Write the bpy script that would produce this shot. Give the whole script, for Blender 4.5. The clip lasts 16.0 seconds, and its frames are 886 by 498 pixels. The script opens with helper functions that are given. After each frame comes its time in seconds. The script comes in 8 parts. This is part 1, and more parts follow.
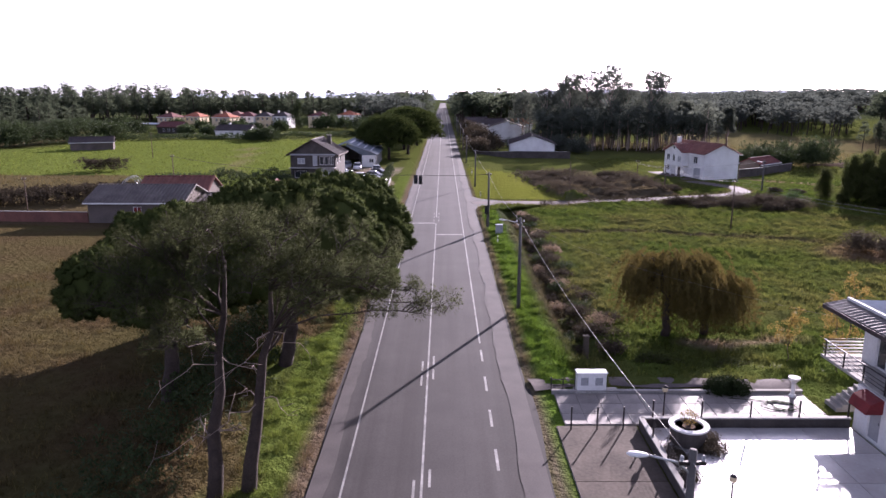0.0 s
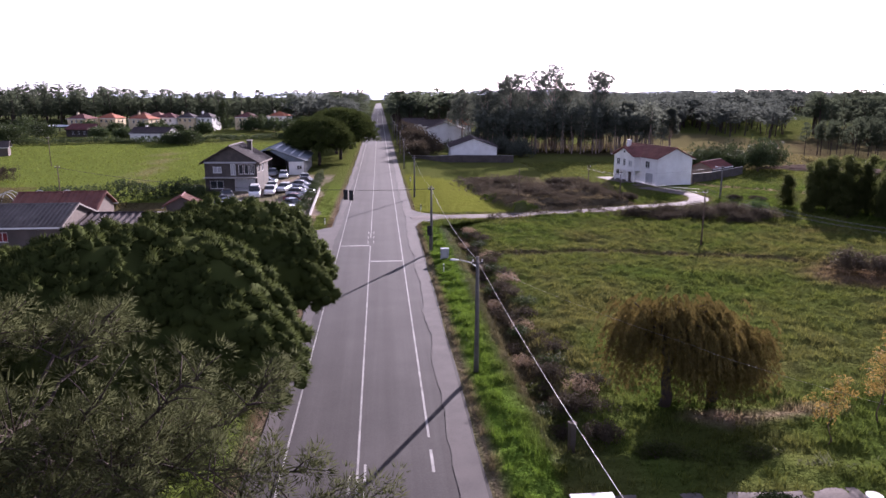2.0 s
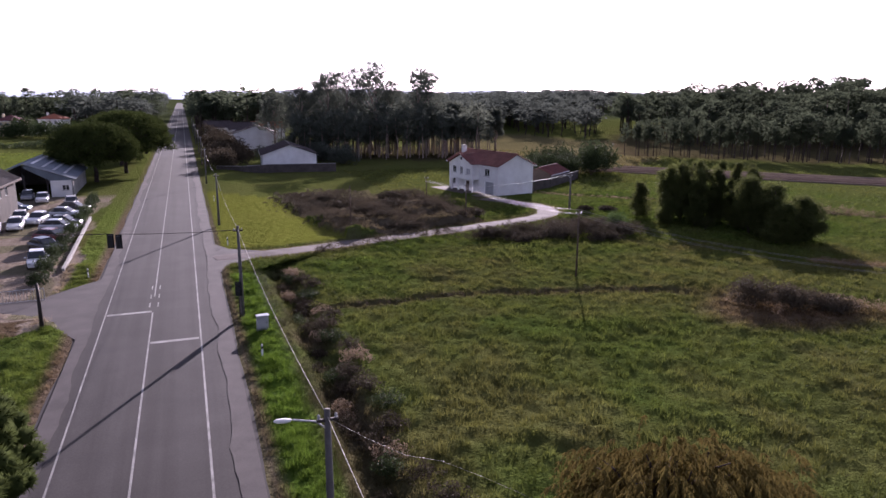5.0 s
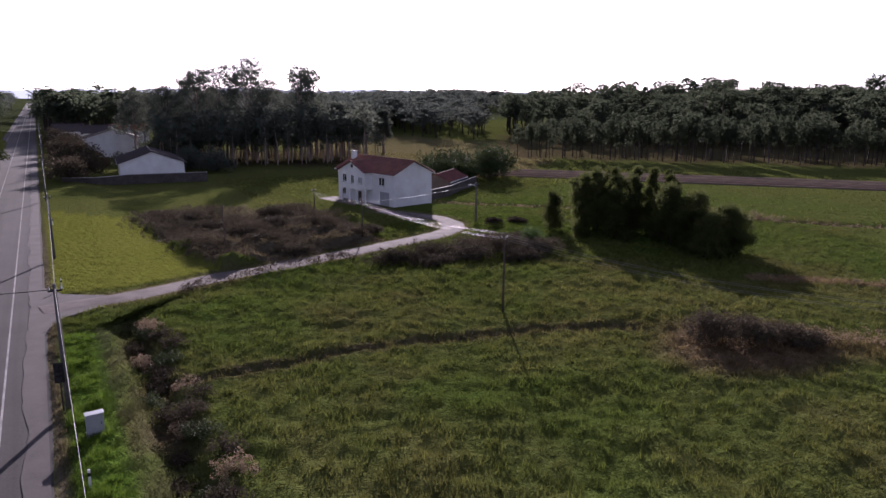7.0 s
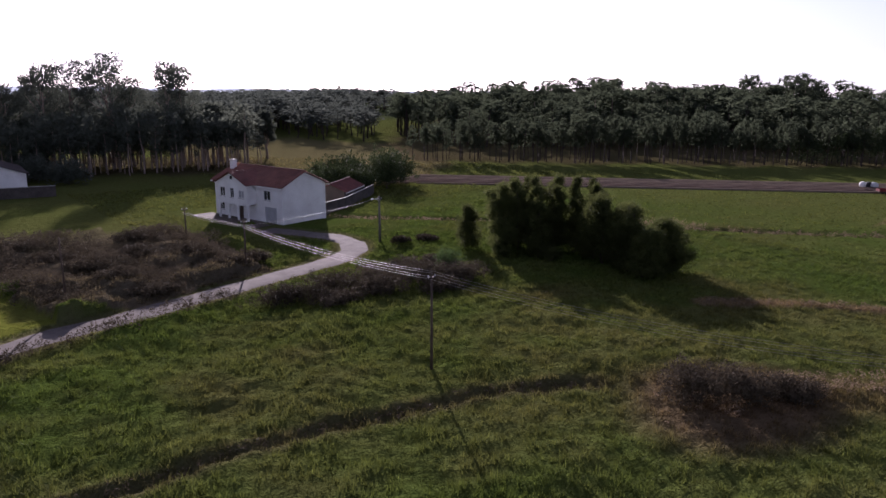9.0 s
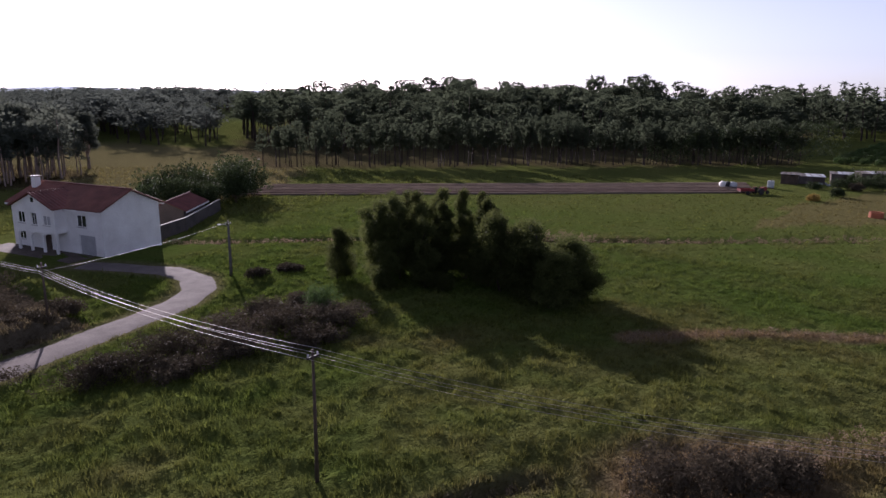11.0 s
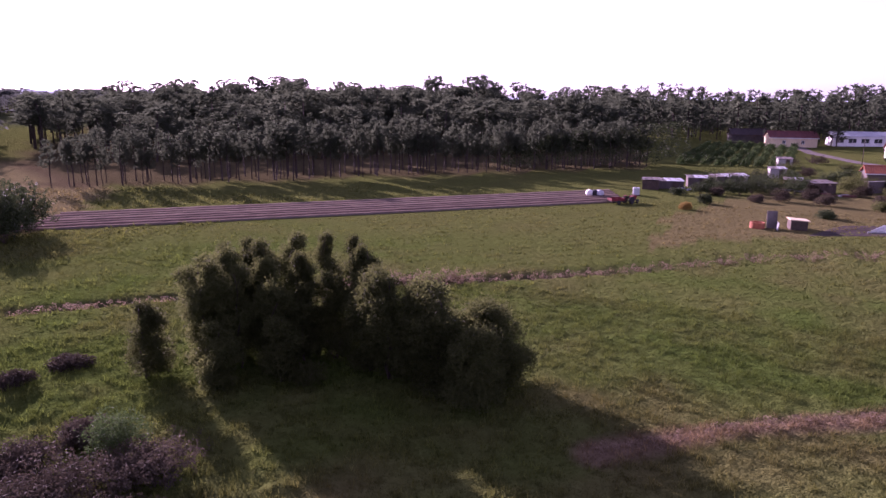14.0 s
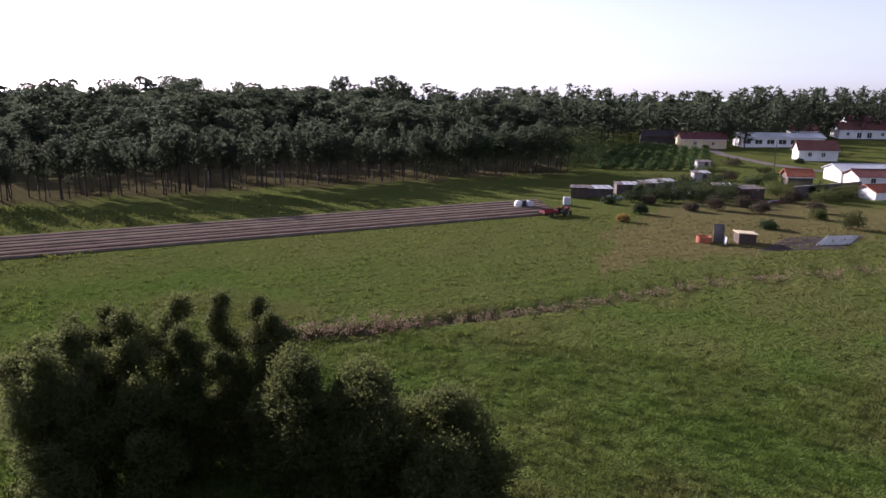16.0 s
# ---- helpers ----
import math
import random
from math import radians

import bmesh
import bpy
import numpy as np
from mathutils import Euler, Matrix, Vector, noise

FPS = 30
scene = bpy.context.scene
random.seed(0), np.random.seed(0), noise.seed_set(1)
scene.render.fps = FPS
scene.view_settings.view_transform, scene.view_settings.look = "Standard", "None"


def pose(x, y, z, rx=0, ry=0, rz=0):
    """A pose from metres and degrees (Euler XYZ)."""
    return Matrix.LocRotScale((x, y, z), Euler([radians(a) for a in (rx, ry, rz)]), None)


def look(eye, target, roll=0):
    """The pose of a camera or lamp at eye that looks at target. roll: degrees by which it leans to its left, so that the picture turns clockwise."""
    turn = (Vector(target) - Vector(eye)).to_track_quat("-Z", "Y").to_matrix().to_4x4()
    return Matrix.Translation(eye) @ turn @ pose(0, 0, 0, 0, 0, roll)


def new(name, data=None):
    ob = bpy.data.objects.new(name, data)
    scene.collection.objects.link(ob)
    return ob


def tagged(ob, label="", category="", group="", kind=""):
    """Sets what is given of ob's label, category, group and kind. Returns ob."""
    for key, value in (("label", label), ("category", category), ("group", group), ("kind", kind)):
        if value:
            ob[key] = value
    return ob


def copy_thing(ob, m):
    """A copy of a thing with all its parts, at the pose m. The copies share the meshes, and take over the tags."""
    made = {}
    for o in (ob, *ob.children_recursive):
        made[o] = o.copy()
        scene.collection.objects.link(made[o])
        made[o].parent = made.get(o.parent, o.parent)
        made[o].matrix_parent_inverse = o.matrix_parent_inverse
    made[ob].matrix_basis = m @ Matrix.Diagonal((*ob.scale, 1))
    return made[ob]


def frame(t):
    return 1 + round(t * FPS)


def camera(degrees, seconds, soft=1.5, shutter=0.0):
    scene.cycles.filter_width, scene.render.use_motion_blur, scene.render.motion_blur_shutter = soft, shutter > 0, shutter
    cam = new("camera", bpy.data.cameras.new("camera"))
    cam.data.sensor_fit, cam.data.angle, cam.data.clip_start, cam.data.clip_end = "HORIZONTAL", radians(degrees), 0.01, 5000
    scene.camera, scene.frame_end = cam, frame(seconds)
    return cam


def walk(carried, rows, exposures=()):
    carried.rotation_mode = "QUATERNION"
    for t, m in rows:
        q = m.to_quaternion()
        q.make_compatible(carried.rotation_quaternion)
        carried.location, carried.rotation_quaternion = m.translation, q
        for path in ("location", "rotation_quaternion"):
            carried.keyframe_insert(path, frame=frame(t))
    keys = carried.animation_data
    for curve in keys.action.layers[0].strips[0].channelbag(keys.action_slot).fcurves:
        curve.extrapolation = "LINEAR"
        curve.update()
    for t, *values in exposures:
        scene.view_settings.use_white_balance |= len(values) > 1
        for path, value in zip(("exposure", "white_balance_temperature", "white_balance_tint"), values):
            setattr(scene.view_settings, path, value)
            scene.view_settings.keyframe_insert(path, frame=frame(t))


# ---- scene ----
cam = camera(65.0, 16.0)
METRES, EYE, TILT, LEAN, TURN = 102.4, 17.0, 0.0, 0.0, 0.0
ROWS = [
    (0.0, 0.0, 0.0, 0.0, 0.01, -12.5, -0.03),
    (0.5, 0.0006, 0.0313, -0.0, -0.73, -12.49, -0.08),
    (1.0, 0.0012, 0.0623, 0.0001, -2.1, -12.49, -0.07),
    (1.5, 0.002, 0.0929, 0.0007, -3.53, -12.51, -0.08),
    (2.0, 0.0032, 0.1238, 0.0009, -5.14, -12.5, -0.09),
    (2.5, 0.0048, 0.1545, 0.0012, -7.6, -12.5, -0.13),
    (3.0, 0.0069, 0.1855, 0.0015, -10.31, -12.49, -0.15),
    (3.5, 0.0095, 0.2165, 0.0019, -12.88, -12.49, -0.15),
    (4.0, 0.013, 0.247, 0.0024, -15.33, -12.5, -0.17),
    (6.5, 0.0448, 0.3973, 0.0047, -27.46, -12.52, -0.24),
    (7.0, 0.0546, 0.4266, 0.0051, -29.87, -12.53, -0.27),
    (7.5, 0.0652, 0.4557, 0.0054, -32.31, -12.53, -0.3),
    (8.0, 0.0771, 0.4839, 0.0059, -34.69, -12.53, -0.29),
    (8.5, 0.0902, 0.512, 0.0063, -36.85, -12.54, -0.31),
    (9.0, 0.1048, 0.5394, 0.0067, -39.21, -12.56, -0.31),
    (11.5, 0.1947, 0.6684, 0.0094, -54.22, -12.54, -0.42),
    (12.0, 0.2163, 0.6916, 0.0102, -56.68, -12.54, -0.4),
    (12.5, 0.2392, 0.7141, 0.011, -59.09, -12.53, -0.4),
    (13.0, 0.2628, 0.7353, 0.012, -61.24, -12.53, -0.4),
    (13.5, 0.2873, 0.7554, 0.0131, -63.25, -12.5, -0.37),
    (14.0, 0.3129, 0.7745, 0.0143, -65.23, -12.5, -0.36),
    (14.5, 0.3393, 0.7928, 0.0152, -67.2, -12.49, -0.37),
    (15.0, 0.3658, 0.8098, 0.0166, -69.18, -12.47, -0.36),
    (15.5, 0.3935, 0.826, 0.0179, -71.08, -12.45, -0.38),
    (16.0, 0.4215, 0.8411, 0.0193, -72.95, -12.45, -0.38),
]
KELVIN = 5750
walk(cam, [(t, pose(0, 0, EYE, TILT, LEAN, TURN) @ pose(METRES * x, METRES * y, METRES * z, 90 + pitch, roll, yaw)) for t, x, y, z, yaw, pitch, roll in ROWS],
     exposures=[(t, e, KELVIN, k) for t, e, k in ((0.0, 1.58, 37), (3.0, 1.5, 39), (4.0, 1.32, 39), (7.0, 0.78, 37), (9.0, 0.66, 36), (11.5, 0.66, 33), (12.5, 1.05, 35), (13.0, 1.4, 62), (13.5, 1.65, 95), (14.0, 1.5, 82), (14.4, 1.32, 34), (16.0, 1.2, 34))])

# ---- light: low winter sun ahead to the right, hazy sky ----
SUN_AZ, SUN_EL = 28.3, 17.2          # degrees to the right of the road, degrees above the horizon
world = bpy.data.worlds.new("sky")
scene.world = world
world.use_nodes = True
wn = world.node_tree.nodes
sky = wn.new("ShaderNodeTexSky")
sky.sky_type, sky.sun_disc = "NISHITA", False
sky.sun_elevation, sky.sun_rotation = radians(SUN_EL), radians(SUN_AZ)
sky.air_density, sky.dust_density, sky.ozone_density = 0.7, 0.7, 1.8
pale = wn.new("ShaderNodeHueSaturation")          # thin winter haze makes the blue paler
pale.inputs["Saturation"].default_value = 0.45
world.node_tree.links.new(sky.outputs[0], pale.inputs["Color"])
world.node_tree.links.new(pale.outputs[0], wn["Background"].inputs[0])
wn["Background"].inputs[1].default_value = 0.085
sun_data = bpy.data.lights.new("sun", "SUN")
sun_data.energy, sun_data.angle, sun_data.color = 5.0, radians(0.6), (1.0, 0.92, 0.78)
sun = new("sun", sun_data)
_d = Vector((math.sin(radians(SUN_AZ)) * math.cos(radians(SUN_EL)), math.cos(radians(SUN_AZ)) * math.cos(radians(SUN_EL)), math.sin(radians(SUN_EL))))
sun.matrix_world = look(_d * 200, (0, 0, 0))


# ---- materials ----
def mat(name, col, col2=None, rough=0.8, scale=3.0, fine=30.0, bump=0.2, bump_dist=0.02, metal=0.0, attr="", vary=0.0, spec=0.3, island=0.0, stain=0.0, coat=0.0, streak=0.0):
    """Two-scale procedural surface: a broad and a fine noise between two colours, stains, relief and gloss that varies."""
    m = bpy.data.materials.new(name)
    m.use_nodes = True
    n, l = m.node_tree.nodes, m.node_tree.links
    b = n["Principled BSDF"]
    b.inputs["Roughness"].default_value, b.inputs["Metallic"].default_value = rough, metal
    b.inputs["Specular IOR Level"].default_value = spec
    b.inputs["Coat Weight"].default_value = coat
    tc = n.new("ShaderNodeTexCoord")
    geo = n.new("ShaderNodeNewGeometry")
    pos = tc.outputs["Object"] if not attr else geo.outputs["Position"]

    def noise_at(s, detail=4):
        t = n.new("ShaderNodeTexNoise")
        t.inputs["Scale"].default_value, t.inputs["Detail"].default_value = s, detail
        l.new(pos, t.inputs["Vector"])
        return t.outputs["Fac"]

    def math2(op, a, b2):
        q = n.new("ShaderNodeMath")
        q.operation = op
        for i, v in enumerate((a, b2)):
            if isinstance(v, (int, float)):
                q.inputs[i].default_value = v
            else:
                l.new(v, q.inputs[i])
        return q.outputs[0]

    def mix(fac, a, b2, kind="MIX"):
        q = n.new("ShaderNodeMix")
        q.data_type, q.blend_type = "RGBA", kind
        for i, v in ((0, fac), (6, a), (7, b2)):
            if isinstance(v, (int, float)):
                q.inputs[i].default_value = v
            elif isinstance(v, tuple):
                q.inputs[i].default_value = (*v, 1)
            else:
                l.new(v, q.inputs[i])
        return q.outputs[2]

    broad, grain = noise_at(scale), noise_at(fine)
    f = math2("ADD", math2("MULTIPLY", broad, 0.65), math2("MULTIPLY", grain, 0.35))
    ramp = n.new("ShaderNodeMapRange")
    ramp.inputs[1].default_value, ramp.inputs[2].default_value = 0.35, 0.65
    l.new(f, ramp.inputs[0])
    f = ramp.outputs[0]
    if attr:
        a = n.new("ShaderNodeAttribute")
        a.attribute_name = attr
        c = a.outputs["Color"]
        c = mix(math2("MULTIPLY", f, 0.55), c, col, "MULTIPLY")
    else:
        c = mix(f, col, col2 or tuple(x * 0.7 for x in col))
    if stain:
        s = n.new("ShaderNodeMapRange")
        s.inputs[1].default_value, s.inputs[2].default_value = 0.52, 0.72
        l.new(noise_at(scale * 0.37, 6), s.inputs[0])
        c = mix(math2("MULTIPLY", s.outputs[0], stain), c, (0.45, 0.4, 0.36), "MULTIPLY")
    if streak:                   # wear drawn out along the way the traffic goes
        mp = n.new("ShaderNodeMapping")
        mp.inputs["Scale"].default_value = (1.0, 0.02, 1.0)
        l.new(pos, mp.inputs["Vector"])
        t = n.new("ShaderNodeTexNoise")
        t.inputs["Scale"].default_value, t.inputs["Detail"].default_value = 1.1, 5
        l.new(mp.outputs[0], t.inputs["Vector"])
        w = n.new("ShaderNodeMapRange")
        w.inputs[1].default_value, w.inputs[2].default_value = 0.42, 0.62
        l.new(t.outputs["Fac"], w.inputs[0])
        c = mix(math2("MULTIPLY", w.outputs[0], streak), c, (0.55, 0.52, 0.5), "MULTIPLY")
    if vary or island:
        r = geo.outputs["Random Per Island"] if island else None
        if not island:
            oi = n.new("ShaderNodeObjectInfo")
            r = oi.outputs["Random"]
        h = n.new("ShaderNodeHueSaturation")
        v = vary or island
        k = math2("ADD", math2("MULTIPLY", r, 2 * v), 1 - v)
        l.new(k, h.inputs["Value"])
        l.new(math2("ADD", math2("MULTIPLY", r, v * 0.12), 0.5 - v * 0.06), h.inputs["Hue"])
        l.new(c, h.inputs["Color"])
        c = h.outputs[0]
    l.new(c, b.inputs["Base Color"])
    l.new(math2("ADD", math2("MULTIPLY", grain, 0.25), rough - 0.12), b.inputs["Roughness"])
    if bump:
        bn = n.new("ShaderNodeBump")
        bn.inputs["Strength"].default_value, bn.inputs["Distance"].default_value = bump, bump_dist
        l.new(f, bn.inputs["Height"])
        l.new(bn.outputs[0], b.inputs["Normal"])
    return m


def leaf_mat(name, col, col2, through_light=0.35, rough=0.65, spec=0.08, vary=0.35, attr="", fuzz=0.0, soft=0.0):
    """Leaves: diffuse and translucent, each leaf of its own tone."""
    m = bpy.data.materials.new(name)
    m.use_nodes = True
    n, l = m.node_tree.nodes, m.node_tree.links
    b = n["Principled BSDF"]
    b.inputs["Roughness"].default_value, b.inputs["Specular IOR Level"].default_value = rough, spec
    b.inputs["Sheen Weight"].default_value, b.inputs["Sheen Roughness"].default_value = fuzz, 0.6
    geo = n.new("ShaderNodeNewGeometry")
    oi = n.new("ShaderNodeObjectInfo")
    t = n.new("ShaderNodeTexNoise")
    t.inputs["Scale"].default_value = 0.6
    l.new(geo.outputs["Position"], t.inputs["Vector"])
    add = n.new("ShaderNodeMath")
    add.operation = "ADD"
    l.new(geo.outputs["Random Per Island"], add.inputs[0])
    l.new(t.outputs["Fac"], add.inputs[1])
    half = n.new("ShaderNodeMath")
    half.operation = "MULTIPLY"
    l.new(add.outputs[0], half.inputs[0])
    half.inputs[1].default_value = 0.5
    mx = n.new("ShaderNodeMix")
    mx.data_type = "RGBA"
    l.new(half.outputs[0], mx.inputs[0])
    mx.inputs[6].default_value, mx.inputs[7].default_value = (*col, 1), (*col2, 1)
    if attr:
        at = n.new("ShaderNodeAttribute")
        at.attribute_name = attr
        mx.blend_type = "MULTIPLY"
        l.new(at.outputs["Color"], mx.inputs[6])
    h = n.new("ShaderNodeHueSaturation")
    k = n.new("ShaderNodeMapRange")
    k.inputs[3].default_value, k.inputs[4].default_value = 1 - vary, 1 + vary
    l.new(oi.outputs["Random"], k.inputs[0])
    l.new(k.outputs[0], h.inputs["Value"])
    l.new(mx.outputs[2], h.inputs["Color"])
    l.new(h.outputs[0], b.inputs["Base Color"])
    tr = n.new("ShaderNodeBsdfTranslucent")
    if soft:                     # a far crown shades as one cushion, not leaf by leaf
        up = n.new("ShaderNodeMix")
        up.data_type = "VECTOR"
        up.inputs[0].default_value = soft
        l.new(geo.outputs["Normal"], up.inputs[4])
        up.inputs[5].default_value = (0, 0, 1)
        l.new(up.outputs[1], b.inputs["Normal"])
    l.new(h.outputs[0], tr.inputs["Color"])
    ms = n.new("ShaderNodeMixShader")
    ms.inputs[0].default_value = through_light
    l.new(b.outputs[0], ms.inputs[1])
    l.new(tr.outputs[0], ms.inputs[2])
    l.new(ms.outputs[0], n["Material Output"].inputs["Surface"])
    return m


M = {
    "ground": mat("meadow_soil", (0.52, 0.46, 0.38), (0.2, 0.18, 0.15), rough=0.95, scale=1.7, fine=7.0, bump=0.8, bump_dist=0.22, attr="tone", spec=0.0),
    "grass": leaf_mat("grass_blades", (1, 1, 1), (0.62, 0.6, 0.5), 0.5, 0.7, 0.05, vary=0.0, attr="tone"),
    "asphalt": mat("worn_asphalt", (0.05, 0.044, 0.042), (0.031, 0.027, 0.026), rough=0.88, scale=0.35, fine=14.0, bump=0.25, bump_dist=0.012, spec=0.28, stain=0.35, streak=0.7),
    "asphalt_old": mat("patched_asphalt", (0.075, 0.064, 0.06), (0.046, 0.039, 0.037), rough=0.88, scale=0.7, fine=18.0, bump=0.35, bump_dist=0.015, spec=0.35, stain=0.4),
    "line": mat("road_paint", (0.34, 0.33, 0.31), (0.14, 0.135, 0.128), rough=0.75, scale=1.1, fine=9.0, bump=0.1),
    "track": mat("track_gravel", (0.155, 0.132, 0.122), (0.095, 0.08, 0.073), spec=0.1, rough=0.9, scale=0.6, fine=9.0, bump=0.4, stain=0.3),
    "bed_soil": mat("dark_garden_soil", (0.09, 0.075, 0.065), (0.05, 0.042, 0.038), rough=0.95, scale=0.6, fine=6.0, bump=0.5, bump_dist=0.05, spec=0.0),
    "soil": mat("ploughed_soil", (0.155, 0.118, 0.094), (0.105, 0.079, 0.064), rough=0.95, island=0.35, scale=0.5, fine=4.0, bump=0.5, bump_dist=0.06, spec=0.0),
    "white": mat("white_render", (0.78, 0.77, 0.74), (0.62, 0.6, 0.57), rough=0.85, scale=0.5, fine=8.0, bump=0.08, stain=0.2),
    "cream": mat("cream_render", (0.66, 0.54, 0.34), (0.5, 0.4, 0.25), rough=0.85, scale=0.5, fine=8.0, bump=0.08, stain=0.25),
    "grey_render": mat("grey_render", (0.3, 0.29, 0.28), (0.2, 0.19, 0.18), rough=0.9, scale=0.5, fine=8.0, bump=0.12, stain=0.4),
    "dark_wall": mat("dark_stone_wall", (0.085, 0.072, 0.063), (0.045, 0.039, 0.035), rough=0.85, scale=1.0, fine=7.0, bump=0.3, stain=0.3),
    "block": mat("bare_block_wall", (0.13, 0.105, 0.09), (0.08, 0.066, 0.058), rough=0.92, scale=0.6, fine=6.0, bump=0.3, stain=0.4),
    "tile": mat("clay_roof_tiles", (0.19, 0.07, 0.055), (0.11, 0.042, 0.036), rough=0.8, scale=0.8, fine=6.0, bump=0.3, stain=0.35, vary=0.2),
    "tile_dark": mat("dark_roof_tiles", (0.062, 0.045, 0.042), (0.035, 0.027, 0.026), rough=0.75, scale=0.8, fine=6.0, bump=0.3, stain=0.2),
    "orange_tile": mat("orange_roof_tiles", (0.4, 0.13, 0.06), (0.26, 0.085, 0.045), rough=0.8, scale=0.8, fine=6.0, bump=0.3, stain=0.3),
    "fibre": mat("fibre_cement_sheets", (0.19, 0.165, 0.15), (0.1, 0.088, 0.08), rough=0.8, scale=0.5, fine=6.0, bump=0.2, stain=0.45),
    "sheet": mat("blue_grey_roof_sheet", (0.17, 0.2, 0.23), (0.11, 0.13, 0.15), rough=0.55, scale=0.4, fine=5.0, bump=0.05, metal=0.5, stain=0.3),
    "light_sheet": mat("pale_roof_sheet", (0.5, 0.52, 0.53), (0.36, 0.37, 0.38), rough=0.5, scale=0.4, fine=5.0, bump=0.05, metal=0.2, stain=0.3),
    "concrete": mat("concrete", (0.36, 0.34, 0.31), (0.25, 0.235, 0.215), rough=0.85, scale=0.7, fine=9.0, bump=0.2, stain=0.35),
    "paving": mat("pale_patio_paving", (0.27, 0.235, 0.205), (0.19, 0.165, 0.145), rough=0.7, scale=0.6, fine=7.0, bump=0.06, spec=0.5, stain=0.45),
    "wet": mat("wet_terrace_tiles", (0.5, 0.47, 0.44), (0.4, 0.37, 0.34), rough=0.22, scale=0.5, fine=5.0, bump=0.02, spec=0.6, stain=0.3),
    "old_concrete": mat("grubby_concrete", (0.115, 0.092, 0.072), (0.065, 0.052, 0.041), rough=0.9, scale=0.5, fine=6.0, bump=0.3, spec=0.2, stain=0.6),
    "brick": mat("red_brick_wall", (0.19, 0.085, 0.06), (0.11, 0.05, 0.04), rough=0.9, scale=0.8, fine=8.0, bump=0.3, stain=0.4),
    "pole": mat("concrete_pole", (0.13, 0.12, 0.11), (0.08, 0.074, 0.068), rough=0.85, scale=1.2, fine=10.0, bump=0.2, stain=0.3),
    "timber": mat("dark_timber", (0.1, 0.07, 0.05), (0.055, 0.038, 0.028), rough=0.8, scale=1.5, fine=14.0, bump=0.3),
    "cable": mat("bright_cable", (0.3, 0.28, 0.26), (0.2, 0.19, 0.18), rough=0.55, scale=1.0, fine=8.0, bump=0.0, metal=0.3),
    "steel": mat("galvanised_steel", (0.45, 0.45, 0.45), (0.33, 0.33, 0.33), rough=0.45, scale=1.0, fine=10.0, bump=0.05, metal=0.8),
    "black": mat("black_plastic", (0.02, 0.02, 0.021), (0.012, 0.012, 0.013), rough=0.5, scale=2.0, fine=12.0, bump=0.05),
    "iron": mat("dark_iron", (0.05, 0.04, 0.037), (0.03, 0.025, 0.024), rough=0.6, scale=2.0, fine=12.0, bump=0.1, metal=0.4),
    "red": mat("red_canvas", (0.2, 0.025, 0.025), (0.12, 0.02, 0.02), rough=0.8, scale=1.5, fine=15.0, bump=0.1),
    "glass": mat("dark_window_glass", (0.03, 0.035, 0.04), (0.02, 0.022, 0.025), rough=0.16, scale=0.6, fine=3.0, bump=0.0, spec=0.6),
    "shutter": mat("grey_shutter", (0.36, 0.36, 0.36), (0.28, 0.28, 0.28), rough=0.6, scale=1.0, fine=10.0, bump=0.1),
    "bark": mat("pine_bark", (0.06, 0.042, 0.033), (0.03, 0.022, 0.018), rough=0.95, scale=2.5, fine=14.0, bump=0.7, bump_dist=0.04),
    "bark_pale": mat("pale_eucalypt_bark", (0.3, 0.23, 0.19), (0.17, 0.125, 0.1), rough=0.85, scale=1.2, fine=9.0, bump=0.3),
    "pine": leaf_mat("pine_needles", (0.036, 0.05, 0.014), (0.066, 0.082, 0.023), 0.25, 0.9, 0.02, vary=0.1),
    "pine_open": leaf_mat("grey_green_needles", (0.036, 0.043, 0.017), (0.066, 0.072, 0.031), 0.3, 0.9, 0.03, vary=0.1),
    # far woods: distance haze put into the leaf colours as pale grey
    "pine_far": leaf_mat("hazed_pine_needles", (0.062, 0.08, 0.048), (0.095, 0.112, 0.072), 0.55, 0.95, 0.0, vary=0.1, soft=0.85),
    "wood_far": leaf_mat("hazed_far_leaves", (0.072, 0.084, 0.07), (0.1, 0.113, 0.096), 0.55, 0.95, 0.0, vary=0.15, soft=0.75),
    "euc": leaf_mat("eucalypt_leaves", (0.072, 0.084, 0.062), (0.105, 0.115, 0.09), 0.5, 0.95, 0.0, vary=0.2, soft=0.5),
    "shrub": leaf_mat("grove_leaves", (0.052, 0.066, 0.021), (0.098, 0.108, 0.034), 0.6, vary=0.2),
    "willow": leaf_mat("willow_leaves", (0.085, 0.076, 0.024), (0.15, 0.104, 0.03), 0.4, vary=0.1),
    "autumn": leaf_mat("yellow_leaves", (0.2, 0.13, 0.03), (0.28, 0.2, 0.06), 0.45, vary=0.15),
    "bramble": leaf_mat("bramble_leaves", (0.038, 0.033, 0.022), (0.088, 0.07, 0.048), 0.3, spec=0.02, vary=0.3),
    "box_leaf": leaf_mat("dark_box_leaves", (0.014, 0.022, 0.009), (0.03, 0.042, 0.016), 0.15, 0.9, 0.02, vary=0.15),
    "hedge": leaf_mat("hedge_leaves", (0.03, 0.045, 0.018), (0.06, 0.08, 0.03), 0.3, vary=0.25),
    "orchard": leaf_mat("orchard_leaves", (0.04, 0.08, 0.025), (0.09, 0.13, 0.04), 0.35, vary=0.2),
    "reed": leaf_mat("dry_reeds", (0.17, 0.12, 0.075), (0.28, 0.21, 0.14), 0.35, vary=0.2),
}


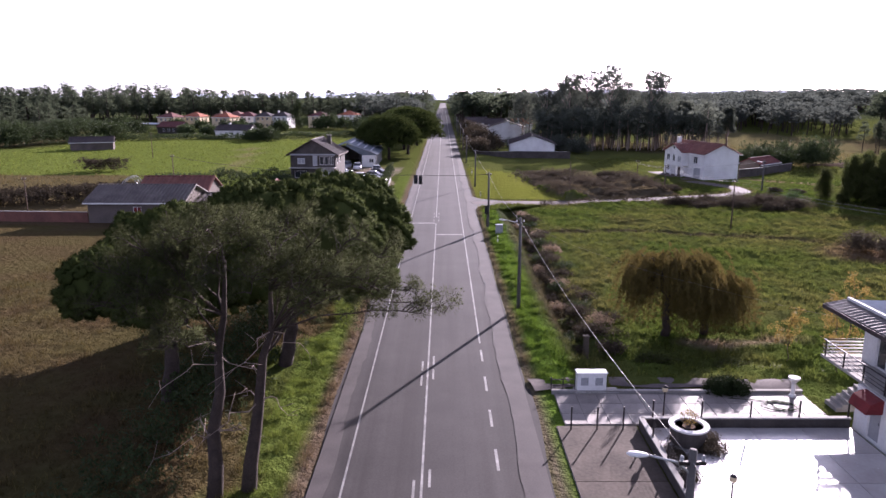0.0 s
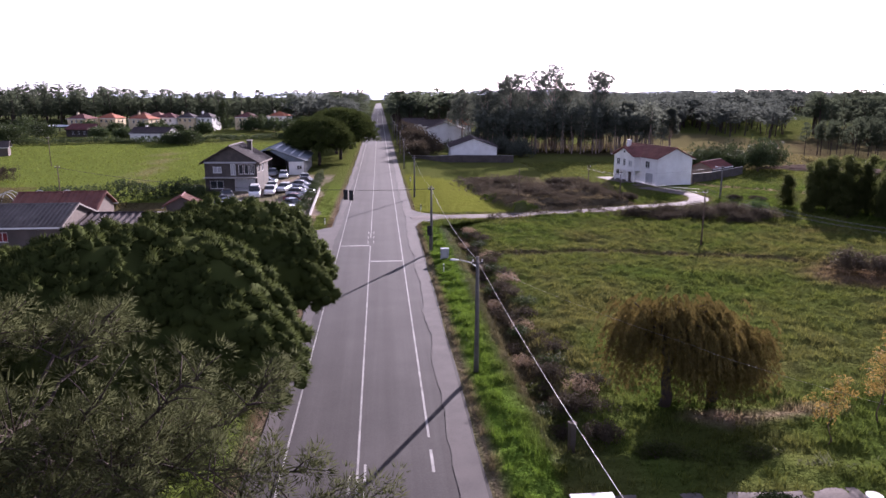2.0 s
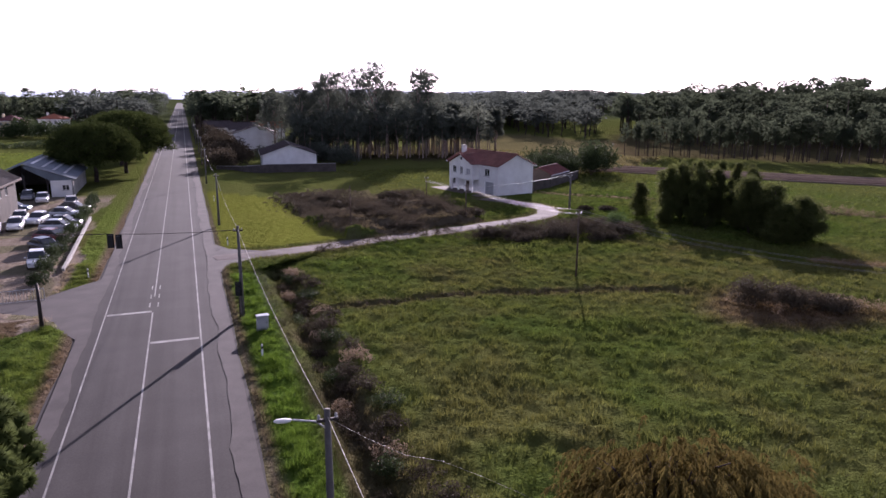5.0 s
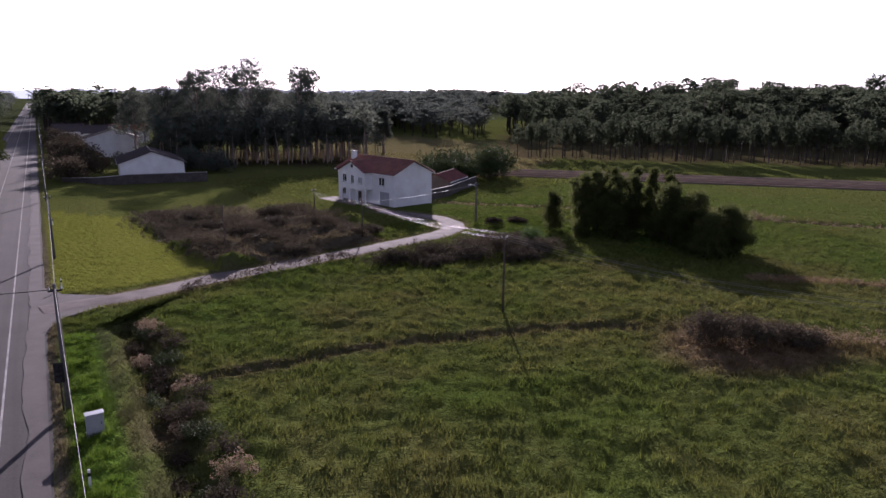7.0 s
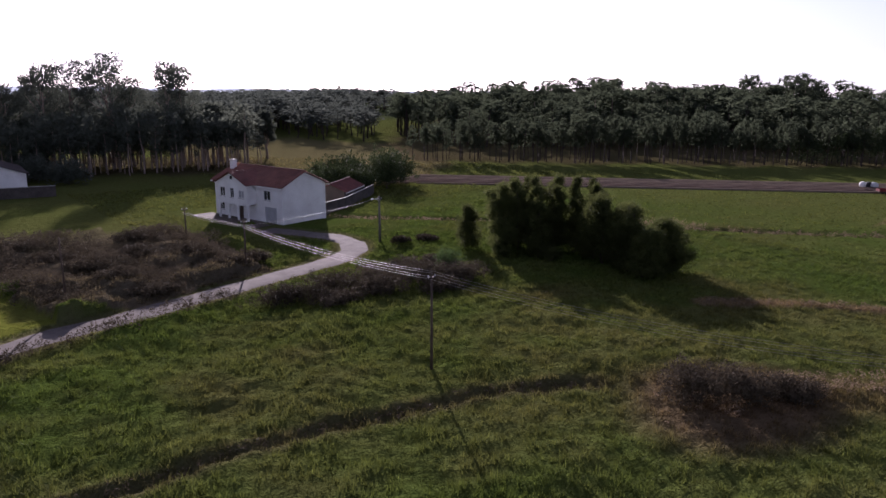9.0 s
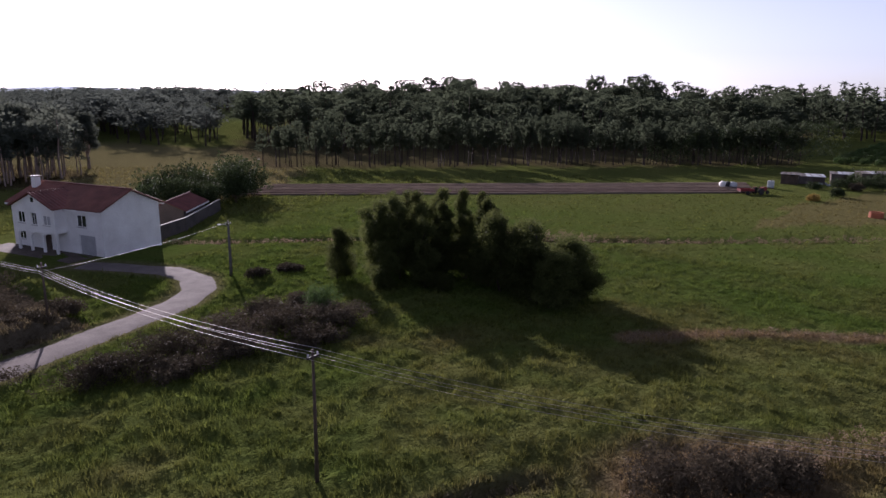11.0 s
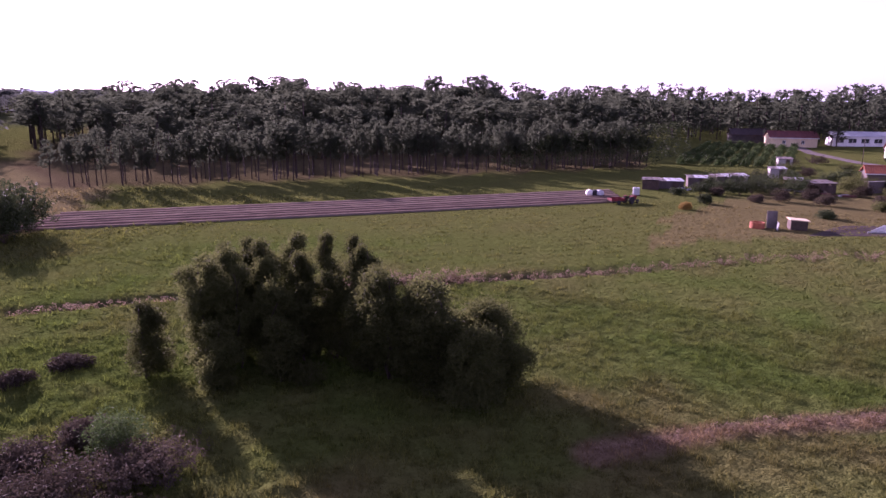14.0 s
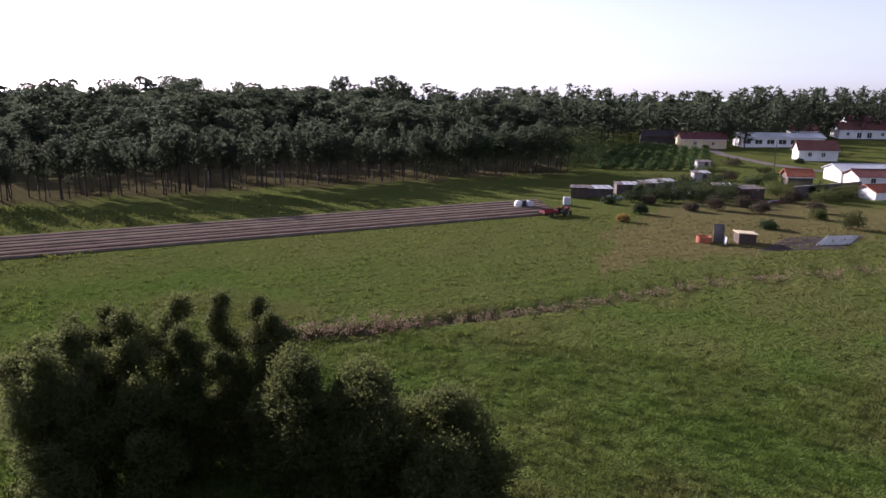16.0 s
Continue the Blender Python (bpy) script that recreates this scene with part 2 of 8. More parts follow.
# ---- mesh helpers ----
class Mesh:
    """Collects vertices and faces of one part."""
    def __init__(self):
        self.v, self.f = [], []

    def add(self, vs, fs):
        k = len(self.v)
        self.v += [tuple(p) for p in vs]
        self.f += [tuple(i + k for i in f) for f in fs]
        return self

    def box(self, x0, y0, z0, x1, y1, z1, c=0.0, m=None):
        """A box with chamfered edges of width c."""
        if c <= 0:
            vs = [(x, y, z) for z in (z0, z1) for y in (y0, y1) for x in (x0, x1)]
            fs = [(0, 2, 3, 1), (4, 5, 7, 6), (0, 1, 5, 4), (2, 6, 7, 3), (0, 4, 6, 2), (1, 3, 7, 5)]
        else:
            c = min(c, (x1 - x0) * 0.45, (y1 - y0) * 0.45, (z1 - z0) * 0.45)
            bm = bmesh.new()
            bmesh.ops.create_cube(bm, size=1, matrix=Matrix.LocRotScale(((x0 + x1) / 2, (y0 + y1) / 2, (z0 + z1) / 2), None, (x1 - x0, y1 - y0, z1 - z0)))
            bmesh.ops.bevel(bm, geom=bm.edges[:], offset=c, segments=1, affect="EDGES")
            bm.verts.index_update()
            vs = [v.co.copy() for v in bm.verts]
            fs = [[v.index for v in f.verts] for f in bm.faces]
            bm.free()
        if m is not None:
            vs = [m @ Vector(p) for p in vs]
        return self.add(vs, fs)

    def tube(self, pts, radii, n=8, cap=True):
        """A tapered tube along points."""
        pts = [Vector(p) for p in pts]
        if not hasattr(radii, "__len__"):
            radii = [radii] * len(pts)
        rings = []
        for i, p in enumerate(pts):
            d = (pts[min(i + 1, len(pts) - 1)] - pts[max(i - 1, 0)]).normalized()
            a = d.cross(Vector((0, 0, 1)) if abs(d.z) < 0.95 else Vector((1, 0, 0))).normalized()
            b = d.cross(a)
            rings += [p + (a * math.cos(2 * math.pi * k / n) + b * math.sin(2 * math.pi * k / n)) * radii[i] for k in range(n)]
        fs = [(i * n + k, i * n + (k + 1) % n, (i + 1) * n + (k + 1) % n, (i + 1) * n + k) for i in range(len(pts) - 1) for k in range(n)]
        if cap:
            fs += [tuple(reversed(range(n))), tuple(range((len(pts) - 1) * n, len(pts) * n))]
        return self.add(rings, fs)

    def prism(self, poly, depth, m):
        """A polygon in x, z pushed along y by depth, placed by m."""
        n = len(poly)
        vs = [m @ Vector((x, 0, z)) for x, z in poly] + [m @ Vector((x, depth, z)) for x, z in poly]
        fs = [tuple(range(n)), tuple(reversed(range(n, 2 * n)))] + [(i, n + i, n + (i + 1) % n, (i + 1) % n) for i in range(n)]
        return self.add(vs, fs)

    def lathe(self, prof, n=16, centre=(0, 0, 0)):
        cx, cy, cz = centre
        vs = [(cx + r * math.cos(2 * math.pi * k / n), cy + r * math.sin(2 * math.pi * k / n), cz + z) for r, z in prof for k in range(n)]
        fs = [(i * n + k, i * n + (k + 1) % n, (i + 1) * n + (k + 1) % n, (i + 1) * n + k) for i in range(len(prof) - 1) for k in range(n)]
        fs += [tuple(reversed(range(n))), tuple(range((len(prof) - 1) * n, len(prof) * n))]
        return self.add(vs, fs)

    def weld(self):
        """Joins vertices that lie together."""
        seen, idx = {}, []
        for p in self.v:
            idx.append(seen.setdefault(tuple(round(c, 3) for c in p), len(seen)))
        self.v = list(seen)
        self.f = [tuple(idx[i] for i in f) for f in self.f]
        return self

    def data(self, name):
        me = bpy.data.meshes.new(name)
        me.from_pydata(self.v, [], self.f)
        me.update()
        return me


def part(name, mesh, material, parent=None, label="", m=None, smooth=False):
    me = mesh.data(name) if isinstance(mesh, Mesh) else mesh
    if not me.materials:
        me.materials.append(M[material] if isinstance(material, str) else material)
    if smooth:
        me.shade_smooth()
    ob = new(name, me)
    if parent is not None:
        ob.parent = parent
    if m is not None:
        ob.matrix_basis = m
    if label:
        ob["label"] = label
    return ob


def thing(name, label, category, at=(0, 0, 0), rz=0.0, group="", kind=""):
    ob = new(name)
    ob.empty_display_size = 0.3
    ob.matrix_basis = pose(*at, 0, 0, rz)
    return tagged(ob, label, category, group, kind)


def big_mesh(name, v, f, tone=None):
    """A mesh of triangles or quads from arrays, with an optional colour for each vertex."""
    me = bpy.data.meshes.new(name)
    v, f = np.asarray(v, np.float32), np.asarray(f, np.int32)
    k = f.shape[1]
    me.vertices.add(len(v))
    me.vertices.foreach_set("co", v.ravel())
    me.loops.add(f.size)
    me.loops.foreach_set("vertex_index", f.ravel())
    me.polygons.add(len(f))
    me.polygons.foreach_set("loop_start", np.arange(0, f.size, k, dtype=np.int32))
    if tone is not None:
        a = me.attributes.new("tone", "FLOAT_COLOR", "POINT")
        a.data.foreach_set("color", np.concatenate([tone, np.ones((len(tone), 1))], 1).astype(np.float32).ravel())
    me.update(calc_edges=True)
    return me


RNG = np.random.default_rng(7)


def vnoise(x, y, s, seed=0):
    """Smooth value noise, 0 to 1, of wavelength s metres."""
    x, y = np.asarray(x, float) / s, np.asarray(y, float) / s
    ix, iy = np.floor(x).astype(np.int64), np.floor(y).astype(np.int64)
    fx, fy = x - ix, y - iy
    fx, fy = fx * fx * (3 - 2 * fx), fy * fy * (3 - 2 * fy)

    def hsh(a, b):
        h = (a * 374761393 + b * 668265263 + seed * 974634777) & 0xFFFFFFFF
        h = ((h ^ (h >> 13)) * 1274126177) & 0xFFFFFFFF
        return ((h ^ (h >> 16)) & 0xFFFF) / 65535.0
    return (hsh(ix, iy) * (1 - fx) + hsh(ix + 1, iy) * fx) * (1 - fy) + (hsh(ix, iy + 1) * (1 - fx) + hsh(ix + 1, iy + 1) * fx) * fy


def line_dist(x, y, pts):
    """Distance to a polyline in plan."""
    best = np.full(np.shape(x), 1e9)
    for (ax, ay), (bx, by) in zip(pts, pts[1:]):
        dx, dy = bx - ax, by - ay
        t = np.clip(((x - ax) * dx + (y - ay) * dy) / (dx * dx + dy * dy), 0, 1)
        best = np.minimum(best, np.hypot(x - ax - t * dx, y - ay - t * dy))
    return best


def inside(x, y, poly):
    r = np.zeros(np.shape(x), bool)
    for (ax, ay), (bx, by) in zip(poly, poly[1:] + poly[:1]):
        if ay != by:
            r ^= ((ay > y) != (by > y)) & (x < (bx - ax) * (y - ay) / (by - ay) + ax)
    return r


def ramp01(d, a, b):
    t = np.clip((d - a) / (b - a), 0, 1)
    return t * t * (3 - 2 * t)


# ---- plan, in metres: the road runs along +y ----
ROAD_L, ROAD_R = -6.2, 5.0
TRACK = [(4.6, 109.5), (9, 110.3), (14.7, 110.7), (24, 112.4), (34.2, 115.3), (42, 117.6), (49, 119.8), (52.5, 122.5), (54.5, 126), (54.5, 131), (52, 136), (50, 140)]
DITCH = [(9.4, 44), (9.5, 60), (9.9, 75), (10.2, 86), (10.1, 99)]
FIELD_DITCH = [(10, 86.5), (22, 86.3), (30, 85.6), (37.7, 84.3), (44, 81)]
BRUSH = [(15.5, 155), (18, 125), (20.5, 114), (40, 121), (43, 128), (40, 146), (30, 150)]
SHORT = [(5.5, 166), (5.5, 114), (20.5, 114), (18, 125), (15.5, 152)]
PLOUGH = [(88, 172), (95.5, 166), (126.3, 134), (155.9, 102.5), (166, 110.5), (140, 143), (110, 174), (98, 184)]
FAR_DITCH = [(60, 146), (68.8, 136.3), (74.9, 130.4), (84, 120), (90, 112.5), (96.3, 104.3), (105, 93.8), (111.6, 86.5), (119.5, 78), (125.4, 67.8), (140, 50)]
DRY_STRIP = [(66, 86), (69, 82.5), (71.3, 79.9), (76.6, 72.1), (84, 60), (92, 46)]
APRON = [(4.7, 102.5), (6.2, 106.6), (9.5, 108.6), (9.5, 112.0), (6.4, 114.0), (4.7, 117.5)]
YARD_APRON = [(-5.9, 86.0), (-5.9, 104.0), (-8.2, 101.5), (-10.3, 98.6), (-13.6, 98.4), (-13.2, 95.5), (-9.4, 93.0), (-7.6, 89.0)]
YARD = [(-9.5, 88), (-9.5, 165), (-22, 165), (-27, 128), (-24, 100), (-17, 93)]


def rise(x, y):
    """The lie of the land: flat near the road, low wooded rises far off."""
    d = np.hypot(x - 40, y - 80)
    far = ramp01(d - 190 * ramp01(-x, 0, 60), 170, 460)
    away = ramp01(np.abs(x), 25, 90)
    return far * away * (5.0 + 4.0 * vnoise(x, y, 180, 3))


def height(x, y):
    z = rise(x, y)
    off = ramp01(np.maximum(ROAD_L - x, x - ROAD_R), 0.0, 1.6)
    off = off * ramp01(line_dist(x, y, TRACK), 1.7, 3.0)
    yard = np.where(inside(x, y, YARD), 0.15, 1.0)
    short = np.where(inside(x, y, SHORT), 0.35, 1.0)
    near = 1 - ramp01(np.maximum(np.maximum(-13 - x, x - 92), np.maximum(36 - y, y - 128)), -4, 12)
    lumps = 0.26 * (vnoise(x, y, 1.3, 5) - 0.5) + 0.28 * (vnoise(x, y, 0.62, 6) - 0.5) + 0.5 * (vnoise(x, y, 6, 7) - 0.5)
    lumps = lumps * (1 - 0.65 * ramp01(x, 52, 78))
    z = z + lumps * off * yard * short * (0.06 + 0.94 * near) + 0.12 * off
    d = line_dist(x, y, DITCH)
    z = z - 0.75 * (1 - ramp01(d, 0.3, 1.5))
    d = line_dist(x, y, FIELD_DITCH)
    z = z - 0.34 * (1 - ramp01(d, 0.15, 0.8))
    d = line_dist(x, y, FAR_DITCH)
    z = z - 0.6 * (1 - ramp01(d, 0.3, 1.4))
    z = z + np.where(inside(x, y, BRUSH), 1.0 * ramp01(vnoise(x, y, 3.0, 8), 0.25, 0.85) + 0.3 * vnoise(x, y, 1.2, 9), 0)
    in_road = (x > ROAD_L - 0.1) & (x < ROAD_R + 0.1)
    z = np.where(in_road, -0.06, z)
    z = np.where(line_dist(x, y, TRACK) < 1.6, -0.02, z)
    z = np.where(inside(x, y, APRON) | inside(x, y, YARD_APRON), -0.05, z)
    z = np.where((x > 5.0) & (x < 32) & (y > 18) & (y < 38.4), -0.05, z)
    return z


def tone(x, y):
    """Colour of the plant cover at each place."""
    def c(r, g, b):
        return np.array([r, g, b])
    n1, n2, n3 = vnoise(x, y, 9, 11), vnoise(x, y, 2.6, 12), vnoise(x, y, 30, 13)
    k = np.clip((n1 * 0.5 + n2 * 0.35 + n3 * 0.4 - 0.38) * 1.9, 0, 1)[:, None]
    green = ramp01(x, 40, 95)[:, None]            # the far side of the meadow is lusher
    col = (1 - k) * (c(0.066, 0.098, 0.02) * (1 - green) + c(0.064, 0.1, 0.02) * green) + k * (c(0.1, 0.106, 0.034) * (1 - green) + c(0.09, 0.108, 0.03) * green)
    dry = np.clip((vnoise(x, y, 14, 14) * 0.6 + vnoise(x, y, 4, 15) * 0.5 - 0.62) * 3, 0, 1)[:, None]
    col = col * (1 - dry * 0.35) + c(0.11, 0.08, 0.042) * dry * 0.35

    jx, jy = x + 5 * (vnoise(x, y, 7, 16) - 0.5) + 1.5 * (n2 - 0.5), y + 5 * (vnoise(x, y, 7, 17) - 0.5) + 1.5 * (n2 - 0.5)

    def put(w, rgb):
        nonlocal col
        w = np.clip(w, 0, 1)[:, None]
        col = col * (1 - w) + np.array(rgb) * w
    put((line_dist(x, y, [(6.6, 20), (6.6, 100)]) < 1.5) * 0.85, (0.085, 0.155, 0.02))
    put(((x < ROAD_L) & (x > -9.4)) * 0.75, (0.11, 0.155, 0.03))
    put(1 - ramp01(np.abs(x - ROAD_R - 0.2), 0.1, 0.7), (0.13, 0.11, 0.075))
    put(1 - ramp01(np.abs(x - ROAD_L + 0.2), 0.2, 0.9), (0.13, 0.10, 0.07))
    put((1 - ramp01(line_dist(x, y, DITCH), 0.5, 2.6)) * (0.25 + 0.75 * n2), (0.085, 0.07, 0.045))
    put((1 - ramp01(line_dist(x, y, FIELD_DITCH), 0.4, 1.6)) * 0.8, (0.085, 0.075, 0.04))
    put((1 - ramp01(line_dist(x, y, FAR_DITCH), 0.5, 1.6)) * 0.8, (0.08, 0.074, 0.04))
    put(inside(jx, jy, BRUSH) * 0.85, (0.12, 0.095, 0.07))
    put(ramp01(np.maximum(np.maximum(-13 - x, x - 100), np.maximum(30 - y, y - 135)), 0, 25) * 0.7, (0.1, 0.115, 0.034))
    put(inside(x, y, SHORT) * 0.85, (0.15, 0.165, 0.03))
    put((1 - ramp01(line_dist(x, y, TRACK), 1.7, 3.2)) * 0.5, (0.15, 0.12, 0.08))
    put(inside(jx, jy, YARD) * (0.55 + 0.45 * (n2 > 0.45)), (0.25, 0.21, 0.17))
    put((1 - ramp01(np.hypot(x - 48, y - 75) + 4 * n1, 5, 10)) * 0.8, (0.13, 0.09, 0.06))
    put((1 - ramp01(line_dist(x, y, DRY_STRIP) + 1.2 * n2, 0.8, 2.4)) * 0.8, (0.2, 0.14, 0.09))
    put((1 - ramp01(line_dist(x, y, [(49, 74), (60, 66), (72, 58)]) + 3 * n1, 2, 6)) * 0.6, (0.15, 0.10, 0.06))
    put((1 - ramp01(np.hypot((x - 21) / 4.5, (y - 46) / 1.6) + n2, 0.6, 1.5)), (0.27, 0.2, 0.15))
    # dry brown field, darkened further: the pines' shade put into its colour
    put((jx < -10.5) * (y < 92) * (0.65 + 0.3 * n2), (0.08, 0.056, 0.031))
    put(inside(jx, jy, [(-130, 140), (-37, 100), (-37, 160), (-20, 270), (-130, 270)]) * 0.85, (0.125, 0.165, 0.034))
    put(inside(jx, jy, [(-50, 88), (-20, 88), (-24, 122), (-50, 128)]) * 0.85, (0.09, 0.07, 0.04))
    put(inside(jx, jy, [(-120, 88), (-47, 90), (-46, 122), (-70, 150), (-120, 146)]) * 0.85, (0.105, 0.078, 0.045))
    put((1 - ramp01(line_dist(x, y, [(-48, 153), (-54, 190), (-63, 230)]), 0.8, 2.2)) * 0.6, (0.2, 0.17, 0.1))
    put((np.hypot(x - 40, y - 80) > 330) * 0.9, (0.06, 0.075, 0.035))
    put(inside(jx, jy, [(118, 92), (170, 40), (190, 60), (172, 84), (150, 92)]) * 0.6, (0.15, 0.12, 0.06))
    put(inside(jx, jy, [(64, 168), (98, 168), (128, 196), (150, 255), (118, 330), (84, 300)]) * 0.75, (0.16, 0.135, 0.07))
    for wood in ([(122, 206), (222, 106), (268, 116), (345, 130), (345, 290), (240, 340), (152, 262)], [(28, 224), (70, 210), (92, 222), (86, 252), (30, 262)], [(-170, 190), (-130, 250), (-160, 330), (-340, 320), (-340, 180)]):
        put(inside(jx, jy, wood) * 0.8, (0.075, 0.06, 0.036))          # darker brown floor inside the woods
    return col


def build_ground():
    def axis(lo, hi, step, out_lo, out_hi, grow=1.11):
        a = list(np.arange(lo, hi, step))
        d, p = step, a[-1]
        while p < out_hi:
            d *= grow
            p += d
            a.append(p)
        d, p = step, a[0]
        while p > out_lo:
            d *= grow
            p -= d
            a.insert(0, p)
        return np.array(a)
    xs, ys = axis(-13, 92, 0.38, -2600, 2600), axis(36, 128, 0.38, -1500, 3200)
    X, Y = np.meshgrid(xs, ys)
    x, y = X.ravel(), Y.ravel()
    nx, ny = len(xs), len(ys)
    i = np.arange((nx - 1) * (ny - 1))
    a = (i // (nx - 1)) * nx + i % (nx - 1)
    me = big_mesh("ground", np.stack([x, y, height(x, y)], 1), np.stack([a, a + 1, a + nx + 1, a + nx], 1), tone(x, y))
    me.shade_smooth()
    tagged(part("ground", me, "ground"), "rough winter meadow with lumpy green and brown grass", "ground", kind="structure")


build_ground()


def strip(name, pts, widths, z, material, label, category, step=2.0):
    """A paved strip along a polyline, slightly cambered, with thickness."""
    P = []
    for (ax, ay), (bx, by) in zip(pts, pts[1:]):
        n = max(1, int(math.hypot(bx - ax, by - ay) / step))
        P += [(ax + (bx - ax) * k / n, ay + (by - ay) * k / n) for k in range(n)]
    P.append(pts[-1])
    me = Mesh()
    cols = 6
    for i, (x, y) in enumerate(P):
        a, b = P[max(i - 1, 0)], P[min(i + 1, len(P) - 1)]
        t = Vector((b[0] - a[0], b[1] - a[1], 0)).normalized()
        nrm = Vector((t.y, -t.x, 0))
        for k in range(cols + 1):
            s = k / cols * 2 - 1
            wob = 0.16 * math.sin(i * 0.9 + 2 * s) * (abs(s) == 1)
            w = widths[0] if s < 0 else widths[1]
            q = Vector((x, y, 0)) + nrm * (s * w + wob)
            me.v.append((q.x, q.y, z + float(rise(q.x, q.y)) + 0.03 * (1 - s * s) - (0.05 if abs(s) == 1 else 0)))
        if i:
            o, c = (i - 1) * (cols + 1), i * (cols + 1)
            me.f += [(o + k, o + k + 1, c + k + 1, c + k) for k in range(cols)]
    ob = part(name, me, material, smooth=True)
    return tagged(ob, label, category, kind="structure")


strip("road", [(-0.6, -120), (-0.6, 1500)], (5.6, 5.6), 0.0, "asphalt", "straight two-lane road of worn grey asphalt", "road", step=2.5)
strip("track", TRACK, (1.6, 1.6), 0.03, "track", "narrow pale gravelled lane to the white house", "lane", step=1.0)


# ---- road markings ----
def marking(name, x0, y0, x1, y1, label):
    me = Mesh()
    n = max(1, int((y1 - y0) / 4))
    for k in range(n):
        a, b = y0 + (y1 - y0) * k / n, y0 + (y1 - y0) * (k + 1) / n

        def camber(x):
            s = (x + 0.6) / 5.6
            return 0.03 * (1 - s * s) + 0.008
        for yy, xx in ((a, x0), (a, x1), (b, x1), (b, x0)):
            me.v.append((xx, yy, camber(xx)))
        me.f.append(tuple(range(len(me.v) - 4, len(me.v))))
    return tagged(part(name, me, "line"), label, "road marking", kind="structure")


marking("centre_line", -1.06, -60, -0.95, 91.2, "worn white centre line on the asphalt")
marking("centre_line", -1.06, 96, -0.95, 900, "worn white centre line on the asphalt")
marking("edge_line", -4.57, -60, -4.47, 900, "faded white edge line on the asphalt")
marking("edge_line", 2.46, 45.5, 2.58, 900, "white edge line on the asphalt")
for yy in np.arange(-10.5, 45, 4.4):
    marking("edge_dash", 2.45, yy, 2.59, yy + 2.0, "worn white dash of a broken edge line")
for yy in (18.0, 22.4, 26.8, 38.6, 40.8):
    marking("centre_dash", -1.42, yy, -1.3, yy + 1.5, "short white dash beside the centre line")
    marking("centre_dash", -0.72, yy + 0.9, -0.6, yy + 2.4, "short white dash beside the centre line")
for yy in (92.8, 95.5, 98.5):
    marking("centre_dash", -1.35, yy, -1.24, yy + 1.3, "short white dash beside the centre line")
    marking("centre_dash", -0.7, yy, -0.59, yy + 1.3, "short white dash beside the centre line")
marking("stop_line", -4.4, 91.3, -1.1, 91.75, "broad white stop line across one lane")
marking("stop_line", -0.9, 83.4, 2.4, 83.85, "broad white stop line across one lane")


# ---- plants ----
def rot_mats(n, tilt=1.0):
    """Random turns, as n 3 x 3 matrices; tilt 0 keeps them upright."""
    a, b, c = RNG.uniform(0, 2 * np.pi, n), RNG.uniform(-1, 1, n) * tilt, RNG.uniform(-1, 1, n) * tilt
    ca, sa, cb, sb, cc, sc = np.cos(a), np.sin(a), np.cos(b), np.sin(b), np.cos(c), np.sin(c)
    z, o = np.zeros(n), np.ones(n)
    Z = np.stack([ca, -sa, z, sa, ca, z, z, z, o], 1).reshape(n, 3, 3)
    X = np.stack([o, z, z, z, cb, -sb, z, sb, cb], 1).reshape(n, 3, 3)
    Y = np.stack([cc, z, sc, z, o, z, -sc, z, cc], 1).reshape(n, 3, 3)
    return Z @ X @ Y


def toward(dirs):
    """Matrices that turn +z to the given directions, with a random spin."""
    n = len(dirs)
    w = dirs / np.maximum(np.linalg.norm(dirs, axis=1, keepdims=True), 1e-6)
    r = RNG.normal(size=(n, 3))
    u = np.cross(r, w)
    u /= np.maximum(np.linalg.norm(u, axis=1, keepdims=True), 1e-6)
    v = np.cross(w, u)
    return np.stack([u, v, w], 2)


def needle_tuft(n, length, width, spread=1.2):
    """Thin pointed needles fanning out from one point."""
    th = np.sqrt(RNG.uniform(0, 1, n)) * spread
    ph = RNG.uniform(0, 2 * np.pi, n)
    d = np.stack([np.sin(th) * np.cos(ph), np.sin(th) * np.sin(ph), np.cos(th)], 1)
    s = np.cross(d, RNG.normal(size=(n, 3)))
    s /= np.linalg.norm(s, axis=1, keepdims=True)
    L = length * RNG.uniform(0.7, 1.15, (n, 1))
    base = d * length * 0.08
    v = np.stack([base - s * width, base + s * width, d * L], 1).reshape(-1, 3)
    return v, np.arange(3 * n).reshape(-1, 3)


def leaf_clump(n, r, leaf, flat=1.0):
    """Small pointed leaves scattered in a ball."""
    p = RNG.normal(size=(n, 3))
    p = p / np.linalg.norm(p, axis=1, keepdims=True) * (RNG.uniform(0.15, 1, (n, 1)) ** 0.5) * r
    p[:, 2] *= flat
    R = rot_mats(n, 1.4)
    L = leaf * RNG.uniform(0.7, 1.3, n)
    q = np.array([[-0.28, -0.45, 0], [0.28, -0.4, 0.04], [0, 0.6, 0]])
    v = (np.einsum("nij,kj->nki", R, q) * L[:, None, None] + p[:, None, :]).reshape(-1, 3)
    return v, np.arange(3 * n).reshape(-1, 3)


def bake(proto, mats, locs, scales):
    v, f = proto
    n, m = len(locs), len(v)
    V = (np.einsum("nij,kj->nki", mats, v) * np.asarray(scales)[:, None, None] + locs[:, None, :]).reshape(-1, 3)
    F = (f[None] + (np.arange(n) * m)[:, None, None]).reshape(-1, f.shape[1])
    return V, F


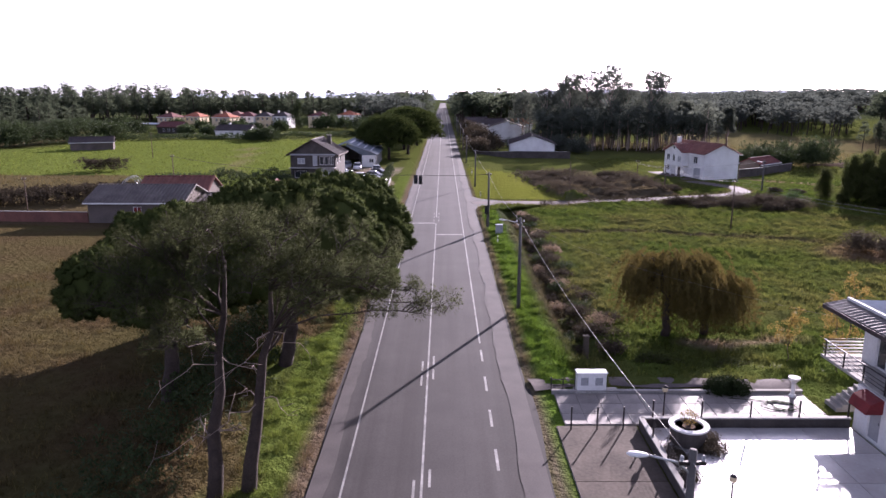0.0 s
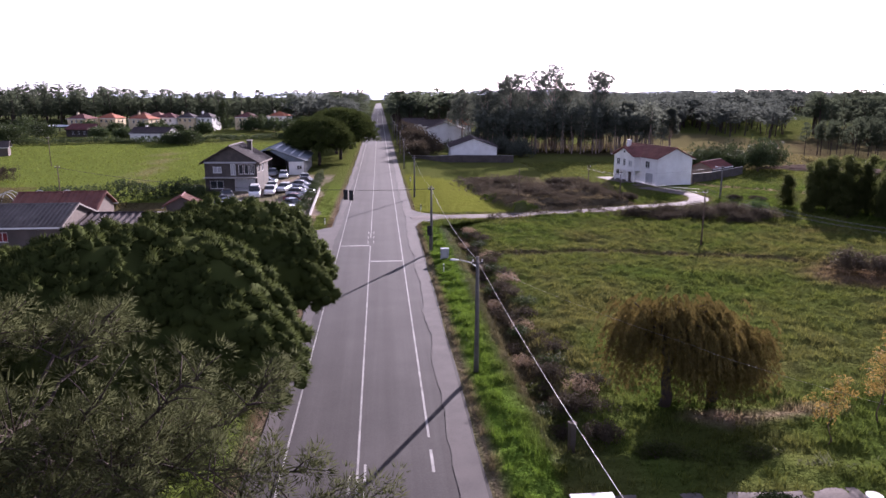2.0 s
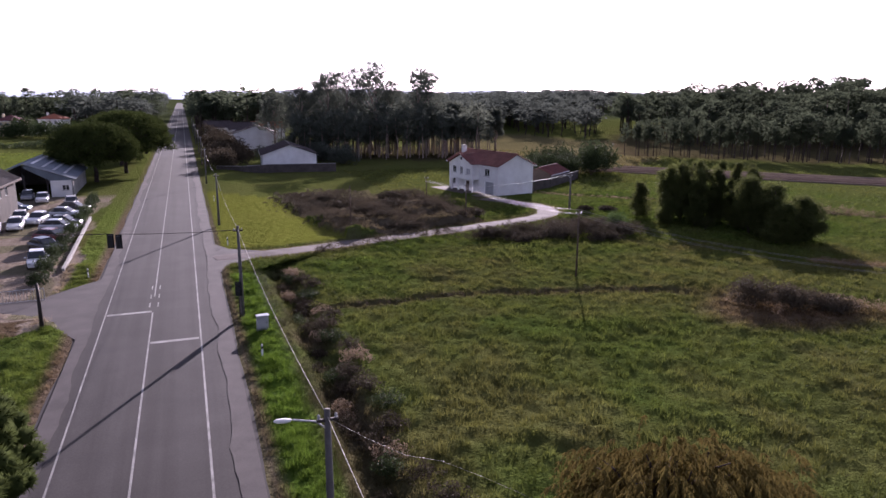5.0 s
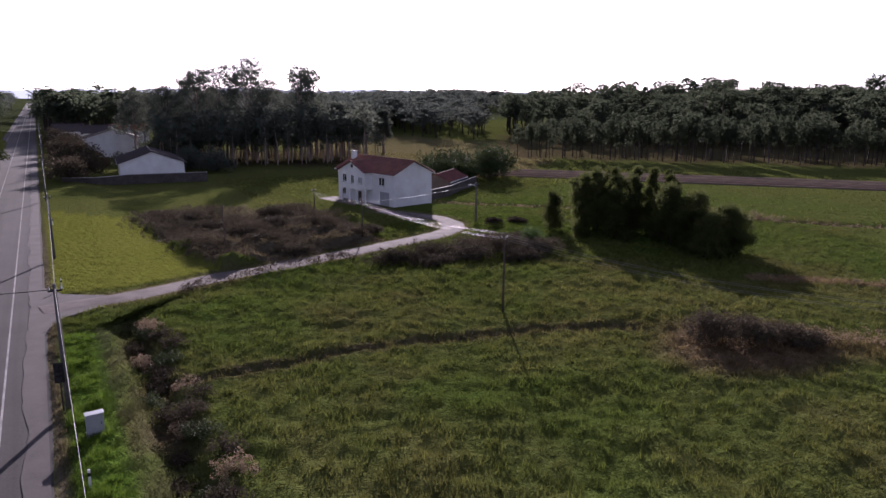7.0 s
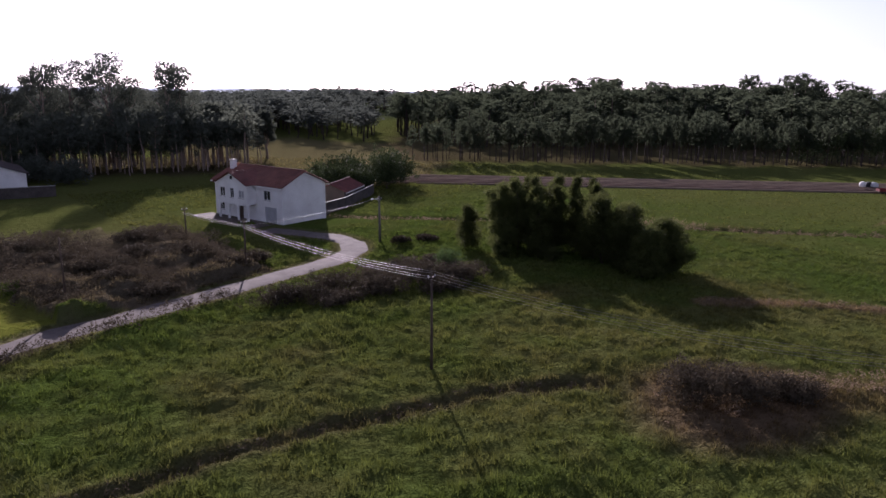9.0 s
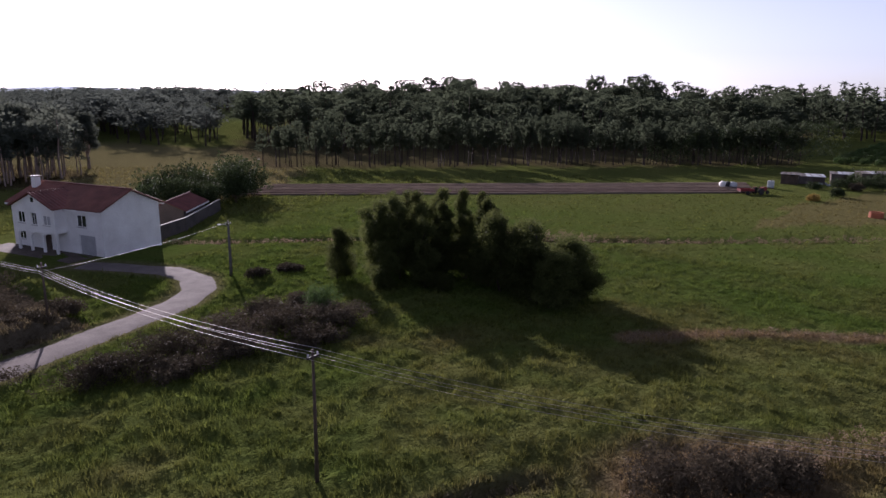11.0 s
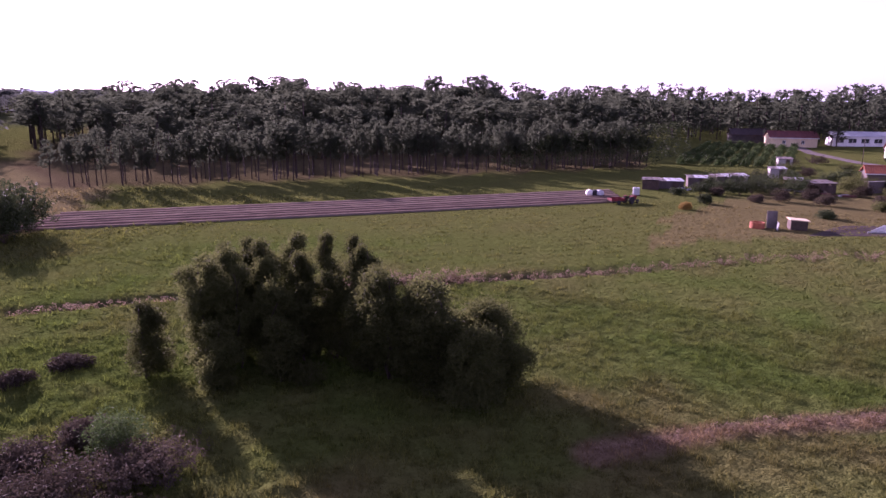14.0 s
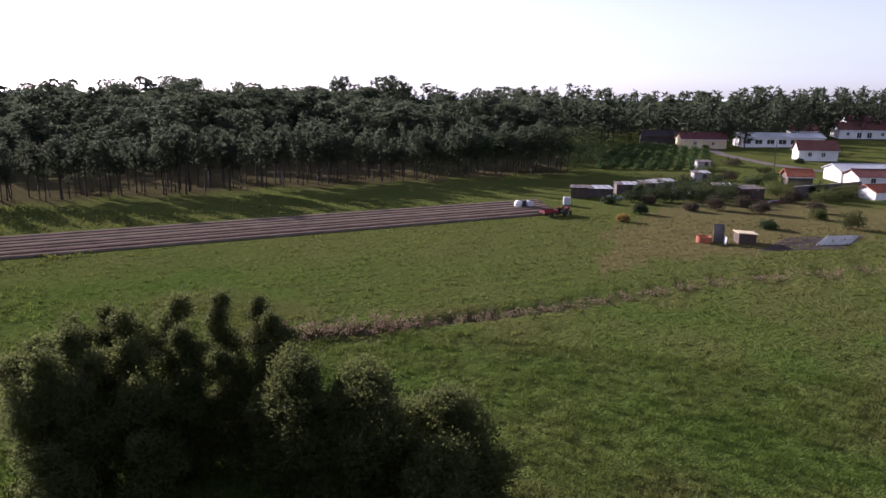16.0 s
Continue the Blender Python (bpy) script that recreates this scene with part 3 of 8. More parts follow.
def merge(parts):
    vs, fs, k = [], [], 0
    for v, f in parts:
        vs.append(v)
        fs.append(f + k)
        k += len(v)
    return np.concatenate(vs), np.concatenate(fs)


def lobe_points(lobes, top_only=0.0, shell=0.35, billow=0.0):
    """Points in the outer shell of lobes (x, y, z, rx, ry, rz, count), with gaps, and the outward ways there."""
    P, D = [], []
    for x, y, z, rx, ry, rz, n in lobes:
        d = RNG.normal(size=(int(n * 1.6), 3))
        d /= np.linalg.norm(d, axis=1, keepdims=True)
        if top_only:
            d = d[d[:, 2] > -1 + top_only]
        d = d[:n]
        s = 1 - shell * RNG.uniform(0, 1, (len(d), 1)) ** 1.5
        bump = 1 + 0.14 * np.sin(d[:, :1] * 5 + x) * np.cos(d[:, 1:2] * 6 + y)
        q = d * np.array([rx, ry, rz]) * s * bump + np.array([x, y, z])
        q = q + d * 0.45 * billow * np.abs(np.sin(3.1 * q[:, :1]) * np.sin(3.1 * q[:, 1:2] + 1) + 0.5 * np.sin(3.3 * q[:, 2:]))
        P.append(q)
        D.append(d / np.array([rx, ry, rz]))
    return np.concatenate(P), np.concatenate(D)


def crown_mesh(name, lobes, proto, size, top_only=0.0, shell=0.4, up=0.35, gaps=0.0, billow=0.0):
    P, D = lobe_points(lobes, top_only, shell, billow)
    D = D / np.linalg.norm(D, axis=1, keepdims=True)
    D[:, 2] += up
    if gaps:
        keep = vnoise(P[:, 0] + P[:, 2] * 0.7, P[:, 1] - P[:, 2] * 0.6, 1.2, 21) > gaps
        P, D = P[keep], D[keep]
    v, f = bake(proto, toward(D), P, size * RNG.uniform(0.75, 1.25, len(P)))
    return big_mesh(name, v, f)


def limb(a, b, sag=0.0, n=5, jit=0.15):
    a, b = Vector(a), Vector(b)
    out = []
    for k in range(n + 1):
        t = k / n
        p = a.lerp(b, t)
        p.z += sag * 4 * t * (1 - t)
        if 0 < k < n:
            p += Vector(RNG.normal(size=3) * jit)
        out.append(p)
    return out


def zg(x, y):
    return float(height(np.array([float(x)]), np.array([float(y)]))[0])


INNER = needle_tuft(9, 0.45, 0.06, 2.4)
NEEDLES_FAR = needle_tuft(9, 1.0, 0.075, 1.35)
LEAVES = leaf_clump(16, 0.5, 0.28)
LEAVES_FAR = leaf_clump(16, 0.7, 0.42)
LEAVES_SMALL = leaf_clump(14, 0.3, 0.16)
LEAVES_FINE = leaf_clump(20, 0.3, 0.11)


def stone_pine(x, y, h, lobes, lean, label, size):
    """Umbrella pine: forked trunk, limbs, a wide lumpy crown of needle tufts."""
    t = thing("stone_pine", label, "tree", (x, y, zg(x, y) - 0.1))
    me = Mesh()
    fork = (lean[0] * 0.5, lean[1] * 0.5, h * 0.42)
    me.tube(limb((0, 0, -0.2), fork, 0, 5, 0.06), [0.48, 0.42, 0.38, 0.36, 0.34, 0.33], 10)
    for lx, ly, lz, rx, ry, rz, n in lobes:
        b = (lx, ly, lz - rz * 0.25)
        me.tube(limb(fork, b, 0.3, 6, 0.18), [0.2, 0.16, 0.12, 0.1, 0.08, 0.06, 0.03], 6)
        for k in range(3):
            a = k * 0.9 + lx
            me.tube(limb((fork[0] + (lx - fork[0]) * 0.7, fork[1] + (ly - fork[1]) * 0.7, fork[2] + (b[2] - fork[2]) * 0.7), (lx + rx * 0.75 * math.cos(a), ly + ry * 0.75 * math.sin(a), lz + 0.1 * rz), 0.2, 4, 0.12), [0.07, 0.055, 0.045, 0.03, 0.015], 5)
    part("trunk", me, "bark", t, smooth=True)
    crown = crown_mesh("crown", lobes, NEEDLES_FAR, size, top_only=0.6, shell=0.3, up=0.5, billow=0.7)
    cr = part("crown", crown, "pine", t)
    inner = crown_mesh("inner_needles", [(a, b, c, d * 0.72, e * 0.72, f * 0.72, int(n * 0.3) + 8) for a, b, c, d, e, f, n in lobes], INNER, 2.0, top_only=0.3, shell=0.6, up=0.2)
    part("inner_needles", inner, "pine", cr)
    return t


def upright_tree(name, x, y, h, r, base, material, bark, label, n=260, proto=None, size=1.0, lobes=5, group="", stems=1, gaps=0.25, thick=0.16, taper=0.0):
    """A tree with one or more stems and a tall uneven crown made of overlapping lobes."""
    t = thing(name, label, "tree", (x, y, zg(x, y) - 0.1), group=group)
    me, L = Mesh(), []
    for s in range(stems):
        ox, oy = (RNG.normal(size=2) * r * 0.35) if stems > 1 else (0, 0)
        top = (ox * 1.6 + RNG.normal() * 0.2, oy * 1.6 + RNG.normal() * 0.2, h * 0.9)
        me.tube(limb((ox, oy, -0.2), top, 0, 6, 0.12), list(np.linspace(thick, thick * 0.2, 7)), 7)
        for k in range(lobes):
            f = (k + 0.5) / lobes
            w = r * (0.55 + 0.5 * math.sin(math.pi * min(1, 0.25 + 0.75 * f))) / (1 if stems == 1 else 1.5)
            w *= 1 - taper * max(0.0, f - 0.35) / 0.65
            a = RNG.uniform(0, 6.28)
            c = (ox + math.cos(a) * r * 0.32, oy + math.sin(a) * r * 0.32, base + (h - base) * (0.1 + 0.8 * f))
            L.append((*c, w * 0.75, w * 0.75, (h - base) / lobes * 0.85, n // lobes // stems))
            me.tube(limb((ox, oy, c[2] - 0.6), c, 0, 3, 0.1), [thick * 0.4, thick * 0.3, thick * 0.2, thick * 0.1], 5)
        part("trunk", me, bark, t, smooth=True)
        me = Mesh()
    part("crown", crown_mesh("crown", L, proto or LEAVES, size, shell=0.75, gaps=gaps), material, t)
    return t


def bush(name, x, y, rx, ry, h, material, label, n=160, proto=None, size=0.8, group="", rz=0.0, category="bush"):
    t = thing(name, label, category, (x, y, zg(x, y) - 0.05), rz=rz, group=group)
    L = []
    for k in range(5):
        a = k * 1.26 + RNG.uniform(0, 0.6)
        q = 0.0 if k == 0 else 0.5
        L.append((rx * q * math.cos(a), ry * q * math.sin(a), h * 0.3, rx * 0.62, ry * 0.62, h * RNG.uniform(0.5, 0.7), int(n * 0.8) // 5))
    me = Mesh()
    for k in range(7):
        a = k * 0.7
        me.tube(limb((0.1 * math.cos(a), 0.1 * math.sin(a), -0.1), (rx * 0.6 * math.cos(a), ry * 0.6 * math.sin(a), h * RNG.uniform(0.5, 0.85)), 0.1, 4, 0.06), [0.035, 0.03, 0.022, 0.016, 0.008], 4)
    part("brushwood", me, "timber", t)["kind"] = "stuff"
    part("foliage", crown_mesh("foliage", L, proto or LEAVES_SMALL, size, top_only=0.75, shell=0.6, gaps=0.18), material, t)["kind"] = "stuff"
    return t


def hedgerow(name, pts, width, h, material, label, dens=3.0, proto=None, size=1.6, category="hedge", kind=""):
    """A run of overgrown shrubs along a line, uneven in height, as one mesh of foliage."""
    P, D = [], []
    for (ax, ay), (bx, by) in zip(pts, pts[1:]):
        L = math.hypot(bx - ax, by - ay)
        n = int(L * dens * width)
        t = RNG.uniform(0, 1, n)
        x, y = ax + (bx - ax) * t + RNG.normal(size=n) * width * 0.3, ay + (by - ay) * t + RNG.normal(size=n) * width * 0.3
        top = h * (0.55 + 0.7 * vnoise(x, y, width * 1.5, 61)) * np.clip(1.15 - (line_dist(x, y, [(ax, ay), (bx, by)]) / width) ** 2, 0.2, 1)
        P.append(np.stack([x, y, height(x, y) + top * RNG.uniform(0.05, 1, n) ** 0.6], 1))
        D.append(np.stack([RNG.normal(size=n), RNG.normal(size=n), np.ones(n)], 1))
    P, D = np.concatenate(P), np.concatenate(D)
    v, f = bake(proto or LEAVES_FAR, toward(D), P, size * RNG.uniform(0.6, 1.2, len(P)))
    return tagged(part(name, big_mesh(name, v, f), material), label, category, kind=kind)


# big umbrella pines beside the road, close to the camera's way


def dome_crown(r, h, n, seed, bumps=46):
    """Lobes of a smooth mushroom crown: small cushions close together over a half dome with a flat underside."""
    g = np.random.default_rng(seed)
    out = [(0, 0, h * 0.45, r * 0.74, r * 0.74, h * 0.25, n // 4)]
    for k in range(bumps):
        u = (k + 0.5) / bumps
        a = k * 2.39996 + g.uniform(-0.2, 0.2)
        q, s = r * 0.84 * math.sqrt(1 - (1 - u) ** 2), r * g.uniform(0.17, 0.23)
        out.append((q * math.cos(a), q * math.sin(a), h * 0.3 + (h * 0.7 - s * 0.75) * (1 - u) ** 0.7 + g.uniform(-0.15, 0.15), s, s, s * 0.75, n // bumps))
    return out


def puffs(P, out, rad, n, width):
    """Round cushions of needles: at each place n needles fan out from its heart, shaded as one soft ball."""
    m = len(P)
    d = RNG.normal(size=(m, n, 3)) + out[:, None, :] * 0.9
    d /= np.linalg.norm(d, axis=2, keepdims=True)
    side = np.cross(d, RNG.normal(size=(m, n, 3)))
    side /= np.maximum(np.linalg.norm(side, axis=2, keepdims=True), 1e-6)
    R = rad[:, None, None]
    tip = P[:, None, :] + d * R * RNG.uniform(0.8, 1.12, (m, n, 1))
    foot = P[:, None, :] + d * R * 0.55
    w = side * width * R
    v = np.stack([foot - w, foot + w, tip], 2).reshape(-1, 3)
    nv = np.repeat((d * 0.75 + out[:, None, :] * 0.45).reshape(-1, 3), 3, 0)
    nv /= np.linalg.norm(nv, axis=1, keepdims=True)
    f = np.arange(len(v)).reshape(-1, 3)
    fn = np.cross(v[f[:, 1]] - v[f[:, 0]], v[f[:, 2]] - v[f[:, 0]])
    flip = (fn * nv[f[:, 0]]).sum(1) < 0
    f[flip] = f[flip][:, ::-1]
    return v, f, nv


def soft_mesh(name, v, f, nv):
    me = big_mesh(name, v, f)
    me.polygons.foreach_set("use_smooth", np.ones(len(f), bool))
    me.normals_split_custom_set_from_vertices(nv.tolist())
    return me


def ball():
    """A small rounded body of 80 triangles."""
    bm = bmesh.new()
    bmesh.ops.create_icosphere(bm, subdivisions=2, radius=1.0)
    v = np.array([p.co[:] for p in bm.verts])
    f = np.array([[q.index for q in p.verts] for p in bm.faces])
    bm.free()
    return v, f


ROADSIDE_PINES = []


def umbrella_pine(x, y, z0, r, under, top, seed, label):
    """A stone pine: bare forked trunk, a wide dome of small needle cushions in billows, with a shaded flat underside."""
    g = np.random.default_rng(seed)
    t = thing("stone_pine", label, "tree", (x, y, z0))
    ROADSIDE_PINES.append(t)
    me = Mesh()
    fork = (0.3, 0.2, under * 0.62)
    me.tube(limb((0, 0, -0.3), fork, 0, 5, 0.07), [0.5, 0.43, 0.39, 0.37, 0.35, 0.33], 10)
    for k in range(11):
        a, q = k * 2.4 + seed, r * (0.35 + 0.5 * (k % 3) / 2)
        e = (q * math.cos(a), q * math.sin(a), under + (top - under) * 0.35)
        mid = (fork[0] + e[0] * 0.45, fork[1] + e[1] * 0.45, (fork[2] + e[2]) / 2 + 0.2)
        me.tube(limb(fork, mid, 0.1, 3, 0.1) + limb(mid, e, 0.15, 3, 0.14)[1:], [0.19, 0.16, 0.14, 0.12, 0.09, 0.07, 0.04], 6)
    part("trunk", me, "bark", t, smooth=True)

    def skin(u, a, deep=0.0):
        """Places on the crown's skin: u runs from the top (0) over the rim (1) to the underside's middle (1.6)."""
        rim = r * (1 + 0.10 * np.sin(3 * a + seed) + 0.06 * np.sin(5 * a + 2 * seed) + 0.04 * np.sin(9 * a))
        over = np.clip(u, 0, 1)
        below = np.clip((u - 1) / 0.6, 0, 1)
        q = np.sqrt(over) * (1 - 0.9 * below)
        lift = (1 - over ** 1.5) ** 0.6
        z = under + 0.8 + (top - under - 0.9) * lift - 0.9 * np.sin(np.pi * np.clip(below * 1.3, 0, 1)) * (below > 0)
        out = np.stack([np.cos(a) * q * (1 - below), np.sin(a) * q * (1 - below), 0.22 + 0.9 * lift - 1.2 * (below > 0.1)], -1)
        out /= np.linalg.norm(out, axis=-1, keepdims=True)
        px, py = rim * q * np.cos(a), rim * q * np.sin(a)
        bil = np.abs(vnoise(px + x * 3, py + z * 0.8, 2.6, seed) - 0.5) * 2
        p = np.stack([px, py, z], -1) - out * (1.15 * bil ** 0.8 * (1 - below) + deep)[..., None]
        return p, out

    rows, cols = 22, 56
    U, A = np.meshgrid(np.linspace(0.004, 1.6, rows), np.linspace(0, 2 * np.pi, cols, endpoint=False), indexing="ij")
    core = skin(U, A, 0.3)[0].reshape(-1, 3)
    k = np.arange((rows - 1) * cols)
    i, j = k // cols, k % cols
    f = np.stack([i * cols + j, (i + 1) * cols + j, (i + 1) * cols + (j + 1) % cols, i * cols + (j + 1) % cols], 1)
    quad = core[f]
    size = np.linalg.norm(np.cross(quad[:, 2] - quad[:, 0], quad[:, 3] - quad[:, 1]), axis=1) / 2 * (U.reshape(-1)[f[:, 0]] < 1.42)
    n = int(size.sum() * 3.1)
    at = np.searchsorted(np.cumsum(size), (np.arange(n) + g.uniform(0.2, 0.8, n)) / n * size.sum()).clip(0, len(f) - 1)
    step = 1.596 / (rows - 1)
    P, out = skin(U.reshape(-1)[f[at, 0]] + step * g.uniform(0, 1, n), A.reshape(-1)[f[at, 0]] + 2 * np.pi / cols * g.uniform(0, 1, n), 0.12)
    rad = g.uniform(0.26, 0.46, n)
    v, f2, nv = puffs(P, out, rad * 1.12, 84, 0.045)
    bv, bf = ball()
    lump = 1 + 0.16 * g.normal(size=(n, len(bv)))
    V = P[:, None, :] + bv[None] * (0.66 * rad[:, None] * lump)[..., None]
    F = bf[None] + (np.arange(n) * len(bv))[:, None, None] + len(v)
    BN = np.broadcast_to(bv[None] * 0.75, V.shape) + out[:, None, :] * 0.35
    BN = BN / np.linalg.norm(BN, axis=2, keepdims=True)
    cr = part("crown", soft_mesh("crown", np.concatenate([v, V.reshape(-1, 3)]), np.concatenate([f2, F.reshape(-1, 3)]), np.concatenate([nv, BN.reshape(-1, 3)])), "pine", t)
    inner = big_mesh("inner_needles", core, f)
    inner.shade_smooth()
    part("inner_needles", inner, "pine", cr)
    return t


def open_pine(x, y, z0, label):
    """A thin maritime pine with two leaning stems: long bare limbs, loose grey-green tufts only at the twig ends, dead twigs."""
    t = thing("maritime_pine", label, "tree", (x, y, z0))
    ROADSIDE_PINES.append(t)
    stems = [limb((-1.0, -0.3, -0.3), (-0.4, 1.0, 10.2), 0.2, 7, 0.12), limb((0.2, 0.3, -0.3), (1.8, 0.2, 9.9), 0.2, 7, 0.12)]
    for st in stems:
        part("stem", Mesh().tube(st, list(np.linspace(0.34, 0.03, 8)), 9), "bark", t, smooth=True)
    P, D = [], []
    ends = [((7.6, -0.9, 8.0), 4), ((8.3, -0.5, 7.9), 5)]
    for k in range(36):
        a, q = k * 2.39996, 1.4 + 4.6 * math.sqrt((k + 0.5) / 36)
        ends.append(((0.8 + q * math.cos(a) * 1.05, 0.5 + q * math.sin(a) * 0.85, 12.0 - 0.09 * q * q + RNG.normal() * 0.35 - (1.4 if k % 4 == 0 else 0)), 3 + k % 4))
    for k, (e, at) in enumerate(ends):
        s = stems[1] if e[0] > 1 else stems[0]
        line = limb(s[min(at + 1, 7)], e, 0.35, 6, 0.16)
        wood_me = Mesh().tube(line, [0.05, 0.042, 0.035, 0.028, 0.022, 0.016, 0.01], 6)
        for j in range(22):
            q = RNG.uniform(0.36, 1.0)
            o = line[min(int(q * 6), 5)].lerp(line[min(int(q * 6), 5) + 1], q * 6 - int(q * 6) if q < 1 else 1)
            w = Vector(RNG.normal(size=3) * (0.55, 0.55, 0.3)) + Vector((0, 0, 0.28)) + (Vector(e) - s[min(at + 1, 7)]).normalized() * 0.4
            tip = o + w.normalized() * RNG.uniform(0.45, 1.05)
            wood_me.tube([o, o.lerp(tip, 0.5) + Vector((0, 0, 0.05)), tip], [0.02, 0.014, 0.006], 4)
            for i in range(4):
                P.append(np.array(o.lerp(tip, 0.55 + 0.15 * i)) + RNG.normal(size=3) * 0.07)
                D.append(np.array(w.normalized()) + np.array([0, 0, 0.3]))
        part("limb", wood_me, "bark", t, smooth=True)
    for k in range(13):
        s = stems[k % 2]
        o = s[2 + k % 4]
        a = k * 2.1
        e = o + Vector((math.cos(a) * (1.5 + k % 3), math.sin(a) * (1.2 + k % 3), -0.3 - 0.35 * (k % 4)))
        b = limb(o, e, 0.3, 5, 0.2)
        dead = Mesh().tube(b, [0.028, 0.024, 0.019, 0.014, 0.01, 0.005], 5)
        for j in (2, 3, 4):
            dead.tube([b[j], b[j] + Vector(RNG.normal(size=3) * 0.45)], [0.013, 0.005], 4)
        part("dead_branch", dead, "bark_pale", t, "pale dead branch", smooth=True)
    P, D = np.array(P), np.array(D)
    D /= np.linalg.norm(D, axis=1, keepdims=True)
    v, f, nv = puffs(P, D, RNG.uniform(0.26, 0.42, len(P)), 30, 0.032)
    part("crown", soft_mesh("crown", v, f, nv), "pine_open", t)
    return t


hedgerow("pine_undergrowth", [(-14.2, 16), (-14.0, 30), (-13.6, 44), (-13.0, 58)], 4.6, 1.3, "hedge", "dark tangled undergrowth beneath roadside pines", 5, LEAVES_SMALL, 1.3, "undergrowth", "stuff")
open_pine(-8.2, 25.4, 1.1, "thin maritime pine with open grey-green crown over the road")
umbrella_pine(-9.3, 39.0, 1.1, 6.5, 4.9, 11.3, 2, "rounded umbrella pine with dense green crown by the verge")
umbrella_pine(-8.5, 52.4, 1.1, 6.8, 4.6, 10.3, 3, "rounded umbrella pine with dense green crown by the verge")
umbrella_pine(-14.4, 34.0, 1.1, 4.3, 5.2, 9.3, 4, "dark umbrella pine set back from the road")
umbrella_pine(-18.5, 46.5, 1.1, 4.6, 4.4, 8.8, 5, "dark umbrella pine set back from the road")
for k, (px, py, hh, rr) in enumerate(((-14.6, 186, 12.0, 8.6), (-10.2, 202, 13.8, 10.4), (-12.5, 220, 13.2, 8.0), (-9.0, 238, 12.5, 7.4), (-8.4, 256, 11.5, 6.4))):
    LL = dome_crown(rr, hh, 3400, 10 + k, 60)
    stone_pine(px, py, hh, LL, (0.3, 0), "large dense umbrella pine shading the roadside", 0.55)

# grove of young trees in the meadow
GROVE = [(62.9, 115.0, 5.4, 1.5), (63.9, 109.4, 4.6, 1.2), (66.0, 112.5, 8.0, 1.5), (68.6, 112.8, 8.5, 1.5), (70.6, 111.8, 8.7, 1.5), (72.9, 110.4, 8.9, 1.4), (74.6, 108.4, 8.6, 1.2), (67.6, 108.2, 6.6, 1.4), (69.8, 107.4, 5.8, 1.3), (73.4, 104.4, 8.2, 1.2), (66.2, 106.5, 4.6, 1.2), (67.2, 114.2, 7.8, 1.5), (70.0, 114.0, 8.4, 1.5), (71.8, 108.4, 7.8, 1.3), (75.2, 106.0, 8.6, 1.1), (71.8, 112.9, 8.4, 1.4), (69.2, 110.4, 7.8, 1.4), (66.9, 110.4, 7.4, 1.4), (72.2, 106.2, 6.4, 1.2)]
for gx, gy, gh, gr in GROVE:
    upright_tree("young_tree", gx, gy, gh * 1.03, gr * 1.28, 0.0, "shrub", "bark", "dark slender young tree in a meadow grove", n=900, proto=LEAVES_FINE, size=1.2, lobes=9, group="grove of young trees", thick=0.08, gaps=0.2, taper=0.22)
for gx, gy, gh, gr in ((69.8, 100.4, 7.6, 2.9), (72.2, 98.4, 7.2, 3.0), (72.6, 95.4, 5.8, 2.7), (69.4, 97.0, 6.8, 2.9), (68.2, 94.4, 5.2, 2.5), (71.4, 93.2, 4.4, 2.2), (70.6, 102.4, 7.6, 1.8)):
    upright_tree("broad_tree", gx, gy, gh, gr, 0.1, "shrub", "bark", "dense dark round tree at the end of a grove", n=1200, proto=LEAVES_FINE, size=1.4, lobes=7, group="grove of young trees", gaps=0.05, thick=0.14)

for gx, gy, gr, gh in ((66.6, 104.8, 1.2, 1.9), (71.2, 105.6, 1.4, 2.2), (73.2, 101.8, 1.5, 2.6)):
    bush("grove_shrub", gx, gy, gr, gr, gh, "shrub", "leafy shrub under young grove trees", n=330, proto=LEAVES_FINE, size=0.9, group="grove shrubs")

# willow by the neighbour's garden
def willow(x, y, h, r):
    t = thing("willow", "orange-brown weeping willow with hanging twigs", "tree", (x, y, zg(x, y) - 0.1))
    me = Mesh()
    me.tube(limb((0, 0, -0.1), (0.2, 0.1, h * 0.55), 0, 5, 0.08), [0.34, 0.3, 0.27, 0.24, 0.2, 0.15], 9)
    ends = []
    for k in range(40):
        a, q = RNG.uniform(0, 6.28), r * RNG.uniform(0.15, 0.85)
        e = (q * math.cos(a), q * math.sin(a), h * RNG.uniform(0.6, 0.98) - 0.1 * q)
        me.tube(limb((0.2, 0.1, h * RNG.uniform(0.35, 0.55)), e, 0.5, 5, 0.1), [0.11, 0.09, 0.07, 0.05, 0.035, 0.02], 5)
        ends.append(e)
    part("trunk", me, "bark", t, smooth=True)
    P, D, S = [], [], []
    for k in range(820):
        e = np.array(ends[RNG.integers(len(ends))]) + RNG.normal(size=3) * np.array([0.55, 0.55, 0.25])
        out = np.array([e[0], e[1], 0]) / (np.hypot(e[0], e[1]) + 0.1)
        n = RNG.integers(5, 14)
        for j in range(n):
            s = j / 9
            P.append(e + out * (0.75 * s) ** 0.8 + np.array([0, 0, -1.9 * s * s - 0.25 * s]))
            D.append(np.array([0, 0, -1.0]) + out * 0.3)
    P, D = np.array(P), np.array(D)
    keep = P[:, 2] > 1.25
    v, f = bake(needle_tuft(6, 0.4, 0.022, 0.7), toward(D[keep]), P[keep], RNG.uniform(0.8, 1.2, keep.sum()))
    part("crown", big_mesh("crown", v, f), "willow", t)


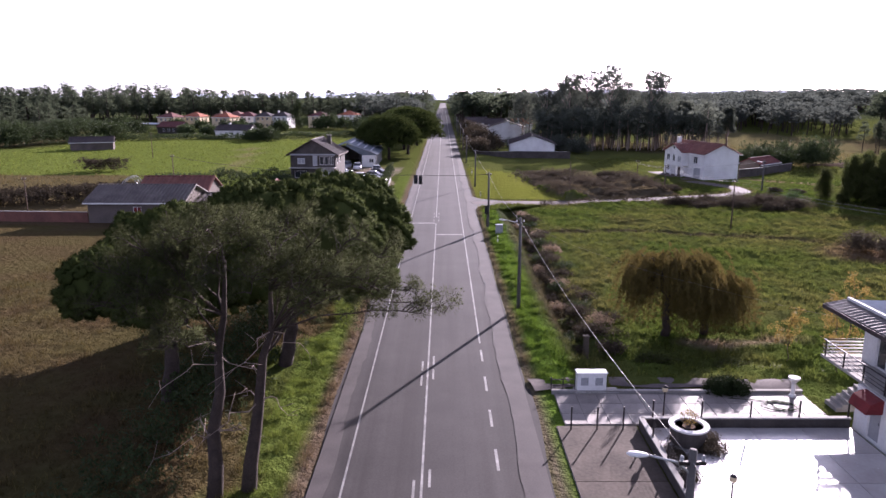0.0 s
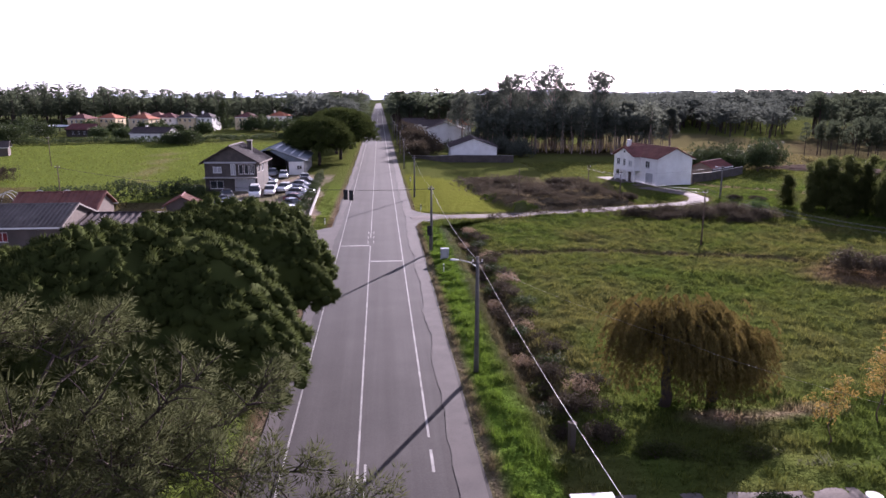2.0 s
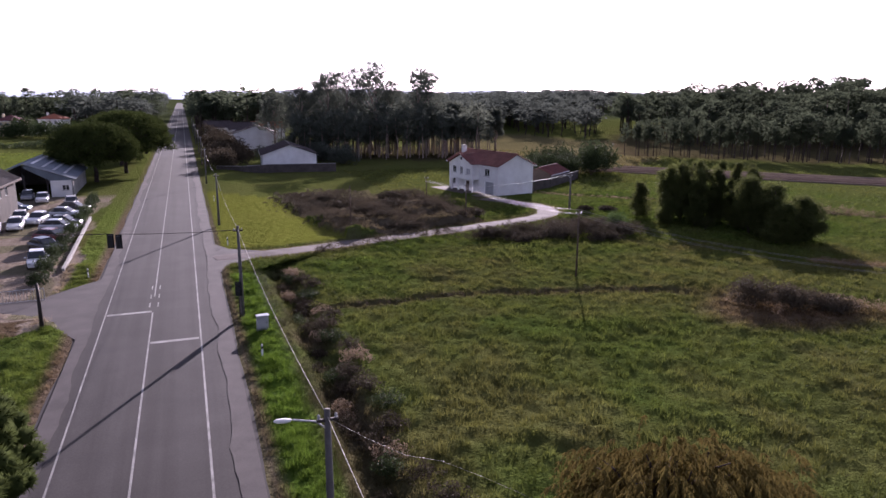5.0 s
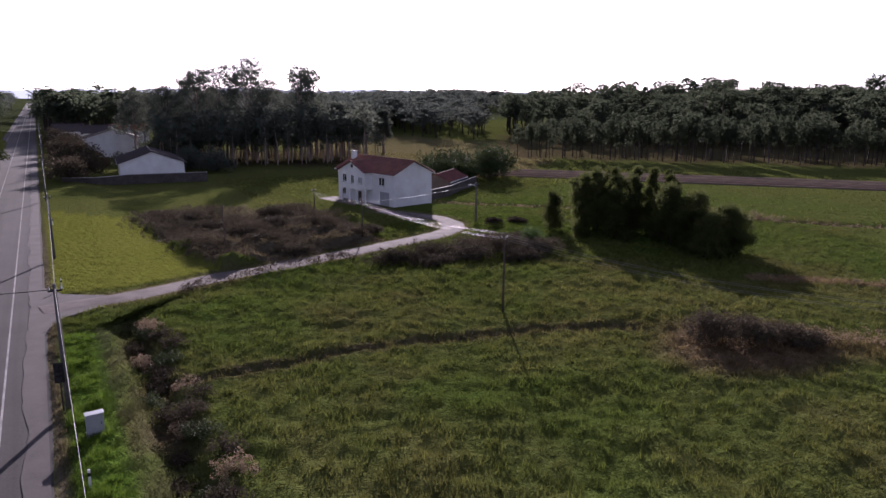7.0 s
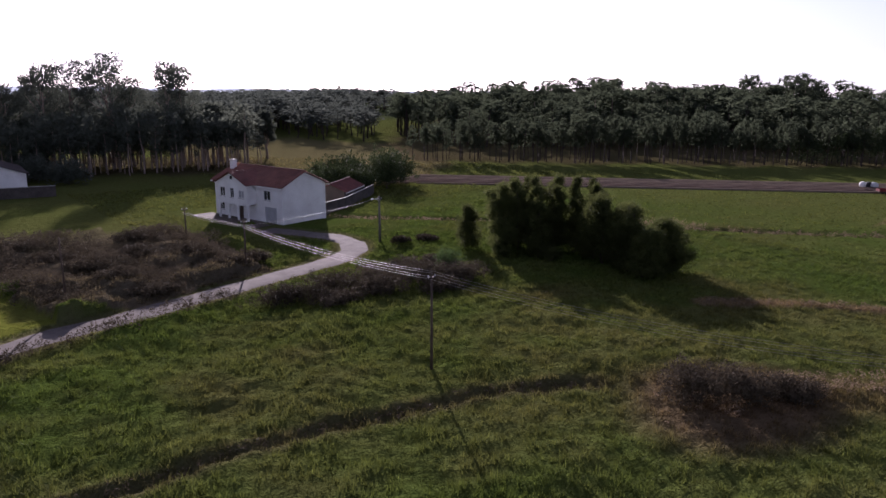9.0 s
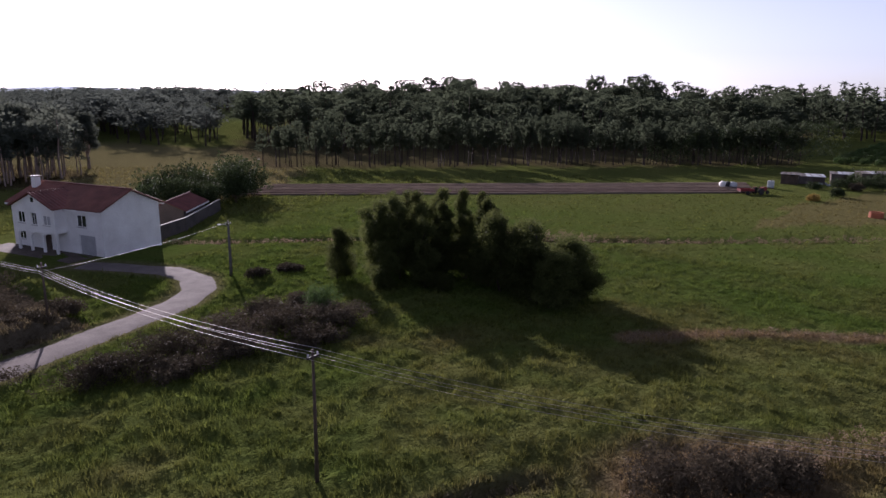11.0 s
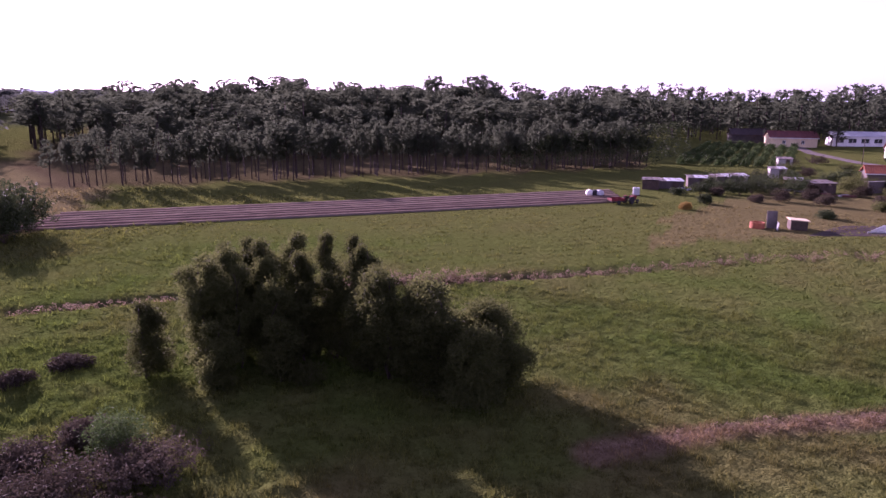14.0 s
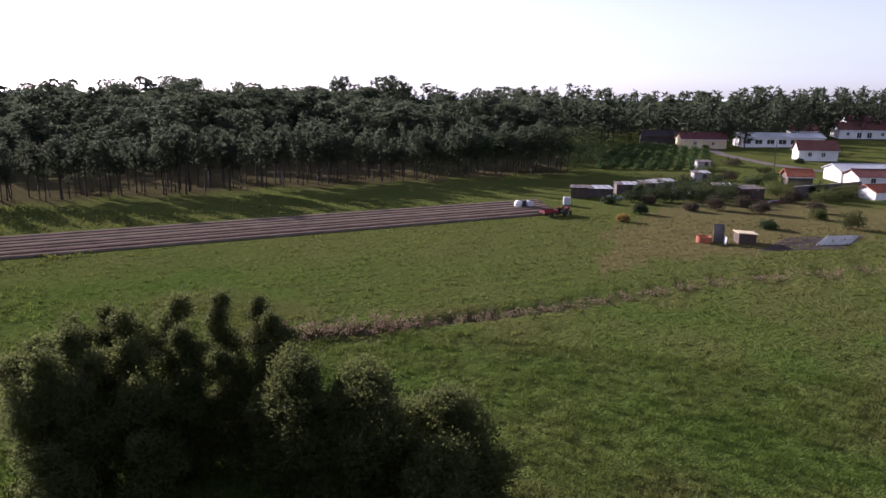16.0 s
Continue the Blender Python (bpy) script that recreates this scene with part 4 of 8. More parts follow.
willow(16.0, 47.8, 6.6, 3.0)
willow(19.2, 48.6, 5.2, 2.2)

# brambles and scrub
for bx, by, rx, ry, h in ((37.5, 108.6, 3.2, 1.9, 1.7), (42, 108.8, 3.6, 2.4, 2.1), (46.5, 108.6, 3.2, 2.4, 2.3), (50.4, 107.2, 3.2, 2.6, 2.4), (54.2, 105.4, 3.0, 2.3, 2.1), (45, 105.8, 3.2, 1.9, 1.7), (40.4, 105.6, 2.6, 1.7, 1.4), (50.2, 103.6, 2.6, 1.8, 1.5), (55.6, 111.5, 1.6, 1.3, 1.3), (52, 112, 2.4, 1.4, 1.5), (46.6, 75.4, 2.6, 2.2, 2.7), (49.2, 73.6, 2.2, 1.9, 2.2), (51.6, 71.8, 1.8, 1.5, 1.4), (58.2, 121.2, 1.2, 1.0, 1.0), (62, 121, 1.5, 1.2, 0.9)):
    bush("bramble_bush", bx, by, rx, ry, h, "bramble", "low brown winter bramble thicket in the meadow", n=520, size=0.9, group="bramble thickets")
for bx, by, rx, ry, h in ((36, 128, 3.4, 2.6, 1.6), (31, 131, 3.0, 2.4, 1.4), (27, 122, 2.6, 2, 1.0), (37, 122, 2.4, 1.6, 1.2), (41, 124, 2.2, 1.5, 1.3), (24, 134, 3.0, 2.4, 1.0), (22, 141, 3, 2.4, 0.9), (33, 138, 3, 2.4, 1.2), (26, 128, 2.6, 2.2, 0.9), (22, 120, 2.4, 1.8, 0.8), (29, 117.6, 2.6, 1.5, 0.9), (20, 148, 2.6, 2.2, 0.8)):
    bush("bramble_bush", bx, by, rx, ry, h, "bramble", "grey-brown bramble mound on rough ground", n=460, size=0.9, group="bramble thickets")
bush("round_bush", 16.6, 37.9, 1.35, 0.9, 1.05, "box_leaf", "trimmed dark green bush at the patio edge", n=900, proto=LEAVES_SMALL, size=0.7)


hedgerow("bramble_carpet", [(17, 150), (19.5, 132), (22, 118)], 4.5, 0.8, "bramble", "low grey-brown brambles covering rough ground", 8, LEAVES_FINE, 1.25, "brambles", "stuff")
hedgerow("bramble_carpet", [(24, 148), (28, 134), (30, 119)], 6, 0.9, "bramble", "low grey-brown brambles covering rough ground", 8, LEAVES_FINE, 1.25, "brambles", "stuff")
hedgerow("bramble_carpet", [(36, 146), (38, 134), (37, 122)], 5.5, 1.0, "bramble", "low grey-brown brambles covering rough ground", 8, LEAVES_FINE, 1.25, "brambles", "stuff")
hedgerow("lane_verge", [(15.5, 108.4), (24, 109.8), (34, 112.4)], 1.6, 0.9, "bramble", "dry brown scrub along the lane", 6, LEAVES_SMALL, 1.1, "brambles", "stuff")
hedgerow("bramble_carpet", [(35, 110.3), (44, 109.6), (50, 108.8), (57, 105.5)], 4.0, 0.8, "bramble", "tangled brown brambles beside the lane", 5, LEAVES_FINE, 1.0, "brambles", "stuff")
bush("young_willow", 55.2, 108.6, 1.7, 1.4, 2.6, "orchard", "light green leafy bush among brambles", n=330, proto=LEAVES_FINE, size=1.1)
hedgerow("bank_reeds", [(62, 143.5), (69, 136), (75, 130), (84, 120)], 1.2, 0.7, "reed", "dry reeds along a field ditch", 5, LEAVES_SMALL, 1.0, "reeds", "stuff")
hedgerow("bank_reeds", [(87, 116), (90, 112.8), (96.5, 104.6)], 1.5, 1.3, "reed", "tall dry reeds on a ditch bank", 9, LEAVES_SMALL, 1.2, "reeds", "stuff")
hedgerow("bank_reeds", [(96.5, 104.6), (105.2, 94), (112, 86.8), (120, 78.3), (126, 68), (140, 50)], 1.2, 0.5, "reed", "dry reeds along a field ditch", 5, LEAVES_SMALL, 1.0, "reeds", "stuff")
hedgerow("dry_weeds", [(66, 86), (69, 82.5), (71.3, 79.9), (76.6, 72.1), (84, 60)], 1.0, 0.35, "reed", "flattened dry weeds along an old ditch", 6, LEAVES_SMALL, 0.8, "reeds", "stuff")
hedgerow("dry_weeds", [(45, 76), (50, 74), (57, 69), (66, 64)], 3.0, 0.6, "reed", "dry brown weeds beside a bramble bush", 3, LEAVES_SMALL, 0.9, "reeds", "stuff")
hedgerow("field_ditch_growth", [(12, 86.6), (22, 86.4), (30, 85.7), (37.7, 84.5), (44, 81)], 0.8, 0.35, "bramble", "dark growth along a meadow ditch", 5, LEAVES_SMALL, 0.7, "weeds", "stuff")


# ---- woods ----
def wood_tree_proto(kind, dense=False):
    """One far tree: trunk and crown as triangles. Unit height."""
    if kind == "pine":
        lobes = [(0, 0, 0.62, 0.15, 0.15, 0.12, 13), (0.04, 0.02, 0.78, 0.12, 0.12, 0.1, 10), (-0.03, -0.02, 0.9, 0.08, 0.08, 0.09, 7), (-0.06, 0.04, 0.52, 0.11, 0.11, 0.07, 6)]
        leaf = needle_tuft(6, 0.09, 0.0155, 1.7)
    elif kind == "spruce":
        lobes = [(0, 0, 0.35, 0.17, 0.17, 0.13, 12), (0, 0, 0.55, 0.13, 0.13, 0.12, 10), (0, 0, 0.73, 0.09, 0.09, 0.11, 7), (0, 0, 0.9, 0.045, 0.045, 0.1, 5)]
        leaf = needle_tuft(6, 0.09, 0.0165, 1.7)
    else:
        lobes = [(0.05, 0.02, 0.66, 0.13, 0.13, 0.11, 10), (-0.08, 0.05, 0.8, 0.11, 0.11, 0.09, 9), (0.04, -0.06, 0.9, 0.12, 0.12, 0.09, 9), (-0.03, -0.05, 0.52, 0.1, 0.1, 0.09, 6)]
        leaf = leaf_clump(7, 0.07, 0.06)
    if dense:
        lobes = [(*a[:6], int(a[6] * (2.6 if kind != "euc" else 4.0))) for a in lobes]
        leaf = needle_tuft(8, 0.06, 0.0085, 1.9)
    P, D = lobe_points(lobes, 0, 0.6)
    v, f = bake(leaf, toward(D + np.array([0, 0, 0.3])), P, RNG.uniform(0.8, 1.3, len(P)))
    me = Mesh()
    me.tube(limb((0, 0, -0.03), (RNG.normal() * 0.02, RNG.normal() * 0.02, 0.85), 0, 3, 0.008), [0.012, 0.0105, 0.008, 0.004], 5, cap=False)
    tv = np.array(me.v)
    tf = np.array([t for q in me.f for t in ((q[0], q[1], q[2]), (q[0], q[2], q[3]))])
    return (v, f), (tv, tf)


def wood(name, pts, hs, kind, label, material, bark, widths=None, dense=False):
    """A wood of many trees as one mesh for crowns and one for trunks."""
    t = thing(name, label, "woodland", kind="stuff")
    protos = [wood_tree_proto(kind, dense) for _ in range(5)]
    pick = RNG.integers(0, 5, len(pts))
    C, T = [], []
    for k, (cr, tr) in enumerate(protos):
        sel = pick == k
        if not sel.any():
            continue
        R = rot_mats(sel.sum(), 0.0)
        w = (widths[sel] if widths is not None else np.ones(sel.sum()))
        R = R * np.stack([w, w, np.ones(len(w))], 1)[:, :, None]
        C.append(bake(cr, R, pts[sel], hs[sel]))
        T.append(bake(tr, R, pts[sel], hs[sel]))
    v, f = merge(C)
    a = part("crowns", big_mesh("crowns", v, f), material, t)
    v, f = merge(T)
    b = part("trunks", big_mesh("trunks", v, f), bark, t)
    a["kind"] = b["kind"] = "stuff"


def scatter_poly(poly, spacing, jit=0.45):
    px, py = [p[0] for p in poly], [p[1] for p in poly]
    X, Y = np.meshgrid(np.arange(min(px), max(px), spacing), np.arange(min(py), max(py), spacing))
    x, y = X.ravel(), Y.ravel()
    x, y = x + RNG.uniform(-jit, jit, len(x)) * spacing, y + RNG.uniform(-jit, jit, len(y)) * spacing
    k = inside(x, y, poly)
    x, y = x[k], y[k]
    return np.stack([x, y, height(x, y)], 1)


def plant_wood(name, poly, spacing, h, kind, label, material="pine_far", bark="bark", dh=0.25, wide=1.0, dense=False):
    p = scatter_poly(poly, spacing)
    hs = h * RNG.uniform(1 - dh, 1 + dh, len(p)) * (0.85 + 0.3 * vnoise(p[:, 0], p[:, 1], 40, 31))
    wood(name, p, hs, kind, label, material, bark, RNG.uniform(0.8, 1.25, len(p)) * wide, dense)


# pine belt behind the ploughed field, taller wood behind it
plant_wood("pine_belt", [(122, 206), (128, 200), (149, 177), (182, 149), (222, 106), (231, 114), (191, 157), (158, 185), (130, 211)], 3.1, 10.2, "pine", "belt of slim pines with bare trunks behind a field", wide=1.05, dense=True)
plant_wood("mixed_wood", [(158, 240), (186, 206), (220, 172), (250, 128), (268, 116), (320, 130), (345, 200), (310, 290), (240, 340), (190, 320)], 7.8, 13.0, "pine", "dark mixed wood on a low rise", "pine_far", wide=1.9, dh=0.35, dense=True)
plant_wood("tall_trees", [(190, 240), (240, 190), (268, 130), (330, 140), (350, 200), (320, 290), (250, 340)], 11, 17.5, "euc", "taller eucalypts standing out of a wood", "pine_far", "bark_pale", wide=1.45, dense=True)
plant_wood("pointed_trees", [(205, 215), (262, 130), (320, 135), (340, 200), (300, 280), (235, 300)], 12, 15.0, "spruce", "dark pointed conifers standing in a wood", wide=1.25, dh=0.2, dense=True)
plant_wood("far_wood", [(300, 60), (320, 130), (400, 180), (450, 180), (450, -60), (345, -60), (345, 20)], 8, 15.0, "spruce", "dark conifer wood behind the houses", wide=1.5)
plant_wood("far_wood", [(45, 420), (150, 300), (220, 420), (420, 420), (420, 520), (45, 540), (46, 430)], 9.0, 11.0, "euc", "distant wood beyond the fields, haze put into its leaf colour", "wood_far", wide=2.2)
plant_wood("far_wood", [(150, 262), (186, 320), (240, 420), (150, 420), (118, 330)], 8, 10.0, "euc", "distant wood beyond the fields, haze put into its leaf colour", "wood_far", wide=1.9)
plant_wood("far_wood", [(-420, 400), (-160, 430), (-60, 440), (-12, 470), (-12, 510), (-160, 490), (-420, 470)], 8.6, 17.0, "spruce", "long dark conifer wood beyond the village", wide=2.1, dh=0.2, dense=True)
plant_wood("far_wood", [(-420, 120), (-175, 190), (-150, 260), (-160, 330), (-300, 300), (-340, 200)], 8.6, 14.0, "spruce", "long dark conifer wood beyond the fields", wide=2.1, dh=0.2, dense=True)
plant_wood("roadside_wood", [(8, 330), (40, 310), (50, 420), (8, 430)], 6, 16.0, "euc", "roadside trees around houses", wide=1.6)
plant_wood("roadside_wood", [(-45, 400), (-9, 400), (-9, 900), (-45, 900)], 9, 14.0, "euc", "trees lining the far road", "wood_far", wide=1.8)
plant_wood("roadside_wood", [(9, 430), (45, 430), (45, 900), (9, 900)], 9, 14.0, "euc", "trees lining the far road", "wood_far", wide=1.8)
hedgerow("belt_end_trees", [(196, 140), (210, 124), (224, 108), (232, 100)], 9, 9.5, "hedge", "dense dark broad trees at the end of a pine belt", 2.2, LEAVES_FAR, 1.0, "trees", "stuff")
# eucalypt stand near the white house
def eucalyptus(x, y, h, r):
    """A tall gum tree: pale forked stem, rounded clumps of leaves held apart on rising limbs."""
    t = thing("eucalyptus", "tall eucalyptus with dark rounded leaf clumps and pale trunk", "tree", (x, y, zg(x, y) - 0.1), group="eucalyptus stand")
    me = Mesh()
    me.tube(limb((0, 0, -0.2), (RNG.normal() * 0.5, RNG.normal() * 0.5, h * 0.8), 0, 6, 0.2), [0.42, 0.36, 0.3, 0.25, 0.2, 0.14, 0.08], 8)
    L = []
    for k in range(11):
        f = 0.42 + 0.52 * (k + 0.5) / 11
        a = k * 2.4 + RNG.uniform(-0.4, 0.4)
        q = r * (0.75 if f < 0.8 else 0.42) * RNG.uniform(0.6, 1.1)
        s2 = r * RNG.uniform(0.34, 0.5)
        c = (q * math.cos(a), q * math.sin(a), h * f)
        L.append((*c, s2, s2, s2 * 0.75, 46))
        part("limb", Mesh().tube(limb((0, 0, h * (f - 0.2)), c, 0, 4, 0.2), [0.14, 0.11, 0.08, 0.06, 0.03], 6), "bark_pale", t, smooth=True)
    L.append((0, 0, h * 0.93, r * 0.45, r * 0.45, r * 0.35, 60))
    part("trunk", me, "bark_pale", t, smooth=True)
    part("crown", crown_mesh("crown", L, LEAVES_FAR, 0.9, shell=0.6), "euc", t)


def euc_stand():
    for ex, ey, eh, er in ((34, 238, 19, 6), (41, 233, 22, 6.5), (48, 237, 25, 6.5), (54, 229, 26.5, 6), (60, 234, 21, 6), (66, 225, 25, 5.5), (71, 231, 24, 6), (77, 227, 15, 4), (82, 231, 12, 3.2), (28, 246, 17, 6), (94, 233, 13, 2.4), (88, 237, 14, 2.8), (45, 250, 24, 7), (58, 247, 24, 7)):
        eucalyptus(ex, ey, eh, er)


euc_stand()
plant_wood("eucalyptus_undergrowth", [(28, 226), (40, 216), (70, 212), (90, 222), (86, 240), (40, 255)], 3.1, 10.5, "euc", "dense young eucalypts under the tall stand", "euc", "bark_pale", dh=0.4, wide=1.2)


# ---- buildings ----
def wall_panel(mesh, w, z0, z1, thick, openings, m):
    """A wall of thickness in its local x, z plane (outer face at y = 0), with openings (x0, z0, x1, z1) right through it."""
    xs = sorted({-w / 2, w / 2, *[v for o in openings for v in (o[0], o[2])]})
    zs = sorted({z0, z1, *[v for o in openings for v in (o[1], o[3])]})
    for xa, xb in zip(xs, xs[1:]):
        for zb, zt in zip(zs, zs[1:]):
            if not any(o[0] < (xa + xb) / 2 < o[2] and o[1] < (zb + zt) / 2 < o[3] for o in openings):
                mesh.box(xa, 0, zb, xb, thick, zt, 0, m)


def fit_window(parent, o, m, kind="window", thick=0.25, frame_mat="white"):
    """A window or door set into an opening: frame, panes behind it, a sill in front."""
    x0, z0, x1, z1 = o
    f = 0.07
    fr = Mesh()
    mid = (x0 + x1) / 2
    fr.box(x0, 0.06, z0, x0 + f, 0.14, z1, 0, m).box(x1 - f, 0.06, z0, x1, 0.14, z1, 0, m).box(x0 + f, 0.06, z1 - f, x1 - f, 0.14, z1, 0, m).box(x0 + f, 0.06, z0, x1 - f, 0.14, z0 + f, 0, m)
    if kind == "door":
        d = part("door", Mesh().box(x0 + f, 0.08, z0 + f, x1 - f, 0.12, z1 - f, 0.01, m), "shutter", parent)
        part("frame", fr, frame_mat, d)
        part("handle", Mesh().box(x1 - f - 0.16, 0.03, z0 + 1.0, x1 - f - 0.12, 0.08, z0 + 1.12, 0.005, m), "steel", d)
        return d
    if x1 - x0 > 0.8:
        fr.box(mid - 0.035, 0.06, z0 + f, mid + 0.035, 0.14, z1 - f, 0, m)
    win = part("window", fr, frame_mat, parent)
    if kind in ("shutter", "red_shutter"):
        part("shutter", Mesh().box(x0 + f, 0.08, z0 + f, x1 - f, 0.12, z1 - f, 0.01, m), "shutter" if kind == "shutter" else "red", win)
    else:
        halves = ((x0 + f, mid - 0.035), (mid + 0.035, x1 - f)) if x1 - x0 > 0.8 else ((x0 + f, x1 - f),)
        for a, b in halves:
            part("pane", Mesh().box(a, 0.09, z0 + f, b, 0.105, z1 - f, 0, m), "glass", win)
    part("sill", Mesh().box(x0 - 0.08, -0.07, z0 - 0.07, x1 + 0.08, 0.05, z0 - 0.005, 0.01, m), "concrete", win)
    return win


def roof_slope(mesh, x0, x1, ye, ze, yr, zr, period=0.45, amp=0.05, thick=0.12, m=None):
    """One roof slope from the eave (ye, ze) up to the ridge (yr, zr), with rolls running down it."""
    n = max(2, int((x1 - x0) / period * 4))
    rows = 4
    vs = []
    for j in range(rows + 1):
        t = j / rows
        for i in range(n + 1):
            x = x0 + (x1 - x0) * i / n
            z = ze + (zr - ze) * t + amp * math.sin(2 * math.pi * (x - x0) / period) + 0.02 * math.sin(x * 0.7 + 5 * t)
            vs.append(Vector((x, ye + (yr - ye) * t, z)))
    k = len(vs)
    fs = [(j * (n + 1) + i, j * (n + 1) + i + 1, (j + 1) * (n + 1) + i + 1, (j + 1) * (n + 1) + i) for j in range(rows) for i in range(n)]
    low = [Vector((x0, ye, ze - thick)), Vector((x1, ye, ze - thick)), Vector((x1, yr, zr - thick)), Vector((x0, yr, zr - thick))]
    vs += low
    fs += [(k + 3, k + 2, k + 1, k), (0, n, k + 1, k), (n, (rows + 1) * (n + 1) - 1, k + 2, k + 1), (0, k, k + 3, rows * (n + 1))]
    if m is not None:
        vs = [m @ p for p in vs]
    mesh.add(vs, fs)


def house(name, label, at, rz, w, d, eave, ridge, wall="white", roof="tile", front=(), back=(), left=(), right=(), gable="x", chimneys=(), over=0.45, category="house", group="", base=-0.3, period=0.45, amp=0.05, roof_label="", hip=False):
    """A house; local x along the front, which looks to -y. Openings: (kind, x0, z0, x1, z1) on each side's own wall."""
    t = thing(name, label, category, (at[0], at[1], zg(*at) if len(at) < 3 else at[2]), rz, group)
    th = 0.25
    sides = ((pose(0, -d / 2, 0), w, front), (pose(0, d / 2, 0, 0, 0, 180), w, back), (pose(-w / 2, 0, 0, 0, 0, -90), d - 2 * th, left), (pose(w / 2, 0, 0, 0, 0, 90), d - 2 * th, right))
    for k, (m, length, ops) in enumerate(sides):
        me = Mesh()
        wall_panel(me, length, base, eave, th, [o[1:] for o in ops], m)
        if not hip and ((gable == "x" and k > 1) or (gable == "y" and k < 2)):
            h = (d if gable == "x" else w) / 2
            hh = h - (th if gable == "x" else 0)
            me.prism([(-hh, eave), (hh, eave), (hh, eave + (ridge - eave) * (h - hh) / h), (0, ridge - 0.02), (-hh, eave + (ridge - eave) * (h - hh) / h)], th, m)
        w_ob = part("wall", me.weld(), wall, t)
        for o in ops:
            fit_window(w_ob, o[1:], m, o[0])
    L, S = (w, d) if gable == "x" else (d, w)
    turn = Matrix.Identity(4) if gable == "x" else pose(0, 0, 0, 0, 0, 90)
    slope = (ridge - eave) / (S / 2)
    me = Mesh()
    if hip:
        x, y, q, ze = L / 2 + over, S / 2 + over, max(L - S, 1.0) / 2, eave - slope * over + 0.1
        vs = [(-x, -y, ze), (x, -y, ze), (x, y, ze), (-x, y, ze), (-q, 0, ridge + 0.14), (q, 0, ridge + 0.14)]
        vs = [turn @ Vector(p) for p in vs + [(a, b, c - 0.14) for a, b, c in vs[:4]]]
        me.add(vs, [(0, 1, 5, 4), (2, 3, 4, 5), (1, 2, 5), (3, 0, 4), (9, 8, 7, 6), (0, 6, 7, 1), (1, 7, 8, 2), (2, 8, 9, 3), (3, 9, 6, 0)])
    for sgn in () if hip else (1, -1):
        m = turn @ (Matrix.Identity(4) if sgn == 1 else pose(0, 0, 0, 0, 0, 180))
        roof_slope(me, -L / 2 - over, L / 2 + over, -S / 2 - over, eave - slope * over + 0.14, 0, ridge + 0.14, period, amp, 0.12, m)
    ro = part("roof", me, roof, t, roof_label)
    e = max(L - S, 1.0) / 2 if hip else L / 2 + over
    cap = [(-e, 0, ridge + 0.16), (-e / 3, 0, ridge + 0.175), (e / 3, 0, ridge + 0.155), (e, 0, ridge + 0.16)]
    part("ridge_cap", Mesh().tube([turn @ Vector(p) for p in cap], 0.11, 8), roof, ro)
    for sgn in (1, -1):
        part("fascia", Mesh().box(-L / 2 - over, -S / 2 - over - 0.03, eave - slope * over - 0.14, L / 2 + over, -S / 2 - over + 0.0, eave - slope * over + 0.05, 0.01, turn @ pose(0, 0, 0, 0, 0, 0 if sgn == 1 else 180)), "white" if wall != "dark_wall" else "timber", ro)
    for cx, cy, ch in chimneys:
        c = part("chimney", Mesh().box(cx - 0.4, cy - 0.35, eave - 0.5, cx + 0.4, cy + 0.35, ch, 0.03), wall, t)
        part("cap", Mesh().box(cx - 0.5, cy - 0.45, ch, cx + 0.5, cy + 0.45, ch + 0.12, 0.03), "concrete", c)
    return t


def W(x, z, w=1.1, h=1.2, kind="window"):
    return (kind, x - w / 2, z, x + w / 2, z + h)


# the two-storey white house at the end of the lane
RZ = -77.5
hx, hy = 55.05, 149.6
wh = house("white_house", "two-storey white rendered house with red-brown tiled roof", (hx, hy, 0.0), RZ, 15.4, 7.8, 5.3, 7.1, "white", "tile",
           front=(W(4.4, 3.2, 1.5, 1.35), W(5.1, 0.05, 2.6, 2.3, "door"), W(-6.2, 3.2, 1.5, 1.35), W(-6.2, 0.9, 1.2, 1.1)), right=(), left=(W(1.0, 3.4), W(-1.5, 0.9)), back=(W(-4, 3.4), W(0, 3.4), W(4, 3.4), W(-4, 0.9), W(3, 0.9)), chimneys=((-7.0, -1.0, 7.9),))
m0 = pose(-1.5, -3.9, -0.2)
bay = Mesh()
wall_panel(bay, 7.0, 2.75, 5.5, 0.25, [(-2.8, 3.5, -1.6, 4.8), (-0.45, 3.4, 0.45, 4.8), (1.5, 3.5, 2.8, 4.6)], m0 @ pose(0, -1.5, 0))
bay.prism([(-3.5, 5.5), (3.5, 5.5), (0, 7.0)], 0.25, m0 @ pose(0, -1.5, 0))
bay.box(-3.5, -1.25, 2.75, -3.25, 0.0, 5.5, 0, m0).box(3.25, -1.25, 2.75, 3.5, 0.0, 5.5, 0, m0).box(-3.5, -1.5, 2.6, 3.5, 0.0, 2.75, 0, m0)
bay_ob = part("bay", bay.weld(), "white", wh)
for o, kind in (((-2.8, 3.5, -1.6, 4.8), "window"), ((-0.45, 3.4, 0.45, 4.8), "window"), ((1.5, 3.5, 2.8, 4.6), "shutter")):
    fit_window(bay_ob, o, m0 @ pose(0, -1.5, 0), kind)
part("vent", Mesh().box(-0.25, -1.52, 6.0, 0.25, -1.49, 6.5, 0.01, m0), "glass", bay_ob)
rf = Mesh()
